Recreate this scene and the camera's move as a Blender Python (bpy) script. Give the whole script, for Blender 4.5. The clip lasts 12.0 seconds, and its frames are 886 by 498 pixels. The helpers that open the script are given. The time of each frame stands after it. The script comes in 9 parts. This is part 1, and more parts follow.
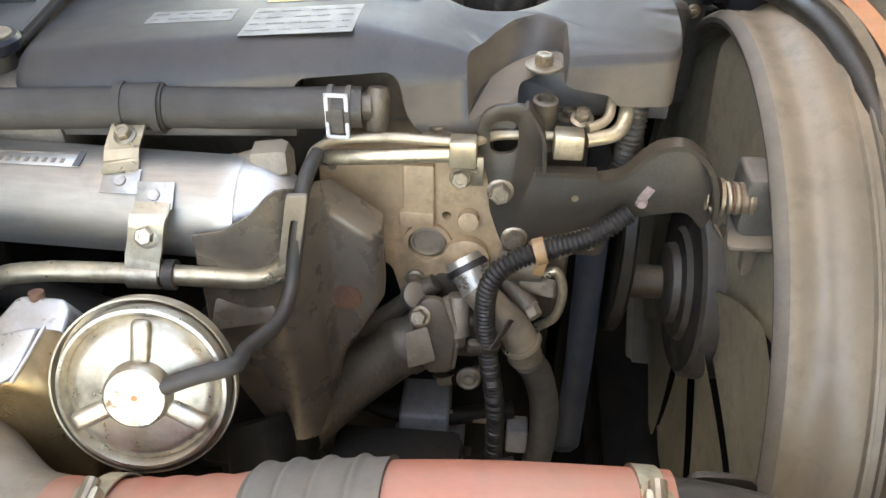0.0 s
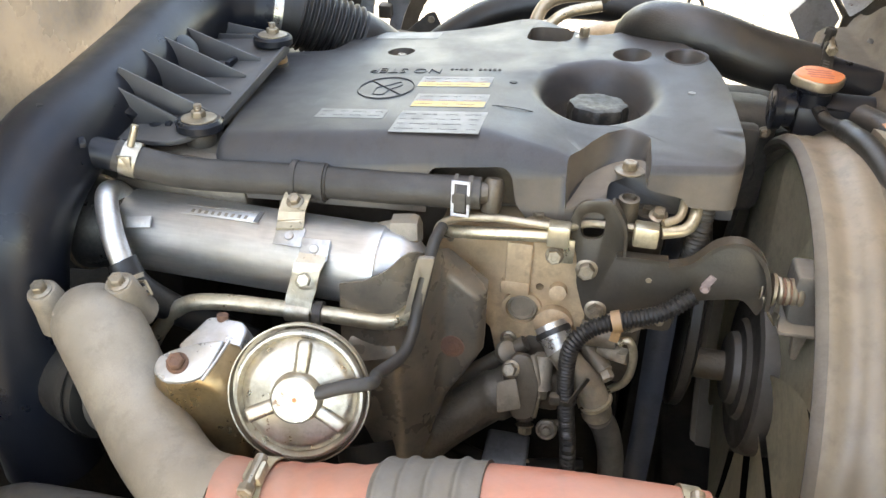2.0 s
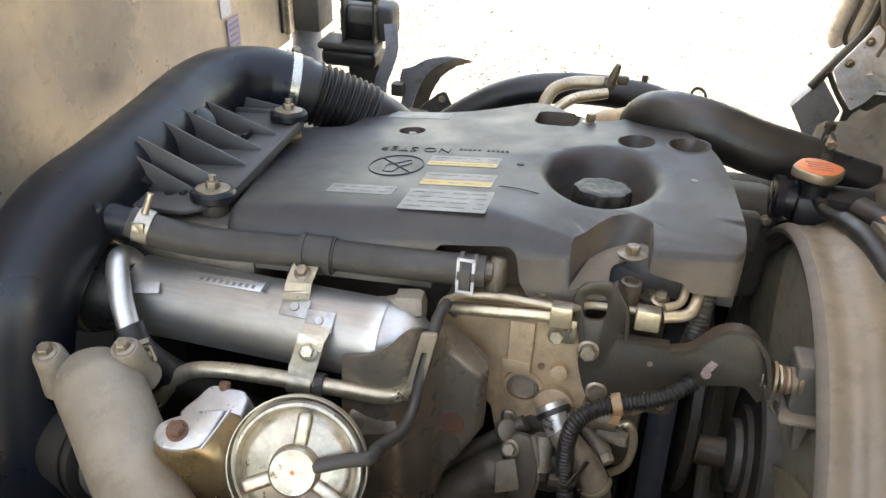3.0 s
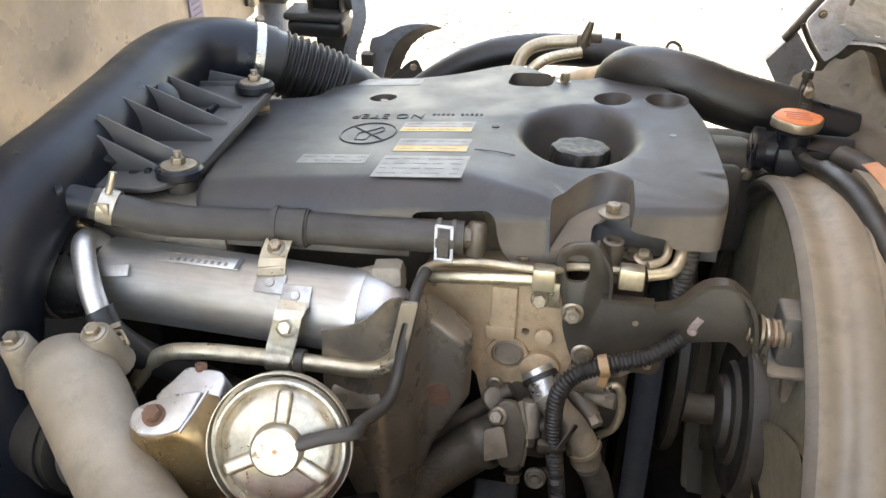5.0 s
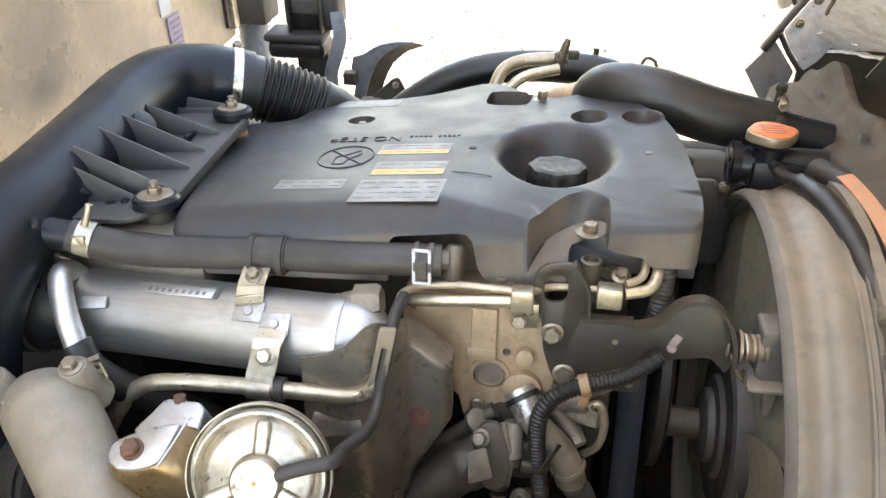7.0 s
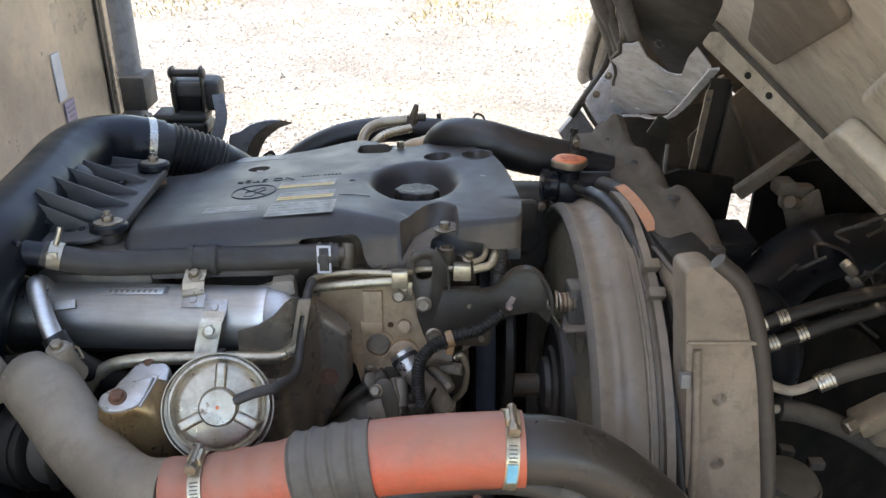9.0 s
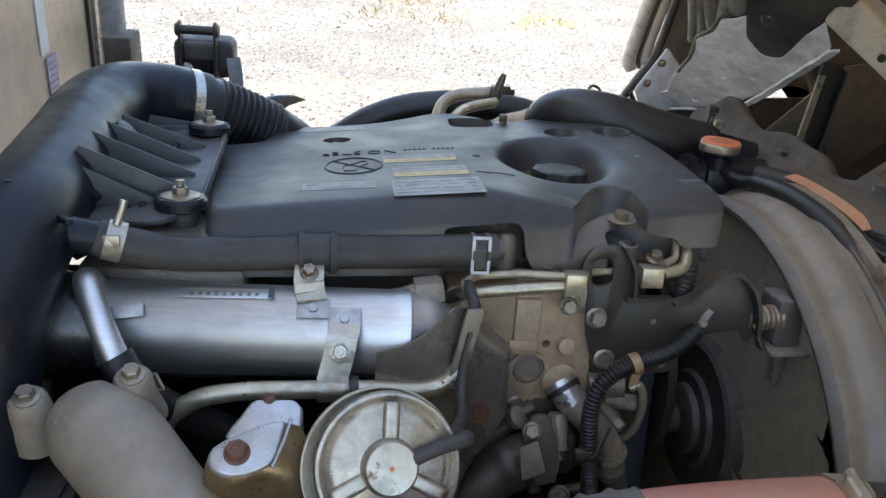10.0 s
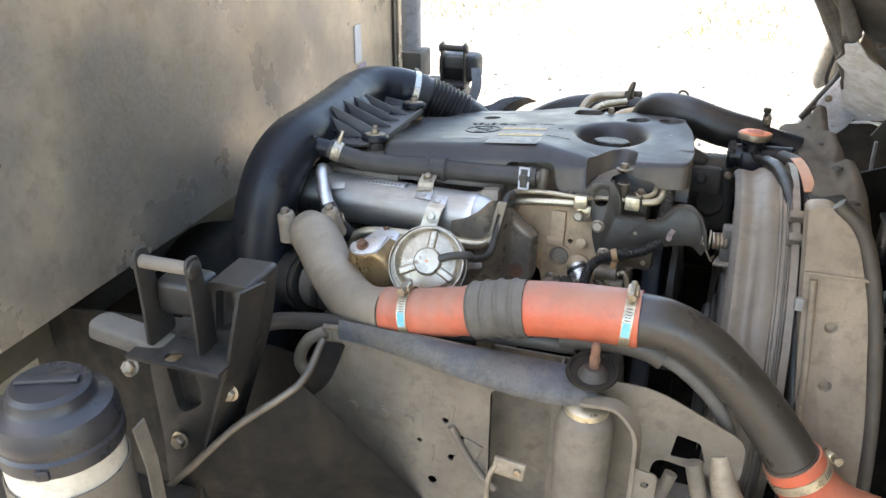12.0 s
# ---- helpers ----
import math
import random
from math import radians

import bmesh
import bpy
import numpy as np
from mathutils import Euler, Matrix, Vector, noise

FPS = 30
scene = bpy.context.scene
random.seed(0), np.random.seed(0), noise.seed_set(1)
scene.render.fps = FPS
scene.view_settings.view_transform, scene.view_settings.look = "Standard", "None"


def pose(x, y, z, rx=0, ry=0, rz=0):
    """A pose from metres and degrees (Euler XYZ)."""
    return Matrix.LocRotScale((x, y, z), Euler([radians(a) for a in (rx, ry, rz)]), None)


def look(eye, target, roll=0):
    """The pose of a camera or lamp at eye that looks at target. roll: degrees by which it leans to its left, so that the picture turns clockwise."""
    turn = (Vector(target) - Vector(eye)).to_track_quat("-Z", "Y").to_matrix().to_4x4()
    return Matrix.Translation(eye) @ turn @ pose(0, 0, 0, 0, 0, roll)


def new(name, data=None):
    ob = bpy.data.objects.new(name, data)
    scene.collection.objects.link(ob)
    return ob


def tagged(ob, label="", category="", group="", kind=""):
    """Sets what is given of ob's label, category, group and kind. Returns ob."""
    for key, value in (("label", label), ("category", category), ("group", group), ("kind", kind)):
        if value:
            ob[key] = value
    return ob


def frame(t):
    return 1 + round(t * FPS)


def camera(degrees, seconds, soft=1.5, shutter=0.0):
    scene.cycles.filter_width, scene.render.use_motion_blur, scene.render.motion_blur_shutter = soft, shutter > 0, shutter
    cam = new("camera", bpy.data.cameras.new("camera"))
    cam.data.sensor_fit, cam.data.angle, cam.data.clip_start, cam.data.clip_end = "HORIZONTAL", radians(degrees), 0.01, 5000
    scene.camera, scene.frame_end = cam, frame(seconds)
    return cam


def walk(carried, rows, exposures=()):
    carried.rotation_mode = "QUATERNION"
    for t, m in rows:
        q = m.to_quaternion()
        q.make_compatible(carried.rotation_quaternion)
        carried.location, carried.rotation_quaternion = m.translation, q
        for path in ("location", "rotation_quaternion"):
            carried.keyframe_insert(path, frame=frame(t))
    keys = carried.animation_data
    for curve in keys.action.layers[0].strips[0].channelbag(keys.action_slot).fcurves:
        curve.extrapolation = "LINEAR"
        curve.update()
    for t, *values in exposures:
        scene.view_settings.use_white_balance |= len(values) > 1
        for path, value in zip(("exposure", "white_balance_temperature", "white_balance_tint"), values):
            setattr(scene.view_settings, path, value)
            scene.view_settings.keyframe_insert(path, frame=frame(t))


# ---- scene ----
cam = camera(58.0, 12.0)
METRES, EYE, TILT, LEAN, TURN = 2.5, 1.55, -35.0, 0.0, 0.0
PATH = [
    (0, (0.168, 0.275, 1.465), (0.046, 1.707, 0.073), -0.1),
    (0.5, (0.178, 0.279, 1.454), (0.041, 1.69, 0.043), -1.1),
    (1, (0.16, 0.232, 1.487), (-0.008, 1.681, 0.118), -0.1),
    (1.5, (0.149, 0.165, 1.508), (-0.102, 1.66, 0.203), 0.1),
    (2, (0.16, 0.151, 1.545), (-0.167, 1.697, 0.319), 0.1),
    (2.5, (0.183, 0.15, 1.557), (-0.175, 1.779, 0.454), 3.2),
    (3, (0.16, 0.144, 1.554), (-0.2, 1.79, 0.477), 1.9),
    (5, (0.16, 0.158, 1.538), (-0.144, 1.778, 0.406), 0.2),
    (5.5, (0.161, 0.154, 1.539), (-0.128, 1.771, 0.397), 0.2),
    (6, (0.163, 0.164, 1.543), (-0.121, 1.779, 0.397), 0.1),
    (6.5, (0.164, 0.167, 1.542), (-0.127, 1.788, 0.406), 0.1),
    (7, (0.173, 0.166, 1.548), (-0.116, 1.805, 0.439), -0.9),
    (7.5, (0.154, 0.147, 1.549), (-0.009, 1.873, 0.552), -1.8),
    (7.7, (0.139, 0.143, 1.531), (0.086, 1.903, 0.583), -0.5),
    (9.3, (0.172, -0.154, 1.599), (0.237, 1.626, 0.689), 0.6),
    (9.5, (0.091, -0.116, 1.578), (0.162, 1.661, 0.663), 0.2),
    (10, (-0.084, 0.11, 1.454), (0.173, 1.884, 0.567), 5.2),
    (10.5, (-0.082, 0.195, 1.499), (0.305, 1.945, 0.612), 6.3),
    (11, (0.028, 0.026, 1.572), (0.119, 1.793, 0.641), 3.8),
    (11.5, (0.189, -0.217, 1.614), (-0.202, 1.491, 0.65), 0.9),
    (11.8, (0.261, -0.346, 1.594), (-0.331, 1.328, 0.674), -0.6),
    (12, (0.303, -0.432, 1.592), (-0.258, 1.272, 0.708), 0.3),
]
walk(cam, [(t, look(eye, target, roll)) for t, eye, target, roll in PATH],
     [(0.0, 3.88, 9300, 12), (0.6, 4.08, 9300, 12), (1.5, 3.93, 9300, 12), (2.0, 3.88, 9300, 12), (2.5, 3.56, 9300, 13), (3.1, 3.36, 9400, 13), (5.0, 3.66, 9500, 14), (7.0, 3.75, 9200, 13), (7.7, 3.30, 8600, 12), (9.3, 2.60, 7500, 13), (10.0, 2.50, 7200, 11), (10.5, 2.30, 7000, 9), (11.0, 2.44, 7300, 11), (11.8, 2.98, 7700, 11), (12.0, 3.24, 7800, 11)])

# ---- sky, sun ----
world = bpy.data.worlds.new("sky")
scene.world = world
world.use_nodes = True
_wn = world.node_tree
_sky = _wn.nodes.new("ShaderNodeTexSky")
_sky.sky_type, _sky.sun_disc = "NISHITA", False
SUN_EL, SUN_AZ = radians(52), radians(188)     # azimuth from +x towards +y: behind the box
_sky.sun_elevation, _sky.sun_rotation = SUN_EL, radians(90) - SUN_AZ
_wn.links.new(_sky.outputs[0], _wn.nodes["Background"].inputs[0])
_wn.nodes["Background"].inputs[1].default_value = 0.12
sun = new("sun", bpy.data.lights.new("sun", "SUN"))
sun.data.energy, sun.data.angle, sun.data.color = 3.5, radians(0.53), (1.0, 0.93, 0.83)
_sd = Vector((math.cos(SUN_EL) * math.cos(SUN_AZ), math.cos(SUN_EL) * math.sin(SUN_AZ), math.sin(SUN_EL)))
sun.matrix_world = look(_sd * 30, (0, 0, 0))

# The engine leans away from the near side: its own upright frame.
ENGINE = pose(0, 0, 0.05, -7.5, 0, 0)
TRUCK = Matrix.Identity(4)


# ---- materials ----
def nodes_of(name):
    m = bpy.data.materials.new(name)
    m.use_nodes = True
    nt = m.node_tree
    return m, nt, nt.nodes["Principled BSDF"]


def mixed(nt, fac, a, b):
    mx = nt.nodes.new("ShaderNodeMix")
    mx.data_type = "RGBA"
    for sock, v in ((mx.inputs[0], fac), (mx.inputs[6], a), (mx.inputs[7], b)):
        if isinstance(v, bpy.types.NodeSocket):
            nt.links.new(v, sock)
        else:
            sock.default_value = (*v, 1) if isinstance(v, tuple) else v
    return mx.outputs[2]


def noisy(nt, scale, lo, hi, detail=5, rough=0.6, stretch=None, offset=0.0):
    """A noise of object space, cut between lo and hi to 0..1."""
    tc = nt.nodes.new("ShaderNodeTexCoord")
    no = nt.nodes.new("ShaderNodeTexNoise")
    no.inputs["Scale"].default_value, no.inputs["Detail"].default_value, no.inputs["Roughness"].default_value = scale, detail, rough
    mp = nt.nodes.new("ShaderNodeMapping")
    mp.inputs["Location"].default_value = (offset, offset * 0.7, offset * 1.3)
    if stretch:
        mp.inputs["Scale"].default_value = stretch
    nt.links.new(tc.outputs["Object"], mp.inputs[0])
    nt.links.new(mp.outputs[0], no.inputs["Vector"])
    mr = nt.nodes.new("ShaderNodeMapRange")
    mr.inputs[1].default_value, mr.inputs[2].default_value = lo, hi
    nt.links.new(no.outputs["Fac"], mr.inputs[0])
    return mr.outputs[0]


def upward(nt, lo=0.2, hi=0.95):
    """How far a face looks up: where dust settles."""
    ge = nt.nodes.new("ShaderNodeNewGeometry")
    sp = nt.nodes.new("ShaderNodeSeparateXYZ")
    nt.links.new(ge.outputs["Normal"], sp.inputs[0])
    mr = nt.nodes.new("ShaderNodeMapRange")
    mr.inputs[1].default_value, mr.inputs[2].default_value = lo, hi
    nt.links.new(sp.outputs["Z"], mr.inputs[0])
    return mr.outputs[0]


def times(nt, a, b):
    m = nt.nodes.new("ShaderNodeMath")
    m.operation = "MULTIPLY"
    for sock, v in zip(m.inputs, (a, b)):
        if isinstance(v, bpy.types.NodeSocket):
            nt.links.new(v, sock)
        else:
            sock.default_value = v
    return m.outputs[0]


def surface(name, base, second, rough=0.6, metal=0.0, patch=14.0, grain=220.0, bump=0.15, dust=0.0,
            dust_colour=(0.32, 0.27, 0.21), rust=0.0, spec=0.5, stretch=None, rough_var=0.15, edge=(0.38, 0.66), coat=0.0, grime=0.5, road=0.0):
    """Two-scale surface: patches, grain, settled dust, rust spots and fine relief."""
    m, nt, bsdf = nodes_of(name)
    big = noisy(nt, patch, *edge, stretch=stretch)
    fine = noisy(nt, grain, 0.3, 0.7, detail=3, stretch=stretch, offset=3.1)
    col = mixed(nt, big, base, second)
    col = mixed(nt, times(nt, fine, 0.5), col, tuple(0.66 * c for c in base))
    if rust:
        spots = noisy(nt, 60.0, 0.72 - 0.25 * rust, 0.76 - 0.2 * rust, offset=7.7)
        col = mixed(nt, spots, col, (0.16, 0.06, 0.025))
    if grime:
        smut = times(nt, noisy(nt, 42.0, 0.50, 0.64, detail=8, rough=0.7, offset=9.3), grime)
        col = mixed(nt, smut, col, tuple(0.30 * c for c in base))
        streak = times(nt, noisy(nt, 17.0, 0.50, 0.64, detail=6, stretch=(1.0, 1.0, 0.25), offset=4.4), grime * 0.7)
        col = mixed(nt, streak, col, (0.42 * base[0] + 0.03, 0.40 * base[1] + 0.022, 0.36 * base[2] + 0.012))
    met = metal
    if dust:
        film = times(nt, noisy(nt, 9.0, 0.25, 0.7, offset=1.7), dust)
        settled = times(nt, upward(nt), dust)
        ad = nt.nodes.new("ShaderNodeMath")
        ad.operation, ad.use_clamp = "ADD", True
        nt.links.new(times(nt, film, 0.55), ad.inputs[0])
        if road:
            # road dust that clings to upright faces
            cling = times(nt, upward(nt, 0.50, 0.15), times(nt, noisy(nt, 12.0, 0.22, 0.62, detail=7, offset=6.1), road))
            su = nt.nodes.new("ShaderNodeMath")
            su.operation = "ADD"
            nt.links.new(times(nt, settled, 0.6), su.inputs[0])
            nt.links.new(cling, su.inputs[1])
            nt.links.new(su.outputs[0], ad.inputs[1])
        else:
            nt.links.new(times(nt, settled, 0.6), ad.inputs[1])
        col = mixed(nt, ad.outputs[0], col, dust_colour)
        if metal:
            inv = nt.nodes.new("ShaderNodeMapRange")
            inv.inputs[3].default_value, inv.inputs[4].default_value = metal, metal * 0.1
            nt.links.new(ad.outputs[0], inv.inputs[0])
            met = inv.outputs[0]
    nt.links.new(col, bsdf.inputs["Base Color"])
    if isinstance(met, bpy.types.NodeSocket):
        nt.links.new(met, bsdf.inputs["Metallic"])
    else:
        bsdf.inputs["Metallic"].default_value = met
    rr = nt.nodes.new("ShaderNodeMapRange")
    rr.inputs[3].default_value, rr.inputs[4].default_value = max(0.05, rough - rough_var), min(1, rough + rough_var)
    nt.links.new(noisy(nt, patch * 2.3, 0.3, 0.7, offset=5.0, stretch=stretch), rr.inputs[0])
    nt.links.new(rr.outputs[0], bsdf.inputs["Roughness"])
    bsdf.inputs["Specular IOR Level"].default_value = spec
    bsdf.inputs["Coat Weight"].default_value = coat
    if bump:
        bp = nt.nodes.new("ShaderNodeBump")
        bp.inputs["Strength"].default_value, bp.inputs["Distance"].default_value = bump, 0.002
        nt.links.new(noisy(nt, grain * 0.8, 0.2, 0.8, detail=4, stretch=stretch, offset=2.0), bp.inputs["Height"])
        nt.links.new(bp.outputs[0], bsdf.inputs["Normal"])
    return m


DUST = (0.30, 0.26, 0.205)
M = dict(
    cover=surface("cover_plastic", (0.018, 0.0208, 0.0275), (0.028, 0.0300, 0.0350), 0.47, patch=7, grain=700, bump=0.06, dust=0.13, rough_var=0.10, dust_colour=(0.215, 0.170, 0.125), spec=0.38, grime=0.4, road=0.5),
    duct=surface("duct_plastic", (0.006, 0.0078, 0.0125), (0.010, 0.0115, 0.016), 0.38, patch=9, grain=600, bump=0.05, dust=0.02, dust_colour=(0.2, 0.19, 0.18), spec=0.30, grime=0.2),
    cover_dusty=surface("dust_caked_plastic", (0.060, 0.052, 0.044), (0.105, 0.088, 0.068), 0.6, patch=22, grain=600, bump=0.08, dust=0.45, dust_colour=(0.26, 0.205, 0.15), grime=0.4),
    duct_dusty=surface("dusty_duct_plastic", (0.024, 0.0255, 0.029), (0.036, 0.037, 0.040), 0.5, patch=9, grain=600, bump=0.05, dust=0.22, dust_colour=(0.24, 0.215, 0.185), spec=0.40, grime=0.3),
    well_dirt=surface("dirty_well_plastic", (0.022, 0.021, 0.021), (0.095, 0.080, 0.058), 0.6, patch=30, grain=500, bump=0.1, dust=0.2, dust_colour=(0.24, 0.19, 0.14), edge=(0.47, 0.60)),
    lid_black=surface("lid_plastic", (0.010, 0.012, 0.018), (0.020, 0.021, 0.026), 0.36, patch=12, grain=500, bump=0.05, dust=0.12, dust_colour=(0.22, 0.19, 0.16), spec=0.45, grime=0.2),
    moulded=surface("moulded_relief", (0.017, 0.0185, 0.022), (0.026, 0.027, 0.030), 0.5, patch=12, grain=500, bump=0.05, dust=0.05, spec=0.35, grime=0.2),
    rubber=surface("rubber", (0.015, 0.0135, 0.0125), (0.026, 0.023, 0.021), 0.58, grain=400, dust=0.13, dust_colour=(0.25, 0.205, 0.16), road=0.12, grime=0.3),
    rubber_clean=surface("clean_rubber", (0.007, 0.007, 0.0072), (0.013, 0.012, 0.012), 0.45, grain=400, dust=0.05, grime=0.2),
    silicone=surface("red_silicone", (0.52, 0.066, 0.020), (0.40, 0.090, 0.040), 0.55, patch=12, grain=350, bump=0.08, dust=0.70, dust_colour=(0.29, 0.205, 0.145), stretch=(0.5, 1, 1), grime=0.35),
    band_grey=surface("grey_sleeve", (0.045, 0.042, 0.039), (0.075, 0.068, 0.06), 0.7, grain=300, dust=0.35),
    cast=surface("cast_aluminium", (0.58, 0.405, 0.245), (0.44, 0.302, 0.180), 0.5, 0.15, patch=22, grain=380, bump=0.2, dust=0.4, dust_colour=(0.49, 0.355, 0.215), edge=(0.42, 0.6), grime=0.45),
    cast_pipe=surface("sand_cast_aluminium", (0.300, 0.244, 0.182), (0.225, 0.182, 0.135), 0.55, 0.2, patch=16, grain=900, bump=0.10, dust=0.35, dust_colour=(0.33, 0.26, 0.185), edge=(0.42, 0.6), grime=0.35),
    cast_dark=surface("dirty_casting", (0.125, 0.099, 0.073), (0.060, 0.048, 0.037), 0.46, 0.45, grain=300, bump=0.3, dust=0.3, dust_colour=(0.28, 0.235, 0.18)),
    steel=surface("stainless", (0.76, 0.745, 0.72), (0.66, 0.64, 0.61), 0.46, 1.0, patch=6, grain=300, bump=0.02, rough_var=0.06, stretch=(0.15, 1, 1), grime=0.12),
    scorched=surface("scorched_steel", (0.085, 0.083, 0.082), (0.16, 0.145, 0.125), 0.30, 0.8, patch=12, grain=300, bump=0.04, rough_var=0.08, grime=0.4),
    steel_dim=surface("heat_tinted_steel", (0.50, 0.42, 0.31), (0.42, 0.34, 0.23), 0.42, 0.7, grain=260, bump=0.08, dust=0.2),
    zinc=surface("zinc_pipe", (0.60, 0.525, 0.385), (0.50, 0.425, 0.295), 0.36, 0.8, patch=22, grain=200, bump=0.05, dust=0.12),
    zinc_bright=surface("bright_zinc", (0.68, 0.65, 0.58), (0.55, 0.51, 0.43), 0.3, 0.95, patch=30, grain=200, bump=0.05),
    gold=surface("passivated_steel", (0.57, 0.51, 0.41), (0.47, 0.40, 0.30), 0.38, 0.85, patch=40, grain=240, bump=0.04, rust=0.16, dust=0.08, edge=(0.42, 0.6)),
    bolt=surface("bolt_steel", (0.38, 0.315, 0.235), (0.25, 0.20, 0.145), 0.42, 0.75, patch=60, grain=400, bump=0.08, dust=0.1),
    rusty=surface("rusty_steel", (0.15, 0.075, 0.05), (0.22, 0.105, 0.06), 0.85, 0.1, patch=60, grain=500, bump=0.5),
    shield=surface("heat_shield", (0.245, 0.203, 0.158), (0.155, 0.130, 0.102), 0.33, 0.5, patch=11, grain=350, bump=0.06, dust=0.22, dust_colour=(0.34, 0.255, 0.175)),
    black=surface("black_paint", (0.020, 0.0175, 0.015), (0.034, 0.029, 0.023), 0.42, patch=15, grain=350, bump=0.12, dust=0.19, dust_colour=(0.30, 0.23, 0.16)),
    chassis=surface("chassis_paint", (0.007, 0.0075, 0.009), (0.018, 0.0165, 0.0165), 0.48, patch=10, grain=260, bump=0.22, dust=0.10, spec=0.32),
    dusty=surface("dusty_panel", (0.165, 0.136, 0.104), (0.082, 0.069, 0.056), 0.75, patch=9, grain=240, bump=0.25, dust=0.28, dust_colour=(0.30, 0.245, 0.18), edge=(0.35, 0.62)),
    shroud=surface("dusty_shroud", (0.185, 0.150, 0.112), (0.088, 0.076, 0.063), 0.50, patch=8, grain=200, bump=0.06, dust=0.30, dust_colour=(0.32, 0.27, 0.205), stretch=(1, 1, 0.3), edge=(0.40, 0.60), grime=0.6),
    seal=surface("foam_seal", (0.140, 0.118, 0.092), (0.075, 0.064, 0.052), 0.85, patch=12, grain=260, bump=0.3, dust=0.3),
    carpet=surface("grey_felt", (0.24, 0.215, 0.19), (0.15, 0.135, 0.12), 0.9, patch=14, grain=260, bump=0.3, dust=0.3),
    cab=surface("cab_paint", (0.62, 0.56, 0.465), (0.45, 0.395, 0.315), 0.45, patch=5, grain=160, bump=0.06, dust=0.34, dust_colour=(0.30, 0.25, 0.185), rust=0.12, edge=(0.40, 0.60)),
    cab_dark=surface("cab_underseal", (0.040, 0.037, 0.033), (0.075, 0.067, 0.057), 0.75, patch=10, grain=200, bump=0.3, dust=0.28),
    white_metal=surface("worn_white_metal", (0.80, 0.82, 0.85), (0.58, 0.57, 0.56), 0.45, 0.15, patch=22, grain=180, bump=0.12, rust=0.15, edge=(0.46, 0.62), grime=0.3),
    box=surface("box_panel", (0.55, 0.465, 0.355), (0.20, 0.197, 0.20), 0.34, 0.45, patch=1.9, grain=120, bump=0.03, dust=0.32, dust_colour=(0.40, 0.33, 0.24), edge=(0.42, 0.60), grime=0.35),
    post=surface("grey_post", (0.27, 0.28, 0.30), (0.22, 0.225, 0.235), 0.5, patch=8, grain=200, bump=0.06, dust=0.15),
    hub_grey=surface("dusty_hub_casting", (0.070, 0.063, 0.056), (0.045, 0.041, 0.037), 0.5, 0.3, patch=14, grain=300, bump=0.12, dust=0.2),
    belt=surface("belt_rubber", (0.032, 0.042, 0.062), (0.040, 0.048, 0.064), 0.5, grain=300),
    # Near-black for black parts, and wherever shade is put into the colour.
    dark=surface("black_and_shade", (0.005, 0.0046, 0.0042), (0.009, 0.0082, 0.0075), 0.7, grain=200, bump=0.3, dust=0.03, spec=0.2),
    paper=surface("label_paper", (0.185, 0.184, 0.178), (0.145, 0.143, 0.137), 0.5, patch=30, grain=500, bump=0.02, dust=0.10, grime=0.15),
    paper_yellow=surface("label_yellow", (0.50, 0.32, 0.055), (0.44, 0.29, 0.07), 0.5, patch=40, grain=500, bump=0.02, dust=0.1, grime=0.1),
    ink=surface("label_ink", (0.085, 0.084, 0.082), (0.115, 0.112, 0.108), 0.7, bump=0, grime=0),
    ink_red=surface("label_red_ink", (0.45, 0.16, 0.13), (0.40, 0.18, 0.15), 0.7, bump=0, grime=0.1),
    orange=surface("orange_decal", (0.80, 0.19, 0.045), (0.70, 0.20, 0.07), 0.5, patch=40, grain=500, bump=0.03, dust=0.2, grime=0.1),
    blue=surface("blue_mark", (0.12, 0.40, 0.55), (0.25, 0.50, 0.60), 0.6, patch=60, bump=0, grime=0.1),
    pink=surface("pink_mark", (0.36, 0.27, 0.25), (0.24, 0.185, 0.17), 0.8, patch=120, bump=0),
    tape=surface("brown_tape", (0.42, 0.23, 0.09), (0.32, 0.18, 0.08), 0.6, patch=60, dust=0.3),
    green=surface("pale_green_paint", (0.06, 0.058, 0.042), (0.035, 0.034, 0.026), 0.6, patch=8, bump=0.1, dust=0.15),
    fan=surface("fan_plastic", (0.62, 0.575, 0.43), (0.48, 0.44, 0.33), 0.5, patch=6, grain=160, bump=0.05, dust=0.25, dust_colour=(0.42, 0.37, 0.29), grime=0.3),
    notice=surface("notice_print", (0.30, 0.24, 0.36), (0.36, 0.30, 0.42), 0.5, patch=40, bump=0.02, grime=0.1),
    sticker=surface("pale_sticker", (0.62, 0.62, 0.64), (0.54, 0.54, 0.56), 0.5, patch=20, bump=0.02, grime=0.1),
    cap=surface("cap_plastic", (0.010, 0.010, 0.011), (0.045, 0.040, 0.033), 0.5, patch=60, grain=500, bump=0.08, dust=0.06, edge=(0.48, 0.58), spec=0.25),
    cast_mid=surface("worn_casting", (0.29, 0.24, 0.18), (0.18, 0.147, 0.11), 0.5, 0.25, patch=30, grain=380, bump=0.2, dust=0.25),
    orange_faded=surface("faded_orange_strip", (0.55, 0.185, 0.07), (0.46, 0.22, 0.12), 0.55, patch=30, grain=500, bump=0.03, dust=0.35, dust_colour=(0.42, 0.33, 0.24), grime=0.3),
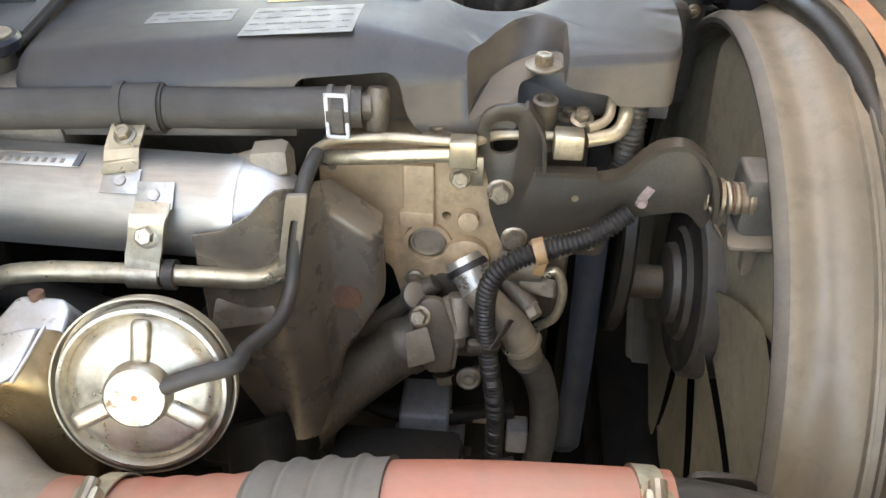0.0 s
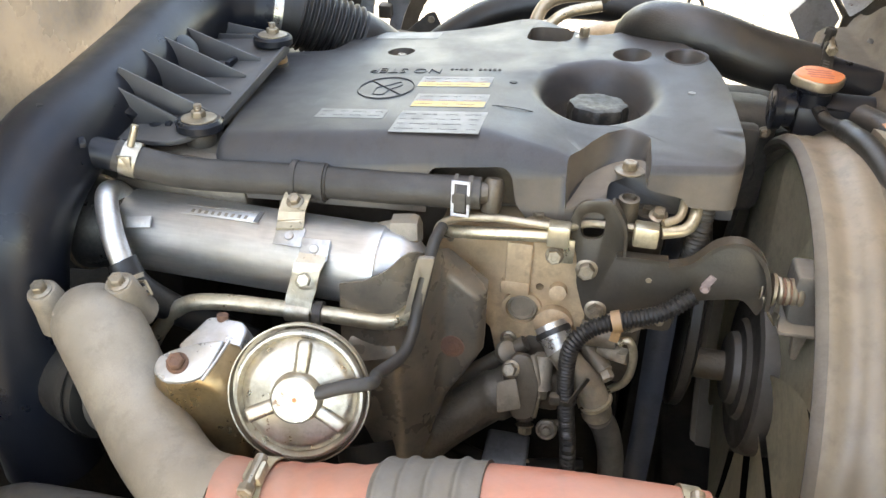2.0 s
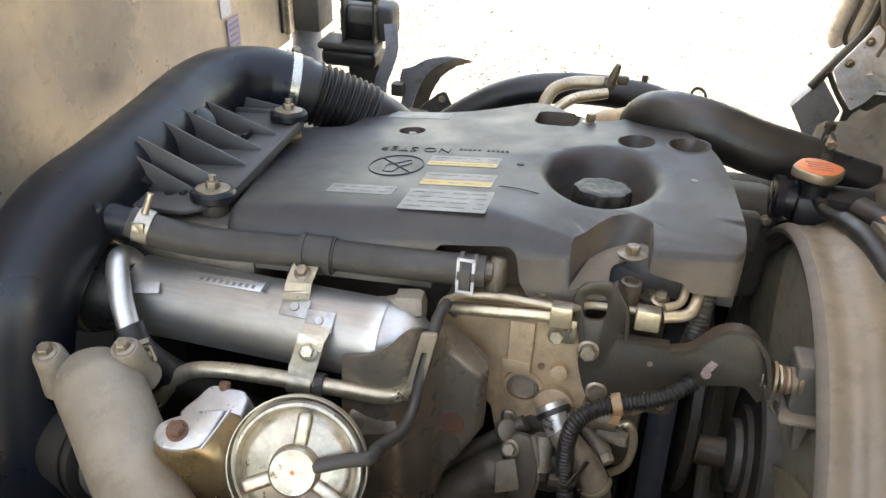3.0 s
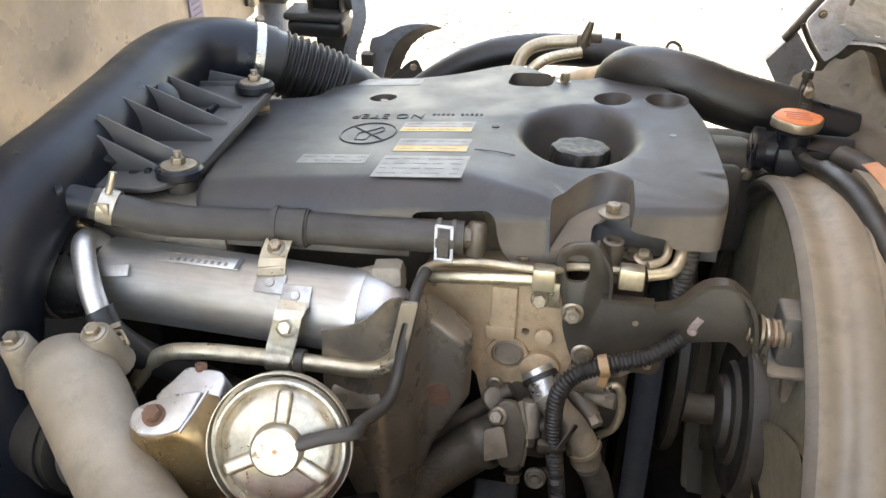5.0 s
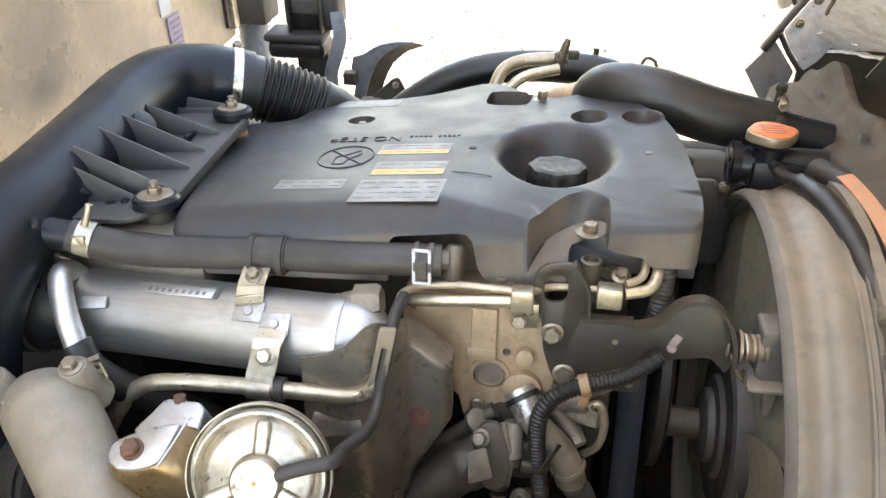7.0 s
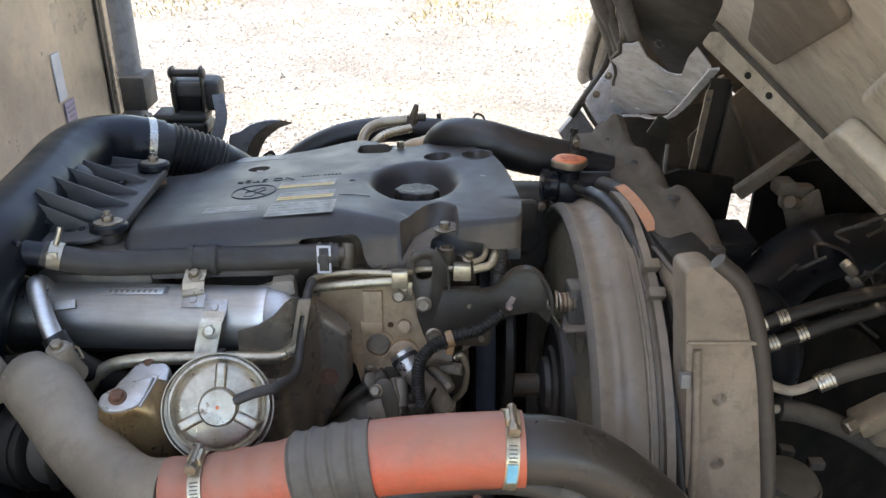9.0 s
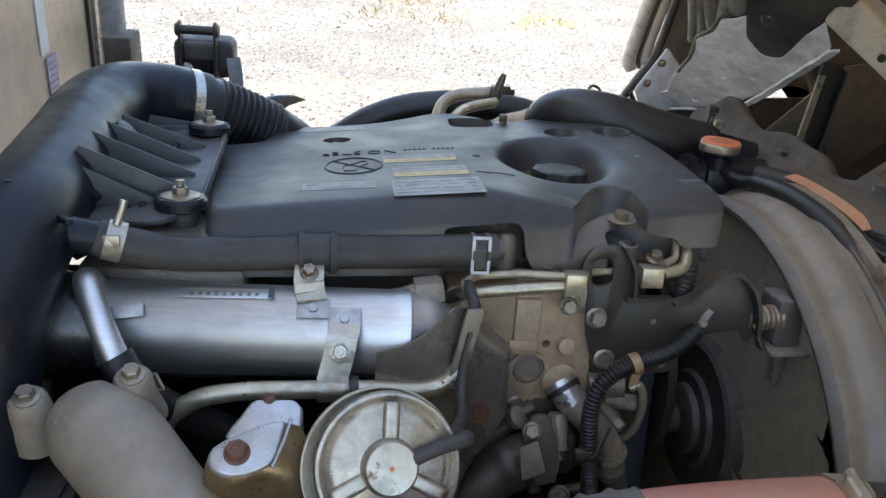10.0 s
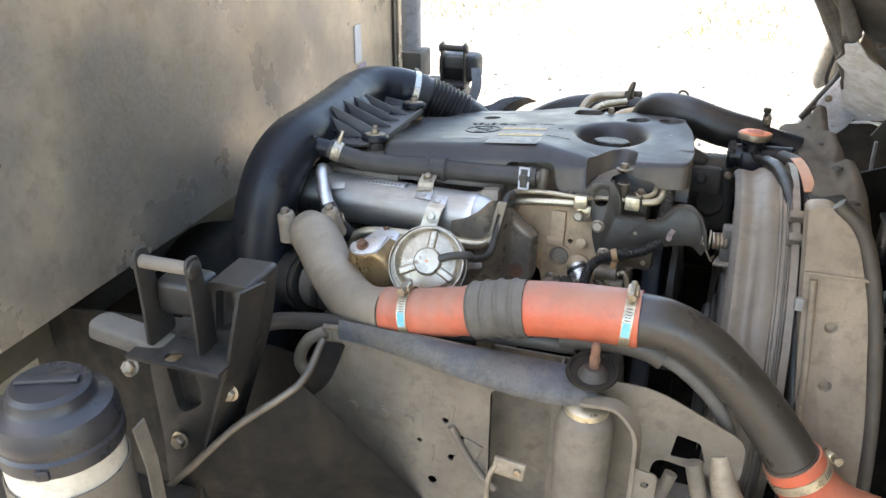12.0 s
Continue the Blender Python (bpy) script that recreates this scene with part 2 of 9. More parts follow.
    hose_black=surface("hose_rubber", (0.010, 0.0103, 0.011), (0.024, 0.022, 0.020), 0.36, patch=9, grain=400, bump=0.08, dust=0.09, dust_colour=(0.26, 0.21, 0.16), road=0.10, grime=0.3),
    lip=surface("worn_lip_paint", (0.115, 0.130, 0.160), (0.215, 0.195, 0.170), 0.5, patch=9, grain=240, bump=0.1, dust=0.15, edge=(0.44, 0.58)),
    tab_steel=surface("spot_welded_tab", (0.52, 0.505, 0.48), (0.42, 0.40, 0.37), 0.5, 0.9, patch=40, grain=300, bump=0.05, grime=0.4),
    nozzle=surface("machined_nozzle", (0.66, 0.63, 0.58), (0.52, 0.48, 0.42), 0.32, 0.8, patch=30, grain=260, bump=0.05, dust=0.08, grime=0.3),
    outlet_gold=surface("heat_tinted_outlet", (0.36, 0.235, 0.11), (0.26, 0.185, 0.105), 0.36, 0.75, patch=18, grain=240, bump=0.05, dust=0.1, edge=(0.40, 0.62), grime=0.4),
    bright_outlet=surface("bright_outlet", (0.56, 0.55, 0.54), (0.44, 0.40, 0.34), 0.36, 0.75, patch=26, grain=240, bump=0.05, dust=0.1, edge=(0.45, 0.62), grime=0.3),
    column=surface("dusty_column", (0.250, 0.198, 0.150), (0.150, 0.121, 0.093), 0.6, patch=8, grain=240, bump=0.12, dust=0.35, dust_colour=(0.33, 0.275, 0.205)),
    groove=surface("dark_groove", (0.015, 0.015, 0.015), (0.02, 0.02, 0.02), 0.7, bump=0),
    shroud_inner=surface("shroud_lining", (0.16, 0.138, 0.108), (0.065, 0.057, 0.047), 0.5, patch=7, grain=200, bump=0.06, dust=0.15, edge=(0.42, 0.6)),
    grass=surface("dry_grass", (0.30, 0.24, 0.10), (0.20, 0.20, 0.07), 0.8, patch=2, grain=60, bump=0),
)


def gravel_material():
    m, nt, bsdf = nodes_of("gravel")
    tc = nt.nodes.new("ShaderNodeTexCoord")
    vo = nt.nodes.new("ShaderNodeTexVoronoi")
    vo.inputs["Scale"].default_value = 48.0
    nt.links.new(tc.outputs["Object"], vo.inputs["Vector"])
    hs = nt.nodes.new("ShaderNodeSeparateColor")
    nt.links.new(vo.outputs["Color"], hs.inputs[0])
    tone = mixed(nt, hs.outputs[0], (0.034, 0.034, 0.0345), (0.27, 0.266, 0.258))
    tone = mixed(nt, times(nt, noisy(nt, 60.0, 0.3, 0.7), 0.3), tone, (0.20, 0.196, 0.188))
    worn = noisy(nt, 1.1, 0.42, 0.62, detail=7)
    tone = mixed(nt, times(nt, worn, 0.70), tone, (0.085, 0.084, 0.083))
    earth = noisy(nt, 0.35, 0.52, 0.66, detail=6, stretch=(0.5, 1, 1))
    tone = mixed(nt, times(nt, earth, 0.45), tone, (0.33, 0.28, 0.18))
    nt.links.new(tone, bsdf.inputs["Base Color"])
    bsdf.inputs["Roughness"].default_value = 0.9
    bp = nt.nodes.new("ShaderNodeBump")
    bp.inputs["Strength"].default_value, bp.inputs["Distance"].default_value, bp.invert = 0.8, 0.010, True
    nt.links.new(vo.outputs["Distance"], bp.inputs["Height"])
    nt.links.new(bp.outputs[0], bsdf.inputs["Normal"])
    return m


M["gravel"] = gravel_material()


def stone_material():
    m, nt, bsdf = nodes_of("loose_stone")
    ge = nt.nodes.new("ShaderNodeNewGeometry")
    col = mixed(nt, ge.outputs["Random Per Island"], (0.06, 0.059, 0.058), (0.38, 0.372, 0.355))
    col = mixed(nt, times(nt, noisy(nt, 160.0, 0.35, 0.65), 0.5), col, (0.30, 0.28, 0.25))
    nt.links.new(col, bsdf.inputs["Base Color"])
    bsdf.inputs["Roughness"].default_value = 0.85
    return m


M["stone"] = stone_material()


# ---- building helpers ----
def V(*a):
    return Vector(a)


class Thing:
    """A top-level thing: its parts are given in the coordinates of a frame, and end up under an Empty at its base."""

    def __init__(self, name, label, category, at=ENGINE, group="", kind=""):
        self.name, self.at, self.parts = name, at, []
        self.tags = (label, category, group, kind)

    def part(self, name, bm, mat, parent=None, label="", smooth=True, angle=38):
        me = bpy.data.meshes.new(name)
        if isinstance(bm, bmesh.types.BMesh):
            bmesh.ops.recalc_face_normals(bm, faces=bm.faces)
            bm.to_mesh(me)
            bm.free()
        else:
            bpy.data.meshes.remove(me)
            me = bm
            me.name = name
        me.materials.clear()
        me.materials.append(mat)
        if smooth:
            me.polygons.foreach_set("use_smooth", [True] * len(me.polygons))
            me.set_sharp_from_angle(angle=radians(angle))
        ob = new(name, me)
        if label:
            ob["label"] = label
        self.parts.append((ob, parent))
        return ob

    def done(self):
        co = np.concatenate([np.array([v.co[:] for v in ob.data.vertices]) for ob, _ in self.parts])
        lo, hi = co.min(0), co.max(0)
        base = Matrix.Translation(((lo[0] + hi[0]) / 2, (lo[1] + hi[1]) / 2, lo[2]))
        inv = base.inverted()
        seen = set()
        for ob, _ in self.parts:
            if ob.data.name not in seen:
                ob.data.transform(inv)
                seen.add(ob.data.name)
        if len(self.parts) == 1:
            top = self.parts[0][0]
            top.name = self.name
        else:
            top = new(self.name)
            top.empty_display_size = 0.02
            for ob, parent in self.parts:
                ob.parent = parent or top
        top.matrix_world = self.at @ base
        return tagged(top, *self.tags)


def merged(*bms):
    """One bmesh out of several."""
    out = bmesh.new()
    for b in bms:
        me = bpy.data.meshes.new("x")
        b.to_mesh(me)
        b.free()
        out.from_mesh(me)
        bpy.data.meshes.remove(me)
    return out


def spline(pts, n=8):
    """A smooth line through points (Catmull-Rom)."""
    p = [Vector(q) for q in pts]
    if len(p) < 3:
        return [p[0].lerp(p[-1], i / n) for i in range(n + 1)]
    p = [2 * p[0] - p[1]] + p + [2 * p[-1] - p[-2]]
    out = []
    for i in range(1, len(p) - 2):
        a, b, c, d = p[i - 1:i + 3]
        for k in range(n):
            t = k / n
            out.append(0.5 * (2 * b + (c - a) * t + (2 * a - 5 * b + 4 * c - d) * t * t + (3 * b - a - 3 * c + d) * t ** 3))
    return out + [p[-2]]


def rounded(pts, r, n=6):
    """A line of straight runs with bends of radius r at its corners."""
    p = [Vector(q) for q in pts]
    out = [p[0]]
    for i in range(1, len(p) - 1):
        a, b, c = p[i - 1:i + 2]
        u, w = a - b, c - b
        k = min(r, 0.45 * u.length, 0.45 * w.length)
        s, e = b + u.normalized() * k, b + w.normalized() * k
        for j in range(n + 1):
            t = j / n
            out.append((1 - t) ** 2 * s + 2 * t * (1 - t) * b + t * t * e)
    return out + [p[-1]]


def tube(path, radius, segs=20, caps=True, wall=0.0, flat=1.0, flat_dir=None):
    """A pipe along a line. radius: a number, or a function of (share of the way, metres along)."""
    path = [Vector(p) for p in path]
    bm = bmesh.new()
    total = sum((b - a).length for a, b in zip(path, path[1:])) or 1
    tang = [(path[min(i + 1, len(path) - 1)] - path[max(i - 1, 0)]).normalized() for i in range(len(path))]
    side = Vector(flat_dir) if flat_dir else (V(0, 0, 1) if abs(tang[0].z) < 0.9 else V(1, 0, 0))
    rings, gone = [], 0.0

    def ring(c, t, s, r):
        b = t.cross(s).normalized()
        return [bm.verts.new(c + (s * math.cos(a) + b * math.sin(a) * flat) * r) for a in (2 * math.pi * k / segs for k in range(segs))]

    for i, c in enumerate(path):
        if i:
            gone += (c - path[i - 1]).length
        side = (side - tang[i] * side.dot(tang[i])).normalized()
        r = radius(gone / total, gone) if callable(radius) else radius
        rings.append(ring(c, tang[i], side, r))
        if i == 0:
            first = (c, tang[i], side.copy(), r)
    last = (path[-1], tang[-1], side.copy(), r)
    if wall:
        c, t, s, r = last
        rings.append(ring(c, t, s, r - wall))
        rings.append(ring(c - t * min(0.05, total / 2), t, s, r - wall))
        c, t, s, r = first
        rings.insert(0, ring(c, t, s, r - wall))
        rings.insert(0, ring(c + t * min(0.05, total / 2), t, s, r - wall))
    for a, b in zip(rings, rings[1:]):
        for k in range(segs):
            bm.faces.new((a[k], a[(k + 1) % segs], b[(k + 1) % segs], b[k]))
    if caps:
        bm.faces.new(rings[0])
        bm.faces.new(rings[-1])
    return bm


def lathe(profile, at, axis, segs=32, spin=None):
    """A turned shape: profile of (radius, height along the axis)."""
    z = Vector(axis).normalized()
    x = Vector(spin) if spin else (V(1, 0, 0) if abs(z.x) < 0.9 else V(0, 1, 0))
    x = (x - z * x.dot(z)).normalized()
    y = z.cross(x)
    at = Vector(at)
    bm = bmesh.new()
    rings = []
    for r, h in profile:
        if r < 1e-5:
            rings.append([bm.verts.new(at + z * h)])
        else:
            rings.append([bm.verts.new(at + z * h + (x * math.cos(a) + y * math.sin(a)) * r) for a in (2 * math.pi * k / segs for k in range(segs))])
    for a, b in zip(rings, rings[1:]):
        for k in range(segs):
            k2 = (k + 1) % segs
            if len(a) == 1 and len(b) > 1:
                bm.faces.new((a[0], b[k2], b[k]))
            elif len(b) == 1 and len(a) > 1:
                bm.faces.new((a[k], a[k2], b[0]))
            elif len(a) > 1:
                bm.faces.new((a[k], a[k2], b[k2], b[k]))
    for e in (rings[0], rings[-1]):
        if len(e) > 2:
            bm.faces.new(e)
    return bm


def chamfer(bm, width, segments=2, angle=30):
    if width > 0:
        bm.normal_update()
        sharp = [e for e in bm.edges if len(e.link_faces) == 2 and e.calc_face_angle(0) > radians(angle)]
        bmesh.ops.bevel(bm, geom=sharp, offset=width, segments=segments, affect="EDGES", profile=0.5, clamp_overlap=True)
    return bm


def block(centre, size, bevel=0.002, turn=None, segments=2):
    bm = bmesh.new()
    bmesh.ops.create_cube(bm, size=1)
    bmesh.ops.scale(bm, vec=size, verts=bm.verts)
    chamfer(bm, bevel, segments)
    if turn is not None:
        bmesh.ops.transform(bm, matrix=turn.to_4x4(), verts=bm.verts)
    bmesh.ops.translate(bm, vec=centre, verts=bm.verts)
    return bm


def basis(ax, up):
    """A turn whose x runs along ax and whose z lies near up."""
    x = Vector(ax).normalized()
    z = Vector(up)
    z = (z - x * z.dot(x)).normalized()
    y = z.cross(x)
    return Matrix((x, y, z)).transposed()


def prism(outline, depth, origin=(0, 0, 0), u=(1, 0, 0), v=(0, 1, 0), bevel=0.0, holes=(), segments=2):
    """A plate: an outline in the plane of u and v, thickened by depth along u x v; holes are round (x, y, r) or outlines."""
    o, u, v = Vector(origin), Vector(u).normalized(), Vector(v).normalized()
    n = u.cross(v).normalized()
    loops = [list(outline)]
    for h in holes:
        if len(h) == 3 and not isinstance(h[0], (tuple, list)):
            loops.append([(h[0] + h[2] * math.cos(a), h[1] + h[2] * math.sin(a)) for a in (2 * math.pi * k / 20 for k in range(20))])
        else:
            loops.append(list(h))
    bm = bmesh.new()
    edges = []
    for lp in loops:
        vs = [bm.verts.new(o + u * p[0] + v * p[1]) for p in lp]
        edges += [bm.edges.new((vs[i], vs[(i + 1) % len(vs)])) for i in range(len(vs))]
    if len(loops) == 1:
        bm.faces.new([v_ for v_ in bm.verts])
    else:
        bmesh.ops.triangle_fill(bm, use_beauty=True, use_dissolve=True, edges=edges, normal=n)
    ext = bmesh.ops.extrude_face_region(bm, geom=list(bm.faces), use_keep_orig=True)
    bmesh.ops.translate(bm, vec=n * depth, verts=[g for g in ext["geom"] if isinstance(g, bmesh.types.BMVert)])
    bmesh.ops.recalc_face_normals(bm, faces=bm.faces)
    chamfer(bm, bevel, segments, 40)
    return bm


def soft_outline(pts, r, n=5):
    """A closed outline with rounded corners; a corner may carry its own radius as a third number."""
    out = []
    for i, p in enumerate(pts):
        a, b, c = Vector(pts[i - 1][:2]), Vector(p[:2]), Vector(pts[(i + 1) % len(pts)][:2])
        rr = p[2] if len(p) > 2 else r
        u, w = a - b, c - b
        k = min(rr, 0.46 * u.length, 0.46 * w.length)
        if k < 1e-4:
            out.append(tuple(b))
            continue
        s, e = b + u.normalized() * k, b + w.normalized() * k
        for j in range(n + 1):
            t = j / n
            q = (1 - t) ** 2 * s + 2 * t * (1 - t) * b + t * t * e
            out.append((q.x, q.y))
    return out


def carve(bm, cutters, bevel=0.0, segments=3, angle=35, join=()):
    """bm less the cutters (plus the joined), with rounded edges: a mesh."""
    def tmp(b):
        bmesh.ops.recalc_face_normals(b, faces=b.faces)
        me = bpy.data.meshes.new("tmp")
        b.to_mesh(me)
        b.free()
        return new("tmp", me)
    ob = tmp(bm)
    aux = []
    for kind, some in (("UNION", join), ("DIFFERENCE", cutters)):
        for c in some:
            aux.append(tmp(c))
            md = ob.modifiers.new("cut", "BOOLEAN")
            md.operation, md.object, md.solver = kind, aux[-1], "EXACT"
    if bevel:
        md = ob.modifiers.new("round", "BEVEL")
        md.width, md.segments, md.limit_method, md.angle_limit, md.harden_normals = bevel, segments, "ANGLE", radians(angle), False
    bpy.context.view_layer.update()
    dg = bpy.context.evaluated_depsgraph_get()
    me = bpy.data.meshes.new_from_object(ob.evaluated_get(dg), depsgraph=dg)
    for o in (ob, *aux):
        d = o.data
        bpy.data.objects.remove(o)
        bpy.data.meshes.remove(d)
    return me


def strap(path, width, thick, across, bevel=0.0004):
    """A flat band along a line; across: the direction of its width."""
    path = [Vector(p) for p in path]
    ac = Vector(across).normalized()
    bm = bmesh.new()
    rings = []
    for i, c in enumerate(path):
        t = (path[min(i + 1, len(path) - 1)] - path[max(i - 1, 0)]).normalized()
        a = (ac - t * ac.dot(t)).normalized()
        n = t.cross(a)
        rings.append([bm.verts.new(c + a * sx * width / 2 + n * sn * thick / 2) for sx, sn in ((-1, -1), (1, -1), (1, 1), (-1, 1))])
    for a, b in zip(rings, rings[1:]):
        for k in range(4):
            bm.faces.new((a[k], a[(k + 1) % 4], b[(k + 1) % 4], b[k]))
    bm.faces.new(rings[0])
    bm.faces.new(rings[-1])
    return bm


def ring_band(at, axis, r, width, thick=0.0015, segs=36):
    """A hoop round an axis, as wide as given."""
    return lathe([(r, -width / 2), (r + thick, -width / 2), (r + thick, width / 2), (r, width / 2), (r, -width / 2)], at, axis, segs)


def hexagon(at, axis, r, h, spin=0.3):
    z = Vector(axis).normalized()
    x = V(1, 0, 0) if abs(z.x) < 0.9 else V(0, 1, 0)
    x = (x - z * x.dot(z)).normalized()
    y = z.cross(x)
    x2 = x * math.cos(spin) + y * math.sin(spin)
    bm = lathe([(r * 0.98, 0), (r, 0.0003), (r, h * 0.82), (r * 0.86, h), (r * 0.5, h), (r * 0.45, h - 0.0006), (0, h - 0.0006)], at, z, 6, x2)
    return bm


def add_bolt(thing, at, axis, r=0.0065, h=0.006, flange=0.0, stud=0.0, mat=None, parent=None, spin=0.3, name="bolt", label=""):
    """A flange bolt, or a nut on a stud: head, collar and thread in one part."""
    at, axis = Vector(at), Vector(axis).normalized()
    pieces = []
    base = 0.0
    if flange:
        pieces.append(lathe([(flange, 0), (flange, 0.0012), (r * 1.02, 0.0024), (0, 0.0024)], at, axis, 24))
        base = 0.0018
    pieces.append(hexagon(at + axis * base, axis, r, h, spin))
    if stud:
        rr = r * 0.56
        prof = [(0, 0)]
        k = 0
        while k * 0.0012 < stud:
            prof += [(rr * (1.0 if k % 2 else 0.88), k * 0.0012)]
            k += 1
        prof += [(rr * 0.8, stud), (0, stud)]
        pieces.append(lathe(prof, at + axis * (base + h), axis, 14))
    return thing.part(name, merged(*pieces), mat or M["bolt"], parent, label, angle=25)


def one(name, label, category, bm, mat, at=ENGINE, group="", kind="", **k):
    t = Thing(name, label, category, at, group, kind)
    t.part(name, bm, mat, **k)
    return t.done()


def worm_clamp(name, label, at, axis, r, width, screw, mat=None, group="hose clamps", blue=False, at_frame=ENGINE, slots=5):
    """A hose clamp: slotted band, housing with a hex screw; screw: the direction in which the housing sits."""
    t = Thing(name, label, "hose clamp", at_frame, group)
    mat = mat or M["zinc"]
    at, ax = Vector(at), Vector(axis).normalized()
    s = Vector(screw)
    s = (s - ax * s.dot(ax)).normalized()
    tang = ax.cross(s)
    band = t.part("band", ring_band(at, ax, r, width, 0.0012, 48), mat)
    house = t.part("housing", block(at + s * (r + 0.005), (0.018, width * 1.15, 0.010), 0.003, basis(tang, s)), mat)
    t.part("screw", merged(tube([at + s * (r + 0.007) - tang * 0.013, at + s * (r + 0.007) + tang * 0.016], 0.0048, 12),
                           hexagon(at + s * (r + 0.007) + tang * 0.014, tang, 0.0066, 0.007)), M["bolt"], house, angle=25)
    for k in range(slots):
        a = radians(38 + 5.5 * k)
        d = s * math.cos(a) + tang * math.sin(a)
        t.part("slot", block(at + d * (r + 0.0013), (0.0012, width * 0.6, 0.0008), 0, basis(ax.cross(d), d)), M["ink"], band)
    if blue:
        a = radians(78)
        d = s * math.cos(a) + tang * math.sin(a)
        t.part("paint_mark", block(at + d * (r + 0.0014), (0.020, width * 0.75, 0.001), 0, basis(ax.cross(d), d)), M["blue"], band, "blue paint mark")
    return t.done()


# ---- ground and truck body ----
def wavy_ground():
    bm = bmesh.new()
    xs = [-600, -150, -50, -20] + [-12 + k for k in range(25)] + [20, 50, 150, 600]
    ys = [-600, -150, -40, -12] + [-6 + k for k in range(31)] + [40, 90, 200, 600]
    grid = [[bm.verts.new((x, y, 0.03 * noise.noise((x * 0.4, y * 0.4, 0)) if abs(x) < 30 and abs(y) < 40 else 0)) for y in ys] for x in xs]
    for i in range(len(xs) - 1):
        for j in range(len(ys) - 1):
            bm.faces.new((grid[i][j], grid[i + 1][j], grid[i + 1][j + 1], grid[i][j + 1]))
    return bm


one("ground", "pale sunlit gravel yard with patches of dry earth", "ground", wavy_ground(), M["gravel"], TRUCK, kind="structure")

BOX_X, BOX_Y0, BOX_Y1, BOX_Z = -0.60, -0.02, 1.865, 0.945


def cargo_box():
    t = Thing("cargo_box", "beige painted truck box with stained front panel", "truck box", TRUCK)
    body = t.part("panel", block((BOX_X - 1.6, (BOX_Y0 + BOX_Y1) / 2, BOX_Z + 0.975), (3.2, BOX_Y1 - BOX_Y0, 1.95), 0.004), M["box"])
    t.part("corner_trim", block((BOX_X + 0.004, BOX_Y1 - 0.012, BOX_Z + 0.985), (0.018, 0.028, 1.93), 0.005), M["box"])
    t.part("edge_seal", block((BOX_X + 0.003, BOX_Y1 - 0.042, BOX_Z + 0.985), (0.010, 0.016, 1.91), 0.003), M["black"], None, "dark rubber edge seal")
    t.part("bottom_rail", block((BOX_X - 1.58, (BOX_Y0 + BOX_Y1) / 2, BOX_Z - 0.008), (3.1, BOX_Y1 - BOX_Y0 - 0.02, 0.02), 0.004), M["black"])
    pale = t.part("sticker", block((BOX_X + 0.0012, 1.565, 1.135), (0.002, 0.040, 0.10), 0), M["sticker"], body, "faded pale sticker")
    note = t.part("notice", block((BOX_X + 0.0014, 1.588, 1.043), (0.002, 0.050, 0.066), 0), M["notice"], body, "small purple printed notice")
    for k in range(5):
        t.part("text_bar", block((BOX_X + 0.0028, 1.588, 1.066 - 0.0115 * k), (0.001, 0.040 - 0.006 * (k % 3), 0.003), 0), M["paper"], note)
    t.done()


cargo_box()


def grey_post():
    t = Thing("pole", "grey painted steel pole with a dark clamp bracket", "pole", TRUCK)
    t.part("tube", tube([(-0.60, 1.965, 0.0), (-0.60, 1.965, 2.9)], 0.036, 28), M["post"])
    t.part("bracket", block((-0.585, 1.955, 0.998), (0.085, 0.095, 0.088), 0.006), M["cab_dark"])
    t.done()


grey_post()


def chassis_rails():
    for y, nm in ((0.52, "near"), (1.28, "far")):
        one("frame_rail", "dusty dark steel ladder frame rail under the engine", "frame rail",
            prism([(-0.03, -0.1), (0.03, -0.1), (0.03, 0.1), (-0.03, 0.1)], 5.0, (-3.2, y, 0.44), (0, 1, 0), (0, 0, 1), 0.006), M["chassis"], TRUCK, "frame rails")


chassis_rails()


def engine_block():
    t = Thing("engine_block", "grimy cast engine block and cylinder head", "engine")
    # Block and pan near-black: the bay's deep shade is put into their colour.
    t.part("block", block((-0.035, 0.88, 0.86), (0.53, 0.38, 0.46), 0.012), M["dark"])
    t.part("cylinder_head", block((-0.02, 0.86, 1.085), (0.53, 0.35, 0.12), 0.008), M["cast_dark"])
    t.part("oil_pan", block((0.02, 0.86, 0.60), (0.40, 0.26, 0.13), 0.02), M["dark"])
    t.done()


engine_block()


# ---- engine cover ----
def top_z(x, y=1.0):
    """The cover's top: it leans towards the fan, and its fan end falls to the front."""
    f = min(1.0, max(0.0, (x - 0.055) / 0.115))
    return 1.2085 + 0.085 * x - 0.11 * max(0.0, 0.90 - y) * f * f * (3 - 2 * f)


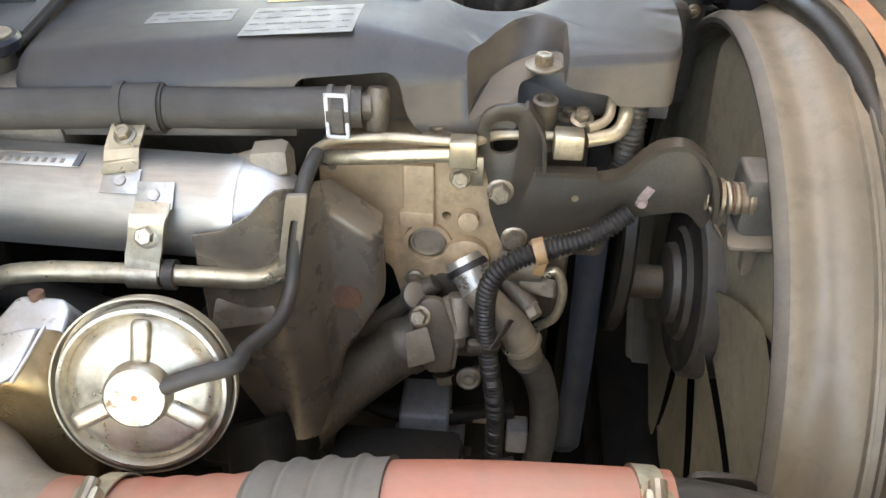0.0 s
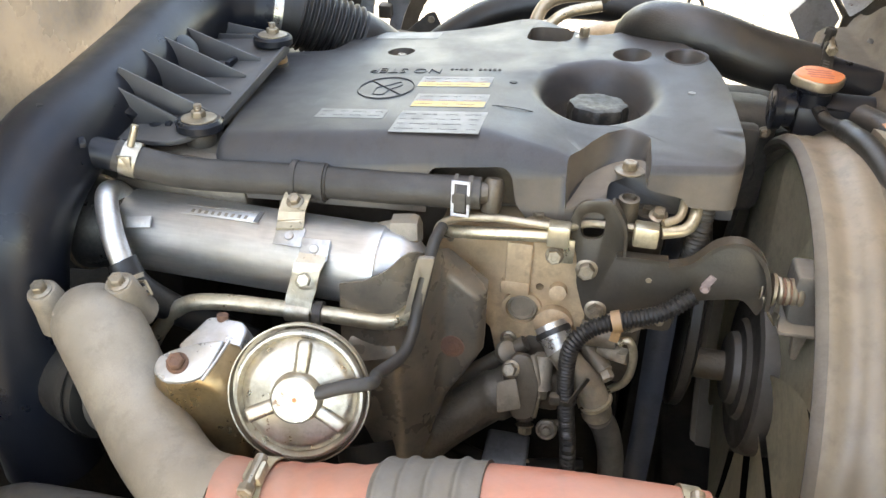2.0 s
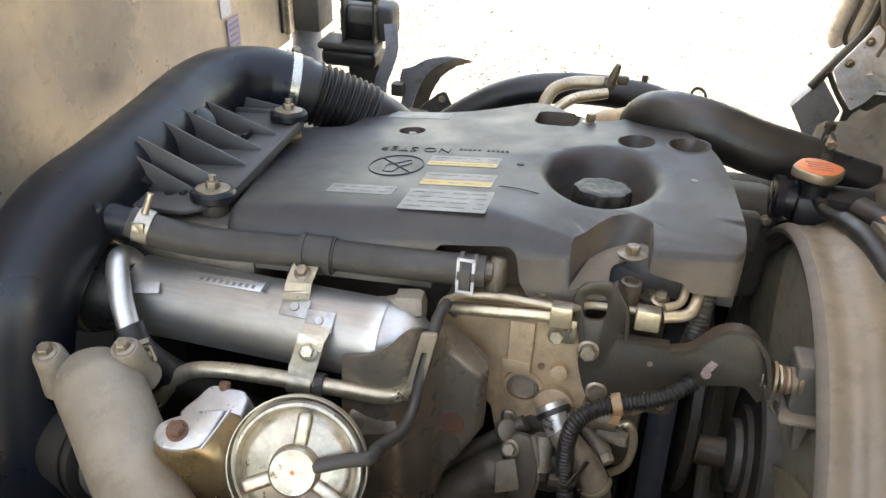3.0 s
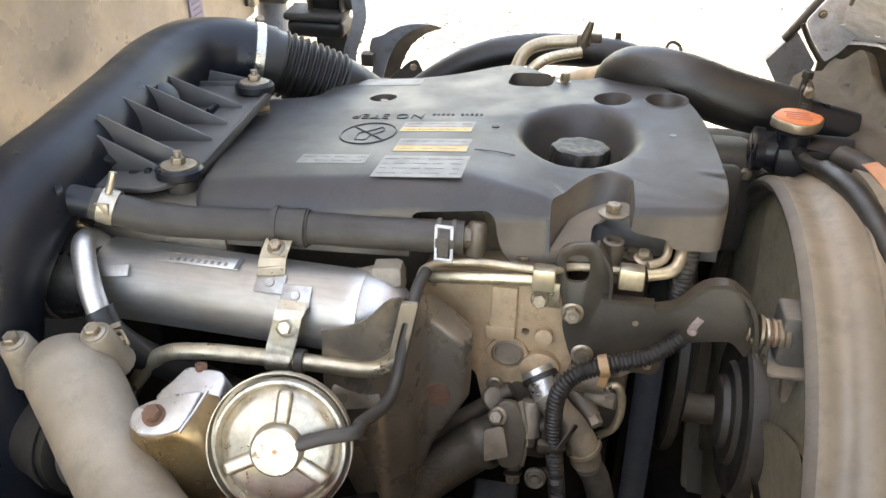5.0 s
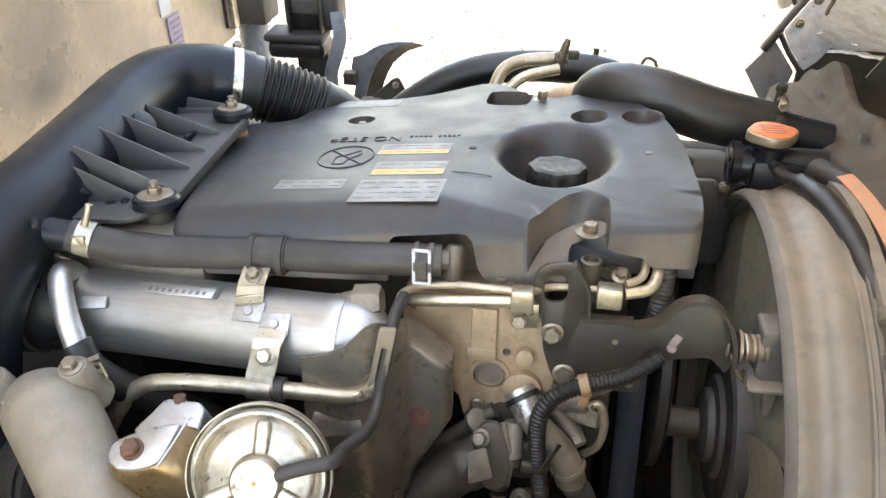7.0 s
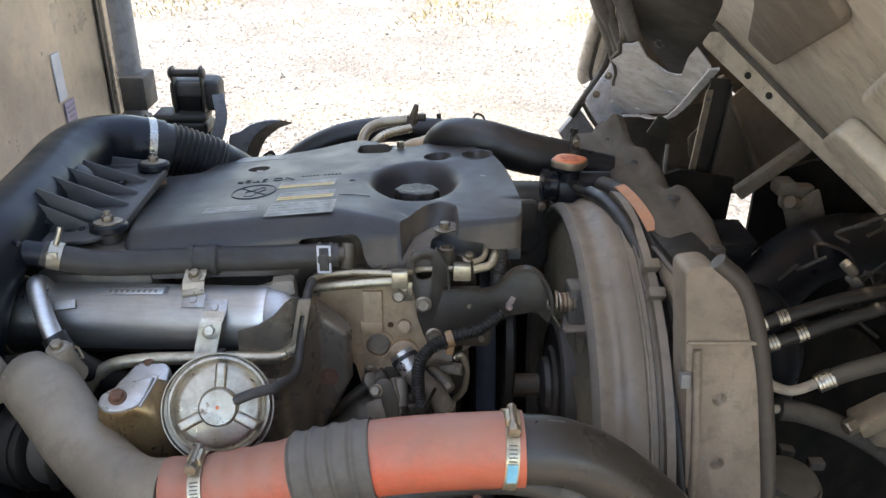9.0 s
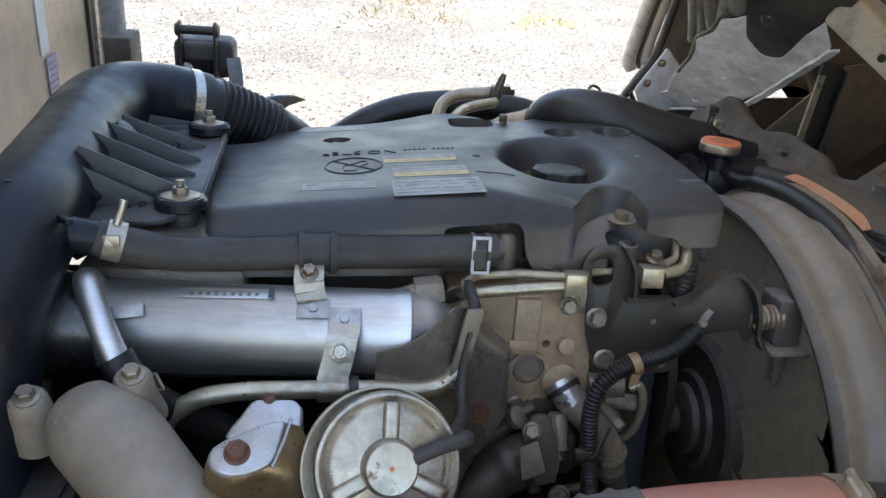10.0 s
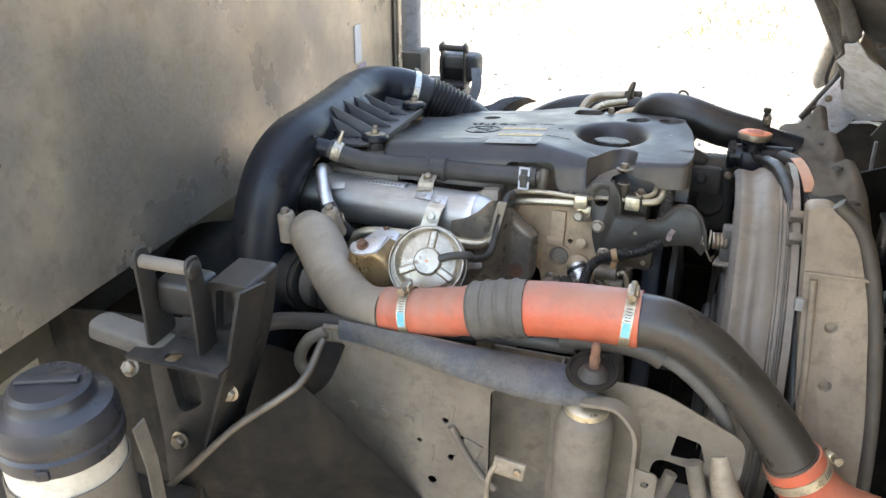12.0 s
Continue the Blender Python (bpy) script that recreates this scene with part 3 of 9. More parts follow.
def engine_cover():
    t = Thing("engine_cover", "dusty black plastic engine cover with oil filler well", "engine cover")
    out = soft_outline([(-0.204, 0.612, 0.012), (-0.250, 0.925, 0.012), (-0.186, 0.936, 0.02), (-0.170, 1.022, 0.03), (-0.036, 1.032, 0.05), (0.058, 1.110, 0.03),
                        (0.120, 1.035, 0.01), (0.150, 1.005, 0.02), (0.212, 1.046, 0.03), (0.272, 0.955, 0.05), (0.302, 0.84, 0.06), (0.306, 0.700, 0.05), (0.299, 0.653, 0.014), (0.15, 0.648, 0.02), (0.04, 0.634, 0.02)], 0.02, 6)
    # wall, shoulder rolled over, top: the front rolls widest
    bm = bmesh.new()
    rings = []
    for inset, drop in ((0.0, 9.0), (0.003, 0.036), (0.006, 0.029), (0.011, 0.021), (0.020, 0.012), (0.032, 0.005), (0.048, 0.001), (0.060, 0.0)):
        ring = []
        for x, y in out:
            f = min(1.0, max(0.0, (0.80 - y) / 0.12))
            g = min(1.0, max(0.0, (x - 0.10) / 0.06)) * f
            i = inset * (1 - 0.82 * g)
            px = x + (0.03 - x) * i * 0.30
            py = y + i * (0.62 * f) + (0.83 - y) * i * 0.25 * (1 - f)
            d = drop * (0.45 + 0.55 * f) * (1 - 0.80 * g)
            ring.append(bm.verts.new((px, py, 1.136 if drop > 1 else top_z(px, py) - d)))
        rings.append(ring)
    last = [v.co.copy() for v in rings[-1]]
    for k in (0.88, 0.76, 0.64, 0.52, 0.40, 0.28, 0.16):
        ring = []
        for p in last:
            px, py = 0.06 + (p.x - 0.06) * k, 0.83 + (p.y - 0.83) * k
            ring.append(bm.verts.new((px, py, top_z(px, py))))
        rings.append(ring)
    for a, b in zip(rings, rings[1:]):
        for k in range(len(out)):
            bm.faces.new((a[k], a[(k + 1) % len(out)], b[(k + 1) % len(out)], b[k]))
    bm.faces.new(rings[0])
    bm.faces.new(rings[-1])

    def sunk(profile, x, y, wide, segs=48):
        """A turned shape, drawn out towards the front and laid along the sloping top."""
        c = lathe(profile, (0, 0, 0), (0, 0, 1), segs)
        for v in c.verts:
            px, py = x + v.co.x, y + v.co.y * wide
            v.co = (px, py, v.co.z + top_z(px, py))
        return c

    def hopper(low, z0, high):
        """A cutter that widens from its floor and rolls out into the top face."""
        c = bmesh.new()
        rings = []
        for f, w in ((0.0, 0.0), (0.05, 0.08), (0.2, 0.22), (0.45, 0.42), (0.68, 0.62), (0.84, 0.80), (0.94, 0.98), (1.02, 1.20), (1.4, 1.20)):
            rings.append([])
            for (xa, ya), (xb, yb) in zip(low, high):
                x, y = xa + (xb - xa) * w, ya + (yb - ya) * w
                zf = z0 + 0.38 * (x - 0.200) + 0.55 * min(0.0, y - 0.668)
                rings[-1].append(c.verts.new((x, y, zf + f * (top_z(x, y) - zf))))
        for a, b in zip(rings, rings[1:]):
            for k in range(len(a)):
                c.faces.new((a[k], a[(k + 1) % len(a)], b[(k + 1) % len(a)], b[k]))
        c.faces.new(rings[0])
        c.faces.new(rings[-1])
        bmesh.ops.recalc_face_normals(c, faces=c.faces)
        return c
    low = soft_outline([(0.1440, 0.58), (0.1442, 0.656, 0.008), (0.157, 0.687, 0.012), (0.174, 0.7055, 0.014), (0.196, 0.7100, 0.010), (0.2150, 0.698, 0.010), (0.2170, 0.58)], 0.0)
    high = soft_outline([(0.1405, 0.58), (0.1410, 0.660, 0.012), (0.1655, 0.7000, 0.03), (0.181, 0.7175, 0.02), (0.199, 0.7245, 0.014), (0.2165, 0.7120, 0.014), (0.2190, 0.58)], 0.0)
    cuts = [
        sunk([(0.034, -0.062), (0.044, -0.057), (0.0505, -0.036), (0.0560, -0.018), (0.0610, -0.0075), (0.0670, -0.0022), (0.0740, 0.0006), (0.080, 0.02)], 0.160, 0.814, 1.17, 64),
        sunk([(0.0185, -0.09), (0.0190, -0.02), (0.0200, -0.006), (0.0225, 0.0), (0.026, 0.004), (0.026, 0.03)], 0.195, 0.922, 1.2, 36),
        sunk([(0.0215, -0.09), (0.0215, -0.002), (0.0225, 0.0), (0.0230, 0.03)], 0.256, 0.915, 1.2, 36),
        lathe([(0.015, -0.018), (0.021, 0.03)], (-0.091, 0.930, 1.20), (0, 0, 1), 24),
        prism(soft_outline([(0.060, 0.985, 0.02), (0.118, 0.975, 0.02), (0.122, 1.04, 0.02), (0.062, 1.055, 0.02)], 0.02), 0.2, (0, 0, 1.1)),
        # front: window for the hose elbow, corner by the lifting eye
        prism(soft_outline([(0.010, 1.10, 0), (0.012, 1.182, 0.010), (0.090, 1.188, 0.014), (0.0965, 1.150, 0.012), (0.112, 1.132, 0.004), (0.113, 1.10, 0)], 0.01), 0.075, (0, 0.675, 0), (1, 0, 0), (0, 0, 1)),
        prism(soft_outline([(0.181, 1.10, 0), (0.1815, 1.1695, 0.004), (0.2150, 1.1815, 0.004), (0.2200, 1.1775, 0.003), (0.236, 1.1745, 0.004), (0.250, 1.1725, 0.006), (0.257, 1.1635, 0.004), (0.34, 1.1650, 0), (0.34, 1.10, 0)], 0.006), 0.100, (0, 0.690, 0), (1, 0, 0), (0, 0, 1)),
        # the sunk shelf round the front bolt
        hopper(low, 1.1815, high),
        # hollow below
        prism([(-0.17, 0.64), (0.100, 0.655), (0.112, 0.752), (0.256, 0.752), (0.264, 0.676), (0.284, 0.676), (0.284, 0.93), (0.2, 0.97), (-0.15, 0.98), (-0.21, 0.9)], 0.057, (0, 0, 1.115)),
    ]
    me = carve(bm, cuts, 0.006, 4, 32)
    body = t.part("shell", me, M["cover"], angle=50)
    me.materials.append(M["cover_dusty"])
    for p in me.polygons:
        if 0.1405 < p.center.x < 0.2195 and 0.60 < p.center.y < 0.722 and 1.15 < p.center.z < 1.192 and p.normal.z > 0.7:
            p.material_index = 1
    # well of the oil filler, seam, pegs
    t.part("well", sunk([(0.0, -0.060), (0.040, -0.060), (0.0475, -0.046), (0.0510, -0.034), (0.0530, -0.030), (0.0520, -0.046), (0.043, -0.064), (0.0, -0.064)], 0.160, 0.814, 1.17, 48), M["well_dirt"], body, "dusty well floor")
    t.part("collar", sunk([(0.0215, -0.026), (0.0225, 0.0), (0.0240, 0.0009), (0.0258, 0.0004), (0.0265, -0.002), (0.024, -0.026)], 0.256, 0.915, 1.2, 36), M["cover"], body)
    t.part("seam", tube([(0.056 + 0.002 * k, 0.735, top_z(0.056 + 0.002 * k, 0.735)) for k in range(22)], 0.0005, 6), M["groove"], body)
    t.part("clip_peg", lathe([(0.0042, 0), (0.004, 0.001), (0, 0.0014)], (0.259, 0.812, top_z(0.259, 0.812) - 0.0005), (0, 0, 1), 16), M["paper"], body, "white clip dot")
    t.part("peg_hole", lathe([(0.0045, 0), (0.0042, 0.0008), (0, 0.0008)], (0.068, 0.812, top_z(0.068) - 0.0003), (0, 0, 1), 16), M["groove"], body)

    # moulded mark: a ring with a barred foot, and the words
    def lift(u, v):
        return V(u, v, top_z(u) + 0.0002)
    cx, cy, rx, ry = -0.071, 0.786, 0.031, 0.036
    loop = [lift(cx + rx * math.cos(a), cy + ry * math.sin(a)) for a in (2 * math.pi * k / 48 for k in range(49))]
    t.part("moulded_ring", tube(loop, 0.0011, 6, caps=False), M["moulded"], body)
    t.part("moulded_bar", tube([lift(cx + 0.023, cy - 0.024), lift(cx - 0.023, cy + 0.024)], 0.0011, 6), M["moulded"], body)
    foot = rounded([lift(cx - 0.010, cy - 0.022), lift(cx - 0.012, cy + 0.0), lift(cx - 0.002, cy + 0.006), lift(cx + 0.012, cy + 0.022), lift(cx + 0.017, cy + 0.010), lift(cx + 0.004, cy - 0.008), lift(cx + 0.002, cy - 0.024), lift(cx - 0.010, cy - 0.022)], 0.006)
    t.part("moulded_foot", tube(foot, 0.0008, 6), M["moulded"], body)
    for word, size, x, y, mat, nm, dx in (("NO STEP", 0.0235, -0.020, 0.856, M["moulded"], "moulded_lettering", 1.15),):
        cu = bpy.data.curves.new(nm, "FONT")
        cu.body, cu.size, cu.extrude, cu.offset = word, size, 0.0005, -0.0006
        tmp = new("tmp", cu)
        bpy.context.view_layer.update()
        dg = bpy.context.evaluated_depsgraph_get()
        me = bpy.data.meshes.new_from_object(tmp.evaluated_get(dg), depsgraph=dg)
        bpy.data.objects.remove(tmp)
        me.transform(Matrix.Translation((x, y, top_z(x) + 0.0006)) @ Matrix.Rotation(math.pi, 4, "Z") @ Matrix.Diagonal((dx * 0.82, 1.0, 1, 1)))
        for v in me.vertices:
            v.co.z += 0.085 * (v.co.x - x)
        t.part(nm, me, mat, body, smooth=False)
    for k in range(11):
        x = -0.010 + 0.0056 * k
        if k != 5:
            t.part("stamped_bar", block((x, 0.856, top_z(x) + 0.0004), (0.0030, 0.0060 - 0.002 * (k % 3 == 1), 0.0008), 0), M["groove"], body)
    return t.done()


engine_cover()


def cover_label(x0, x1, y0, y1, rows, label, band=None, skew=0.0):
    """A printed label on the cover: paper, coloured band and lines of small print."""
    t = Thing("label", label, "label")
    tilt = basis((1, 0, 0.085), (0, 0, 1))

    def flat(xa, xb, ya, yb, h, mat, nm, parent=None):
        cx, cy = (xa + xb) / 2, (ya + yb) / 2
        return t.part(nm, block((cx, cy, top_z(cx) + h), (xb - xa, yb - ya, 0.0003), 0, tilt), mat, parent)

    paper = flat(x0, x1, y0, y1, 0.0002, M["paper"], "paper")
    if band:
        flat(x0 + 0.001, x1 - 0.001, y0 + 0.001, y0 + (y1 - y0) * 0.42, 0.0004, M[band], "colour_band", paper)
    rnd = random.Random(int(x0 * 1e4 + y0 * 1e5))
    pitch = (y1 - y0) / (rows + 0.4) if rows else 1
    for k in range(rows):
        yy = y0 + pitch * (k + 0.7)
        on_band = band and yy < y0 + (y1 - y0) * 0.42
        # words of small characters, merged line by line
        chars = []
        x = x0 + 0.004
        while x < x1 - 0.007:
            for _ in range(rnd.randint(3, 9)):
                w = rnd.uniform(0.0008, 0.0015)
                if x + w > x1 - 0.004:
                    break
                chars.append(block((x + w / 2, yy, top_z(x + w / 2) + 0.0006), (w, rnd.uniform(0.16, 0.28) * min(pitch, 0.008), 0.0002), 0, tilt))
                x += w + 0.0010
            x += rnd.uniform(0.003, 0.009)
        if chars:
            t.part("text_line", merged(*chars), M["ink_red"] if band and not on_band and k % 2 else M["ink"], paper, smooth=False)
    return t.done()


cover_label(-0.122, -0.049, 0.690, 0.716, 2, "pale label strip with small print on the cover")
cover_label(-0.034, 0.055, 0.655, 0.714, 4, "white specification label with lines of print")
cover_label(-0.030, 0.049, 0.727, 0.768, 3, "white and yellow warning label", "paper_yellow")
cover_label(-0.038, 0.044, 0.792, 0.828, 3, "white and orange warning label", "paper_yellow")
cover_label(-0.142, -0.056, 0.990, 1.022, 0, "faded white label near the cover's far edge")


def oil_cap():
    t = Thing("oil_filler_cap", "dusty black oil filler cap with scalloped edge", "oil cap")
    prof = [(0.020, -0.034), (0.021, -0.026), (0.030, -0.024), (0.0320, -0.020), (0.0320, 0.012), (0.0300, 0.0165), (0.024, 0.0180), (0.0215, 0.0175), (0.0, 0.0170)]
    bm = lathe(prof, (0.163, 0.797, 1.1885), (0, 0, 1), 80)
    for v in bm.verts:
        d = Vector((v.co.x - 0.163, v.co.y - 0.797))
        if d.length > 0.028:
            a = math.atan2(d.y, d.x)
            s = 1 + 0.035 * math.tanh(3 * math.cos(8 * a))
            v.co.x, v.co.y = 0.163 + d.x * s, 0.797 + d.y * s
    t.part("cap", bm, M["cap"])
    t.part("neck", lathe([(0.018, -0.07), (0.0185, -0.03), (0, -0.03)], (0.163, 0.797, 1.1885), (0, 0, 1), 24), M["cast"])
    t.done()


oil_cap()


def cover_bolt(at, r=0.0062, h=0.006, fl=0.0125, st=0.0):
    t = Thing("flange_bolt", "plated flange bolt holding the engine cover", "bolt", group="cover bolts")
    add_bolt(t, at, (0, 0, 1), r, h, fl, st)
    t.part("grommet", lathe([(0.012, -0.002), (0.0135, -0.0015), (0.0135, 0), (0.006, 0)], at, (0, 0, 1), 24), M["rubber"])
    t.done()


cover_bolt((0.200, 0.679, 1.1822), 0.0075, 0.008, 0.0145)
cover_bolt((-0.091, 0.934, 1.188), 0.006, 0.007, 0.011)
cover_bolt((0.134, 1.003, 1.2185), 0.0065, 0.011, 0.011)
cover_bolt((0.120, 0.645, 1.137), 0.006, 0.005, 0.012)
cover_bolt((0.224, 0.680, 1.138), 0.006, 0.006, 0.010)


# ---- intake duct behind the engine ----
def intake_duct():
    t = Thing("intake_duct", "black plastic intake duct with ribbed mounting flange", "air duct")
    path = spline([(-0.362, 0.49, 0.86), (-0.363, 0.49, 0.96), (-0.362, 0.495, 1.06), (-0.354, 0.515, 1.135), (-0.349, 0.57, 1.180), (-0.349, 0.66, 1.198), (-0.355, 0.77, 1.214),
                   (-0.361, 0.86, 1.228), (-0.349, 0.925, 1.236), (-0.315, 0.960, 1.234), (-0.285, 0.975, 1.228)], 8)
    duct = t.part("duct", tube(path, lambda s, d: 0.0500 - 0.0030 * min(1, max(0, (s - 0.38) / 0.15)), 40, flat=1.0), M["duct"], angle=60)
    # mounting plate: corners from the near bolt to the far one
    pu, pv, po = V(1, -0.04, 0.06).normalized(), V(-0.03, 1, 0.105).normalized(), V(-0.209, 0.666, 1.196)
    t.part("flange", prism(soft_outline([(-0.135, -0.055, 0.01), (-0.030, -0.055, 0.02), (0.0, -0.012, 0.01), (0.0, 0.190, 0.012), (-0.015, 0.235, 0.02), (-0.12, 0.245, 0.02)], 0.012), 0.006, po - V(0, 0, 0.006), pu, pv, 0.0015), M["duct_dusty"])
    t.part("edge_rib", prism([(0, 0), (0.004, 0), (0.004, 0.200), (0, 0.200)], 0.011, po + pu * -0.004 - V(0, 0, 0.008), pu, pv, 0.001), M["duct_dusty"])
    # fins from the duct's shoulder down to the plate's edge
    for ex, ey, sx, sz in ((-0.250, 0.654, -0.322, 1.230), (-0.220, 0.671, -0.318, 1.241), (-0.228, 0.725, -0.324, 1.244), (-0.230, 0.769, -0.329, 1.2485), (-0.232, 0.816, -0.336, 1.250), (-0.240, 0.886, -0.330, 1.218), (-0.262, 0.903, -0.368, 1.236)):
        ez = po.z + 0.06 * (ex - po.x) + 0.105 * (ey - po.y)
        w, e = V(sx, ey - 0.006, ez), V(ex, ey, ez)
        u, L = (e - w).normalized(), (e - w).length
        near = ey < 0.66
        pts = [(-0.02, -0.04), (-0.02, sz - ez - 0.034), (0.0, sz - ez), (L, 0.003), (L, -0.010), (L * 0.6, -0.034 if near else -0.012), (0.0, -0.055 if near else -0.04)]
        t.part("rib", prism(pts, 0.0026, w, u, (0, 0, 1), 0.0006), M["duct_dusty"])
    for y, z in ((0.650, 1.222), (0.782, 1.246)):
        t.part("round_pad", lathe([(0.014, -0.012), (0.014, -0.0005), (0.0125, 0.0), (0, 0.0)], (-0.304, y, z - 0.014), (0.72, -0.1, 0.66), 24), M["duct"], duct)
    for at in ((-0.348, 0.575, 1.229), (-0.300, 0.560, 1.203)):
        t.part("moulding_nib", block(at, (0.006, 0.018, 0.005), 0.001, Matrix.Rotation(0.7, 3, "Z")), M["duct"], duct)
    for at, far in (((-0.228, 0.648, 1.201), False), ((-0.236, 0.865, 1.227), True)):
        lug = t.part("mount_lug", lathe([(0.021, -0.012), (0.0235, -0.010), (0.0235, -0.003), (0.021, 0), (0, 0)], at, (0, 0, 1), 28), M["duct"])
        t.part("isolator", lathe([(0.0165, -0.040), (0.0165, -0.034), (0.0135, -0.030), (0.0155, -0.024), (0.0155, -0.014)], at, (0, 0, 1), 24), M["rubber"], lug)
        t.part("isolator_ring", ring_band(V(*at) + V(0, 0, -0.031), (0, 0, 1), 0.0140, 0.006, 0.0018, 28), M["tape"], lug)
        add_bolt(t, at, (0, 0, 1), 0.0074, 0.007, 0.0175, 0.006, parent=lug)
    for at in ((-0.262, 0.655, 1.188), (-0.262, 0.80, 1.208)):
        t.part("cable_clip", merged(block(at, (0.006, 0.022, 0.012), 0.001), lathe([(0.008, 0), (0.007, 0.008), (0, 0.009)], V(*at) + V(-0.015, -0.006, -0.006), (0, 0, 1), 16)), M["duct"])
    t.done()

    t = Thing("intake_manifold", "dark cast intake manifold with shade in its colour under the duct's flange", "manifold")
    # Dark casting: the shadow under the cover is put into its colour.
    mf = t.part("plenum", block((-0.240, 0.83, 1.095), (0.150, 0.44, 0.115), 0.012, Matrix.Rotation(0.03, 3, "X")), M["cast_dark"])
    t.part("mount_base", prism(soft_outline([(-0.055, -0.03, 0.02), (0.045, -0.03, 0.015), (0.045, 0.03, 0.015), (-0.055, 0.03, 0.02)], 0.015), 0.026, (-0.240, 0.650, 1.150), (1, 0, -0.05), (0, 1, 0.05), 0.004), M["cast_dark"], mf)
    # Near-black block added as backing for the shaded gap below the duct.
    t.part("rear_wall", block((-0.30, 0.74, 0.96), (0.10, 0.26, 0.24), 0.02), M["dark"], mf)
    t.done()


intake_duct()


def bellows_hose():
    t = Thing("bellows_hose", "black ribbed rubber intake bellows", "hose")
    path = spline([(-0.292, 0.972, 1.230), (-0.262, 0.987, 1.222), (-0.22, 1.008, 1.203), (-0.175, 1.03, 1.178), (-0.14, 1.05, 1.15)], 70)
    t.part("bellows", tube(path, lambda s, d: 0.0425 + (0.0030 * math.sin(d / 0.0088 * 2 * math.pi) if 0.044 < d < 0.132 else 0.0) - 0.03 * max(0, d - 0.13), 36), M["rubber_clean"], angle=70)
    t.part("cuff", tube(spline([(-0.310, 0.962, 1.233), (-0.286, 0.975, 1.229), (-0.262, 0.987, 1.222)], 6), 0.0455, 36), M["rubber_clean"])
    t.done()
    worm_clamp("hose_clamp", "bright steel clamp on the bellows", (-0.279, 0.979, 1.2268), (0.88, 0.43, -0.2), 0.0458, 0.012, (-0.2, 0.9, 0.6), mat=M["zinc_bright"], slots=0)


bellows_hose()


# ---- exhaust gas cooler ----
CY, CZ, CR = 0.588, 1.094, 0.0405


def gas_cooler():
    t = Thing("exhaust_gas_cooler", "brushed stainless cylindrical exhaust gas cooler", "cooler")
    ax = (1, -0.02, -0.01)
    prof = [(0.030, -0.296), (CR - 0.002, -0.294), (CR, -0.29), (CR, -0.036), (0.0415, -0.034), (0.0415, -0.020), (0.0400, -0.018),
            (0.037, -0.004), (0.030, 0.012), (0.020, 0.022), (0.0, 0.026)]
    body = t.part("shell", lathe(prof, (0, CY, CZ), ax, 64), M["steel"], angle=30)
    t.part("end_cone", lathe([(0.030, -0.354), (0.0500, -0.352), (0.0515, -0.346), (0.0510, -0.336), (0.0490, -0.332), (0.0470, -0.322), (0.0445, -0.308), (CR + 0.0006, -0.296), (CR + 0.0006, -0.284), (CR - 0.001, -0.283)], (0, CY, CZ), ax, 56), M["scorched"], body, "scorched dark end cone")
    for x in (-0.330,):
        t.part("end_ring", ring_band((x, CY + 0.006, CZ + 0.003), ax, 0.0478, 0.004, 0.002, 56), M["steel_dim"], body)
    t.part("end_cap", lathe([(0.0480, -0.366), (0.0505, -0.360), (0.0505, -0.350), (0.045, -0.347)], (0, CY, CZ), ax, 48), M["dark"], body, "dark clamped end flange")
    # data plate riveted on the top front
    n = V(0, -0.17, 0.98).normalized()
    c = V(-0.180, CY, CZ) + n * (CR + 0.0008)
    plate = t.part("data_plate", block(c, (0.080, 0.016, 0.0008), 0.0002, basis((1, 0, 0), n)), M["steel"], body)
    t.part("plate_bar", block(c + V(0.0385, 0, 0) + n * 0.0008, (0.005, 0.0165, 0.0005), 0, basis((1, 0, 0), n)), M["ink"], plate)
    t.part("plate_line", block(c + V(0, 0.0058, 0.0010) + n * 0.0007, (0.076, 0.0006, 0.0005), 0, basis((1, 0, 0), n)), M["cast_mid"], plate)
    for k in range(9):
        t.part("number_bar", block(c + V(-0.028 + 0.0068 * k, -0.0025, -0.0004) + n * 0.0006, (0.0030, 0.0050, 0.0004), 0, basis((1, 0, 0), n)), M["cast_mid"], plate)
    # tack plates and small stamping
    for x, a in ((-0.105, 56), (-0.078, 43)):
        n = V(0, -math.cos(radians(a)), math.sin(radians(a)))
        c = V(x, CY, CZ) + n * (CR + 0.001)
        tab = t.part("weld_tab", block(c, (0.028, 0.020, 0.0012), 0.0005, basis((1, 0, 0), n)), M["tab_steel"], body)
        t.part("weld_spot", lathe([(0.0045, 0), (0.004, 0.0012), (0.002, 0.0008), (0, 0.0012)], c + n * 0.0008, n, 16), M["tab_steel"], tab)
    t.part("small_lug", block((-0.257, CY - 0.0285, CZ + 0.031), (0.026, 0.012, 0.003), 0.001, basis((1, 0.1, 0.1), (0, -0.7, 0.7))), M["tab_steel"], body)
    t.done()


gas_cooler()


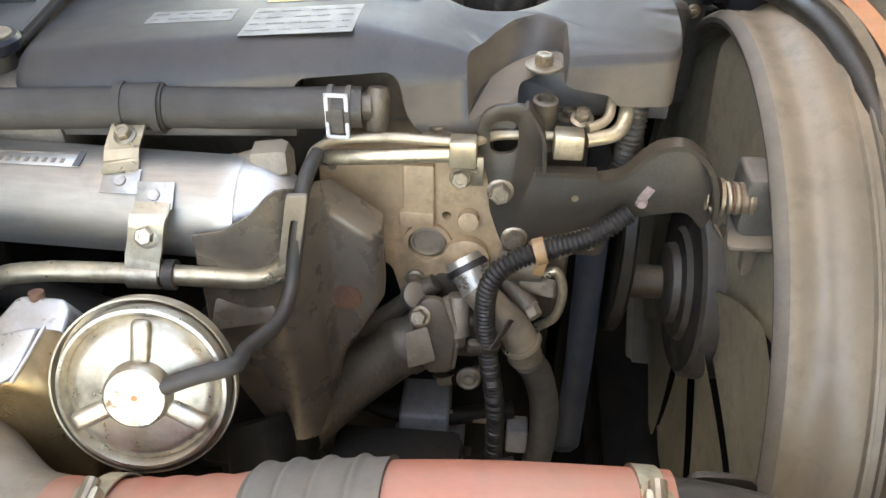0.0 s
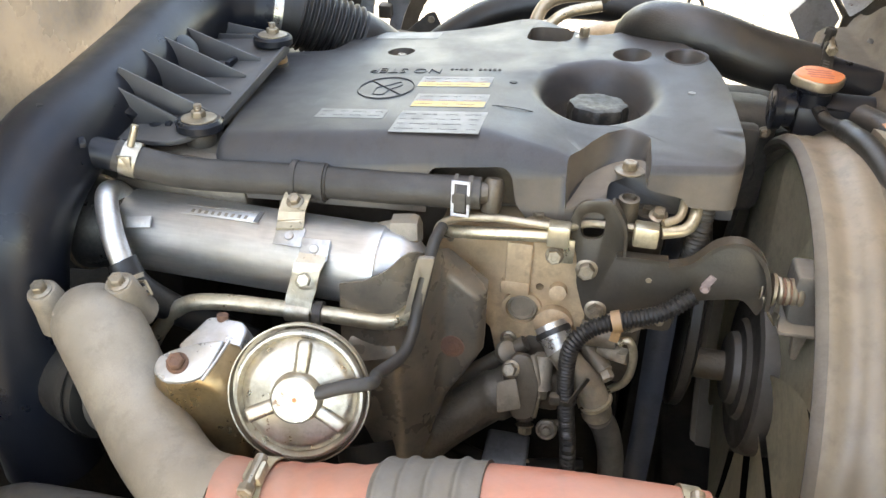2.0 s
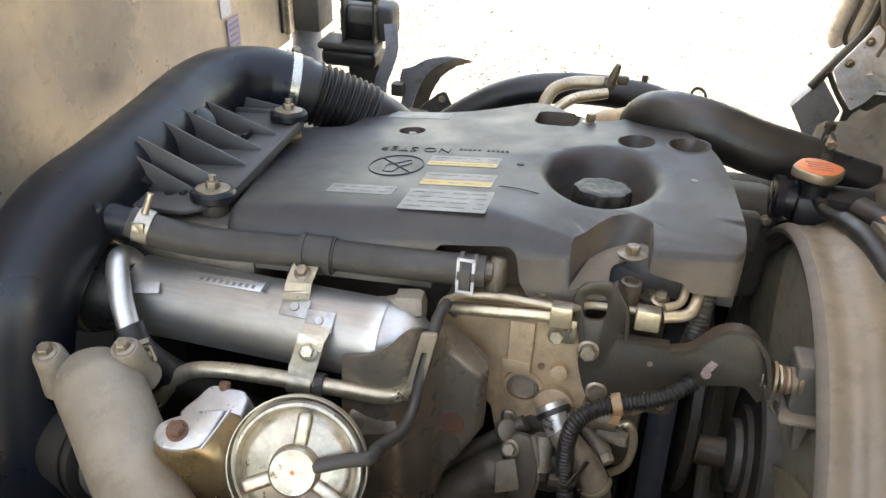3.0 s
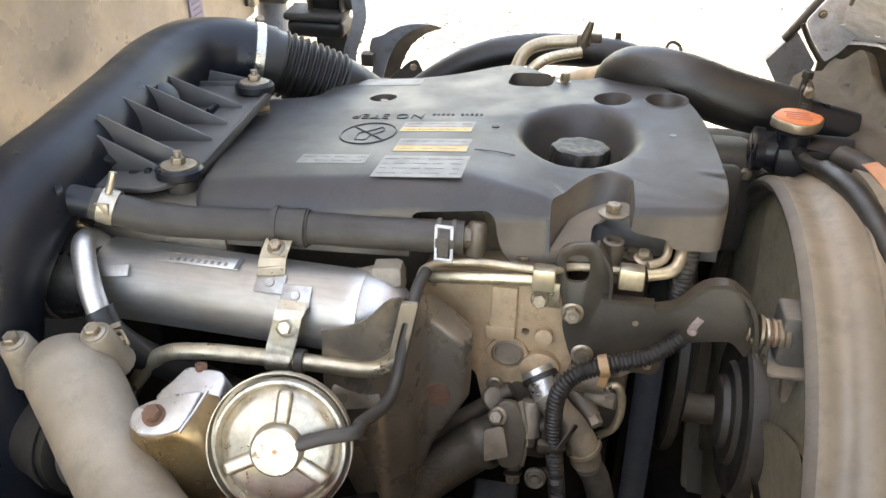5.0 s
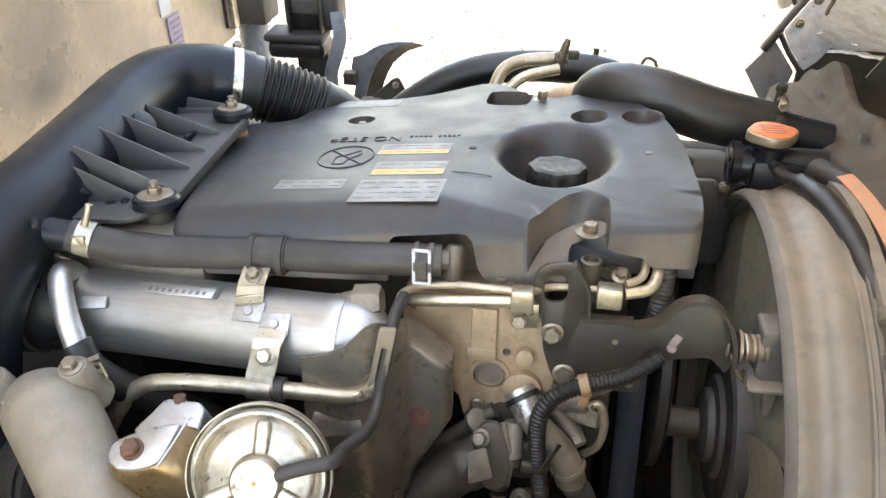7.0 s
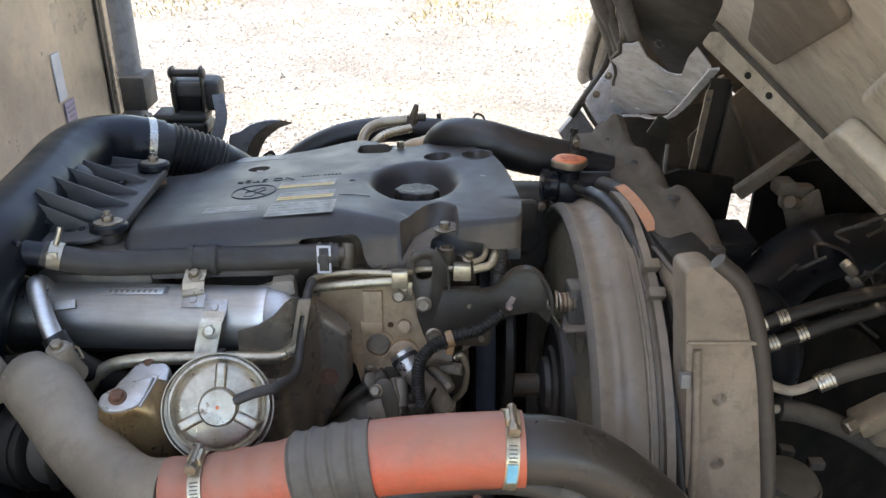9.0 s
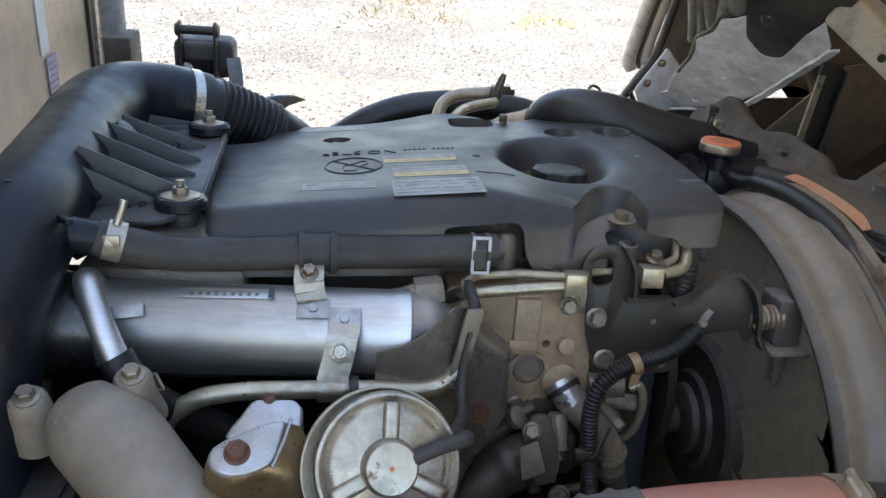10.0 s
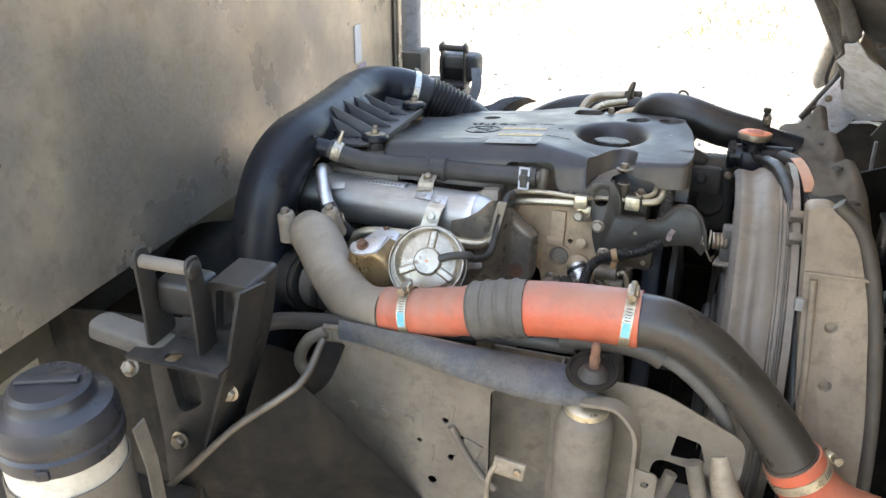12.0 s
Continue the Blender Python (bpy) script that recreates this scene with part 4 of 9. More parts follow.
def cooler_pipe():
    t = Thing("coolant_pipe", "bent bright steel coolant pipe with rubber hose and spring clip", "pipe")
    path = spline([(-0.288, 0.600, 1.122), (-0.293, 0.585, 1.142), (-0.288, 0.562, 1.146), (-0.272, 0.538, 1.122), (-0.254, 0.522, 1.088)], 8)
    t.part("pipe", tube(path, 0.0108, 24), M["steel"])
    hose = t.part("hose", tube(spline([(-0.260, 0.527, 1.100), (-0.246, 0.522, 1.078), (-0.222, 0.535, 1.048), (-0.190, 0.556, 1.018), (-0.150, 0.575, 0.985)], 6), 0.0145, 24), M["rubber_clean"])
    ax = V(0.020, -0.012, -0.032).normalized()
    c = V(-0.248, 0.5185, 1.078)
    clip = t.part("clip_band", merged(ring_band(c - ax * 0.0065, ax, 0.0148, 0.0045, 0.0014, 32), ring_band(c + ax * 0.0065, ax, 0.0148, 0.0045, 0.0014, 32)), M["steel_dim"])
    # open buckle of the clip, standing off to the side
    e = V(-0.228, 0.506, 1.088)
    a, b = V(0.014, -0.004, 0.005), V(0.006, -0.002, -0.012)
    fr = [e - a * 0.5 - b * 0.5, e + a * 0.5 - b * 0.5, e + a * 0.5 + b * 0.5, e - a * 0.5 + b * 0.5, e - a * 0.5 - b * 0.5]
    t.part("clip_ear", merged(*[tube([p, q], 0.0015, 8) for p, q in zip(fr, fr[1:])], block(e - a * 0.9, (0.010, 0.003, 0.010), 0.001)), M["steel_dim"], clip)
    t.done()


cooler_pipe()


def saddle_bracket():
    t = Thing("pipe_bracket", "plated strap bracket clamping hose and steel pipe to the cooler", "bracket")
    up = t.part("upper_strap", strap([(-0.110, 0.613, 1.156), (-0.110, 0.597, 1.1475), (-0.110, 0.590, 1.1440), (-0.1095, 0.5860, 1.1425), (-0.1085, 0.5800, 1.1372), (-0.1075, 0.5770, 1.1362), (-0.106, 0.5690, 1.1338)], 0.026, 0.0022, (1, 0, 0)), M["zinc"], smooth=False)
    add_bolt(t, (-0.110, 0.597, 1.1485), (0, -0.5, 0.86), 0.0062, 0.006, 0.0085, parent=up)
    low = t.part("lower_strap", strap([(-0.078, 0.5525, 1.1195), (-0.078, 0.5465, 1.1155), (-0.0795, 0.5420, 1.1125), (-0.081, 0.5385, 1.104), (-0.083, 0.5365, 1.094), (-0.086, 0.5330, 1.082), (-0.087, 0.5290, 1.072)], 0.026, 0.0024, (1, 0, 0)), M["gold"], smooth=False)
    add_bolt(t, (-0.081, 0.5385, 1.101), (0, -0.93, 0.36), 0.0068, 0.006, 0.0105, parent=low, mat=M["gold"])
    t.part("pipe_saddle", ring_band((-0.088, 0.536, 1.0665), (1, 0.04, 0.0), 0.0095, 0.024, 0.002, 28), M["gold"], low)
    t.part("rubber_liner", ring_band((-0.069, 0.5365, 1.0663), (1, 0.04, 0.0), 0.0085, 0.008, 0.003, 28), M["rubber"], low)
    t.done()


saddle_bracket()


def heater_hose():
    t = Thing("heater_hose", "dusty black rubber heater hose along the engine cover", "hose")
    path = spline([(-0.286, 0.586, 1.181), (-0.262, 0.592, 1.172), (-0.225, 0.603, 1.162), (-0.17, 0.614, 1.159), (-0.10, 0.622, 1.160), (-0.03, 0.627, 1.160), (0.064, 0.634, 1.162)], 10)
    t.part("hose", tube(path, 0.0158, 28), M["rubber"])
    clamp = t.part("holder", ring_band((-0.102, 0.622, 1.160), (1, 0.09, 0), 0.0162, 0.034, 0.0018, 32), M["rubber"])
    for x in (-0.118, -0.090):
        t.part("holder_rib", ring_band((x, 0.6205, 1.160), (1, 0.09, 0), 0.0172, 0.006, 0.0022, 32), M["rubber"], clamp)
    t.done()
    # spring clip of flat wire at the engine end
    t = Thing("spring_clip", "white plated spring hose clip", "hose clip", group="spring clips")
    c, ax = V(0.047, 0.6325, 1.1618), V(1, 0.06, 0)
    band = t.part("band", merged(ring_band(c - V(0.007, 0, 0), ax, 0.0160, 0.0040, 0.0010, 32), ring_band(c + V(0.007, 0, 0), ax, 0.0160, 0.0040, 0.0010, 32)), M["band_grey"])
    fr = [(c + V(sx * 0.0075, -0.0152, z)) for sx, z in ((-1, 0.017), (1, 0.017), (1, -0.017), (-1, -0.017), (-1, 0.017))]
    loop = t.part("frame", merged(*[block((a + b) / 2, (abs(b.x - a.x) + 0.0030, 0.0022, abs(b.z - a.z) + 0.0030), 0.0006) for a, b in zip(fr, fr[1:])]), M["sticker"], None, "white plated clip frame")
    t.part("tongue", block(c + V(0.0, -0.0150, -0.004), (0.010, 0.003, 0.020), 0.001), M["band_grey"], loop)
    t.done()
    t = Thing("spring_clip", "brownish plated spring hose clip with raised tang", "hose clip", group="spring clips")
    c, ax = V(-0.272, 0.5895, 1.1765), V(0.95, 0.2, -0.3)
    band = t.part("band", ring_band(c, ax, 0.0160, 0.015, 0.0015, 32), M["gold"])
    t.part("tang", tube(spline([c + V(0.004, -0.004, 0.016), c + V(0.008, -0.002, 0.028), c + V(0.010, 0.0, 0.036)], 4), 0.0036, 12), M["gold"], band)
    t.part("buckle", block(c + V(0.002, -0.015, 0.004), (0.014, 0.004, 0.012), 0.001), M["gold"], band)
    t.done()
    one("hose_neck", "black plastic hose neck on the intake duct", "hose neck",
        tube(spline([(-0.345, 0.572, 1.190), (-0.31, 0.580, 1.185), (-0.272, 0.5895, 1.1765)], 5), lambda s, d: 0.0170 if s < 0.45 else 0.0150, 24), M["duct"])
    t = Thing("hose_elbow", "cast aluminium elbow fitting at the hose end", "elbow fitting")
    t.part("elbow", merged(tube([(0.050, 0.633, 1.162), (0.070, 0.636, 1.162)], 0.0105, 24),
                           lathe([(0.0, -0.018), (0.0085, -0.018), (0.0098, -0.016), (0.0108, 0.004), (0.0102, 0.011), (0.0075, 0.0155), (0.0, 0.017)], (0.0745, 0.639, 1.160), (0.05, 0.28, 0.95), 24)), M["cast_dark"])
    t.part("collar", ring_band((0.060, 0.6345, 1.162), (1, 0.06, 0), 0.0118, 0.006, 0.003, 28), M["cast_dark"])
    t.part("backing", prism(soft_outline([(0.008, 1.135), (0.010, 1.186, 0.012), (0.094, 1.190, 0.012), (0.102, 1.135)], 0.006), 0.02, (0, 0.690, 0), (1, 0, 0), (0, 0, 1), 0.003), M["cast_dark"])
    t.done()


heater_hose()


# ---- head side, brackets, steel pipes ----
HY = 0.648


def head_side():
    t = Thing("head_side_casting", "light cast aluminium side casting with bosses", "casting")
    out = soft_outline([(0.022, 1.118, 0.006), (0.160, 1.134, 0.004), (0.172, 1.060, 0.006), (0.188, 1.035, 0.01), (0.200, 0.985, 0.012), (0.170, 0.955, 0.012), (0.090, 0.958, 0.012), (0.080, 1.000, 0.006), (0.045, 1.020, 0.01), (0.022, 1.075, 0.01)], 0.006)
    bm = prism(out, 0.05, (0, HY + 0.05, 0), (1, 0, 0), (0, 0, 1))
    cuts = [lathe([(0.0042, -0.03), (0.0042, 0.01)], (0.128, HY, 1.057), (0, -1, 0), 16),
            lathe([(0.017, -0.02), (0.017, 0.01)], (0.112, HY, 1.029), (0, -1, 0), 28),
            lathe([(0.019, -0.03), (0.019, 0.01)], (0.148, HY, 1.012), (0, -1, 0), 28)]
    me = carve(bm, cuts, 0.0022, 2, 35, join=(
        block((0.105, HY - 0.002, 1.083), (0.026, 0.008, 0.050), 0.002), block((0.103, HY - 0.003, 1.055), (0.030, 0.008, 0.016), 0.002),
        lathe([(0.021, -0.02), (0.021, 0.004), (0, 0.004)], (0.112, HY, 1.029), (0, -1, 0), 28), lathe([(0.010, -0.02), (0.0085, 0.012), (0, 0.013)], (0.147, HY, 1.057), (0, -1, 0.2), 20)))
    body = t.part("casting", me, M["cast"])
    t.part("core_plug", lathe([(0.015, 0.0), (0.0155, 0.003), (0.0135, 0.004), (0.012, 0.001), (0, 0.001)], (0.112, HY + 0.002, 1.029), (0, -1, 0), 32), M["cast_pipe"], body)
    tab = t.part("corner_tab", prism(soft_outline([(0.196, 1.056), (0.262, 1.058, 0.006), (0.262, 1.034, 0.008), (0.240, 1.030, 0.012), (0.222, 1.016, 0.01), (0.196, 1.010)], 0.004), 0.012, (0, HY + 0.006, 0), (1, 0, 0), (0, 0, 1), 0.002), M["cast_mid"], body)
    add_bolt(t, (0.250, HY - 0.006, 1.040), (0, -1, 0.1), 0.0050, 0.004, parent=tab)
    add_bolt(t, (0.101, HY - 0.004, 0.990), (0, -1, 0.1), 0.0065, 0.006, 0.009, parent=body)
    add_bolt(t, (0.034, HY - 0.002, 1.103), (0, -1, 0.1), 0.004, 0.004, parent=body)
    t.done()


head_side()


def lifting_bracket():
    t = Thing("lifting_bracket", "black steel bracket with slotted lifting eye", "bracket")
    y = 0.634
    out = soft_outline([(0.161, 1.106, 0.006), (0.150, 1.140, 0.010), (0.156, 1.166, 0.014), (0.189, 1.171, 0.016), (0.202, 1.148, 0.010), (0.204, 1.120, 0.002), (0.198, 1.116, 0.002), (0.246, 1.1165, 0.002), (0.247, 1.110, 0.002), (0.267, 1.1155, 0.016), (0.288, 1.142, 0.014), (0.310, 1.146, 0.016),
                        (0.328, 1.131, 0.014), (0.3385, 1.106, 0.010), (0.3415, 1.079, 0.006), (0.337, 1.066, 0.004), (0.3215, 1.083, 0.008), (0.284, 1.076, 0.02), (0.225, 1.055, 0.02), (0.200, 1.044, 0.012), (0.181, 1.031, 0.010), (0.172, 1.050, 0.006), (0.164, 1.075, 0.006)], 0.006)
    eye = soft_outline([(0.162, 1.126, 0.0105), (0.161, 1.155, 0.0105), (0.183, 1.157, 0.0105), (0.184, 1.128, 0.0105)], 0.0105)
    plate = t.part("plate", prism(out, 0.005, (0, y + 0.005, 0), (1, 0, 0), (0, 0, 1), 0.0012, holes=[eye]), M["black"], angle=30)
    lip = [V(0.247, y - 0.004, 1.1120), V(0.266, y - 0.004, 1.1165), V(0.288, y - 0.004, 1.1430), V(0.310, y - 0.004, 1.1470), V(0.329, y - 0.004, 1.1315), V(0.3395, y - 0.004, 1.106), V(0.342, y - 0.004, 1.080)]
    t.part("eye_side", strap(rounded([V(0.188, y - 0.004, 1.172), V(0.2030, y - 0.004, 1.149), V(0.2050, y - 0.004, 1.119)], 0.012, 4), 0.014, 0.003, (0, 1, 0)), M["black"], plate)
    t.part("ledge", strap([V(0.198, y - 0.003, 1.1155), V(0.246, y - 0.003, 1.1162)], 0.012, 0.004, (0, 1, 0)), M["black"], plate)
    t.part("edge_flange", strap(rounded(lip, 0.012, 4), 0.015, 0.004, (0, 1, 0)), M["black"], plate)
    t.part("lower_lip", strap([(0.200, y + 0.004, 1.043), (0.225, y - 0.003, 1.0535), (0.255, y - 0.004, 1.066)], 0.012, 0.003, (0, 1, -0.3)), M["steel_dim"], plate)
    t.part("paint_mark", merged(block((0.287, y - 0.001, 1.098), (0.008, 0.002, 0.014), 0.0008, Matrix.Rotation(0.5, 3, "Y")), lathe([(0.005, 0), (0.0035, 0.003), (0, 0.003)], (0.285, y, 1.089), (0, -1, 0), 14)), M["pink"], plate, "pink paint dab")
    t.part("stud_hole", lathe([(0.003, 0), (0.0028, 0.0008), (0, 0.0008)], (0.232, y + 0.0002, 1.090), (0, -1, 0), 14), M["steel_dim"], plate)
    add_bolt(t, (0.172, y, 1.0935), (0, -1, 0.15), 0.0086, 0.009, 0.0110, parent=plate)
    add_bolt(t, (0.186, y, 1.0480), (0, -1, 0.15), 0.0084, 0.009, 0.0110, parent=plate, spin=0.7)
    t.done()
    t = Thing("stay_bolt", "rusty spring washer stack bolting bracket to the fan shroud", "bolt")
    sp = [V(0.350 + 0.024 * k / 60, 0.642 + 0.0110 * math.cos(k * 2 * math.pi / 15), 1.093 + 0.0110 * math.sin(k * 2 * math.pi / 15)) for k in range(61)]
    t.part("spring", tube(sp, 0.0028, 8), M["bolt"])
    t.part("washer", lathe([(0.016, 0), (0.016, 0.003), (0, 0.003)], (0.345, 0.642, 1.093), (1, 0, 0), 24), M["bolt"])
    add_bolt(t, (0.336, 0.642, 1.093), (-1, 0, 0), 0.008, 0.008, 0.011)
    t.part("rubber_bush", lathe([(0.010, 0.0), (0.013, 0.003), (0.011, 0.022), (0.0, 0.022)], (0.352, 0.642, 1.093), (1, 0, 0), 24), M["rusty"])
    t.part("end_nut", hexagon((0.376, 0.642, 1.093), (1, 0, 0), 0.0085, 0.012), M["rusty"], angle=25)
    t.part("clip", strap([(0.338, 0.635, 1.09), (0.345, 0.632, 1.075), (0.352, 0.634, 1.062), (0.356, 0.638, 1.070)], 0.010, 0.002, (0, 1, 0)), M["bolt"])
    t.done()


lifting_bracket()


def steel_lines():
    t = Thing("fuel_pipes", "pair of plated steel pipes with clamp block and flat strap", "pipe")
    y = 0.628
    t.part("pipe", tube(rounded([(0.150, y, 1.130), (0.060, y - 0.004, 1.124), (0.036, y + 0.002, 1.119), (0.022, y + 0.024, 1.104)], 0.016, 6), 0.0064, 16), M["zinc"])
    t.part("thin_pipe", tube(rounded([(0.222, y + 0.018, 1.139), (0.166, y + 0.018, 1.138), (0.148, y, 1.1385), (0.085, y, 1.141), (0.044, y - 0.004, 1.139), (0.030, y - 0.022, 1.139), (0.033, 0.560, 1.139), (0.031, 0.545, 1.118)], 0.012, 6), 0.0040, 14), M["steel_dim"])
    blk = t.part("clamp_block", block((0.142, y - 0.003, 1.1335), (0.021, 0.018, 0.022), 0.002), M["zinc"])
    t.part("clamp_foot", block((0.147, y + 0.004, 1.112), (0.022, 0.004, 0.026), 0.001), M["zinc"], blk)
    add_bolt(t, (0.140, y, 1.108), (0, -1, 0.2), 0.0075, 0.007, 0.009, parent=blk)
    st = t.part("flat_strap", prism(soft_outline([(-0.0075, 0.0), (0.0075, 0.0), (0.0075, 0.070), (-0.0075, 0.070)], 0.003), 0.005, (0.0185, 0.541, 1.071), (1, 0.1, 0.02), (0.19, 0.05, 0.97), 0.001,
                                       holes=[soft_outline([(-0.0022, 0.012), (0.0030, 0.012), (0.0030, 0.050), (-0.0022, 0.050)], 0.0024)]), M["cast_mid"])
    t.part("union", block((0.0165, 0.541, 1.072), (0.022, 0.012, 0.010), 0.002, basis((1, 0.1, 0.15), (0, 0, 1))), M["zinc_bright"], st)
    # long pipe that runs past the cooler
    t.part("long_pipe", tube(rounded([(0.022, 0.544, 1.082), (0.008, 0.541, 1.068), (-0.010, 0.539, 1.0645), (-0.085, 0.536, 1.0665), (-0.165, 0.532, 1.0665), (-0.205, 0.530, 1.060), (-0.232, 0.528, 1.028), (-0.256, 0.528, 0.985), (-0.270, 0.53, 0.94)], 0.03, 7), 0.0080, 20), M["zinc"])
    t.done()
    # fuel connection at the head's front corner
    t = Thing("fuel_connector", "plated fuel pipe connector block behind the lifting eye", "pipe fitting")
    b = t.part("block", block((0.222, 0.636, 1.1385), (0.023, 0.018, 0.021), 0.002), M["zinc"])
    t.part("bent_pipe", tube(rounded([(0.236, 0.640, 1.140), (0.262, 0.646, 1.143), (0.268, 0.664, 1.160), (0.262, 0.69, 1.175)], 0.018, 6), 0.0060, 16), M["zinc"], b)
    t.part("inner_pipe", tube(rounded([(0.236, 0.642, 1.149), (0.252, 0.650, 1.152), (0.256, 0.672, 1.172)], 0.012, 5), 0.0040, 12), M["steel_dim"], b)
    t.part("post", lathe([(0.011, -0.03), (0.010, 0.012), (0.007, 0.013), (0.006, 0.008), (0, 0.008)], (0.203, 0.658, 1.152), (0, -0.1, 1), 20), M["cast_dark"])
    add_bolt(t, (0.232, 0.655, 1.150), (0, -0.4, 0.9), 0.0062, 0.007, 0.009)
    t.done()
    one("hex_fitting", "dull hexagon banjo fitting at the cooler end", "pipe fitting", merged(
        hexagon((-0.014, 0.603, 1.126), (1, 0.05, 0.12), 0.017, 0.026, 0.1), tube([(-0.03, 0.60, 1.120), (-0.01, 0.603, 1.126)], 0.013, 20)), M["cast_mid"], angle=25)


steel_lines()


# ---- vacuum can and its line ----
def vacuum_can():
    t = Thing("vacuum_actuator", "round gold plated vacuum actuator can with raised spokes", "actuator")
    c, ax = V(-0.045, 0.4210, 1.0680), V(0.117, -0.894, 0.432).normalized()
    flange = t.part("body", merged(lathe([(0.0279, -0.050), (0.0418, -0.042), (0.0484, -0.020), (0.0525, -0.014), (0.0530, -0.006), (0.0525, -0.004), (0.0465, -0.006)], c, ax, 64),
                                   lathe([(0.0465, -0.021), (0.0586, -0.019), (0.0591, -0.008), (0.0578, -0.008), (0.0575, -0.017), (0.0465, -0.019)], c - V(0.003, 0, 0.003), ax, 64)), M["steel_dim"])
    rim = t.part("rim", lathe([(0.0465, -0.008), (0.0530, -0.007), (0.0539, -0.002), (0.0525, 0.0025), (0.0502, 0.003), (0.0484, 0.001), (0.0470, -0.003), (0.0446, -0.0035)], c, ax, 72), M["gold"], flange)
    face = t.part("face", lathe([(0.0488, -0.004), (0.0437, 0.0015), (0.0391, 0.0032), (0.0242, 0.0045), (0.0205, 0.006), (0.0000, 0.006)], c, ax, 64), M["gold"], flange)
    hub = t.part("hub", lathe([(0.0214, 0.004), (0.0206, 0.010), (0.0200, 0.0140), (0.0181, 0.0160), (0.0093, 0.0162), (0, 0.0162)], c, ax, 48), M["gold"], face)
    x = V(1, 0, 0)
    x = (x - ax * x.dot(ax)).normalized()
    yv = ax.cross(x)
    for a in (88, 208, 332):
        d = x * math.cos(radians(a)) + yv * math.sin(radians(a))
        t.part("spoke", block(c + d * 0.0305 + ax * 0.0040, (0.032, 0.0125, 0.0085), 0.0040, basis(d, ax), 4), M["gold"], face)
    t.part("paint_dot", lathe([(0.0020, 0), (0, 0.0005)], c + ax * 0.0163, ax, 12), M["orange"], hub, "orange paint dot")
    t.part("blue_dot", lathe([(0.0020, 0), (0, 0.0005)], c + ax * 0.0155 + x * 0.010 + yv * 0.009, ax, 12), M["blue"], hub)
    t.part("nipple", tube([c + x * 0.008 + ax * 0.010 + yv * 0.004, c + x * 0.026 + ax * 0.012 + yv * 0.010], 0.0046, 14), M["gold"], hub)
    t.part("link_bracket", block(c - ax * 0.055 + V(0.0, 0.0, -0.01), (0.05, 0.02, 0.05), 0.004), M["shield"])
    t.done()
    a = c + x * 0.016 + ax * 0.0115 + yv * 0.006
    one("vacuum_hose", "dark rubber vacuum hose from the actuator", "hose",
        tube(spline([a, c + x * 0.036 + ax * 0.0120 + yv * 0.014, c + x * 0.058 + ax * 0.0050 + yv * 0.019, (0.0095, 0.462, 1.068), (0.0205, 0.500, 1.060), (0.0235, 0.527, 1.066), (0.0250, 0.540, 1.085), (0.0300, 0.545, 1.112), (0.0330, 0.552, 1.135), (0.033, 0.575, 1.140), (0.034, 0.6, 1.139)], 8), 0.0056, 18), M["rubber"])


vacuum_can()


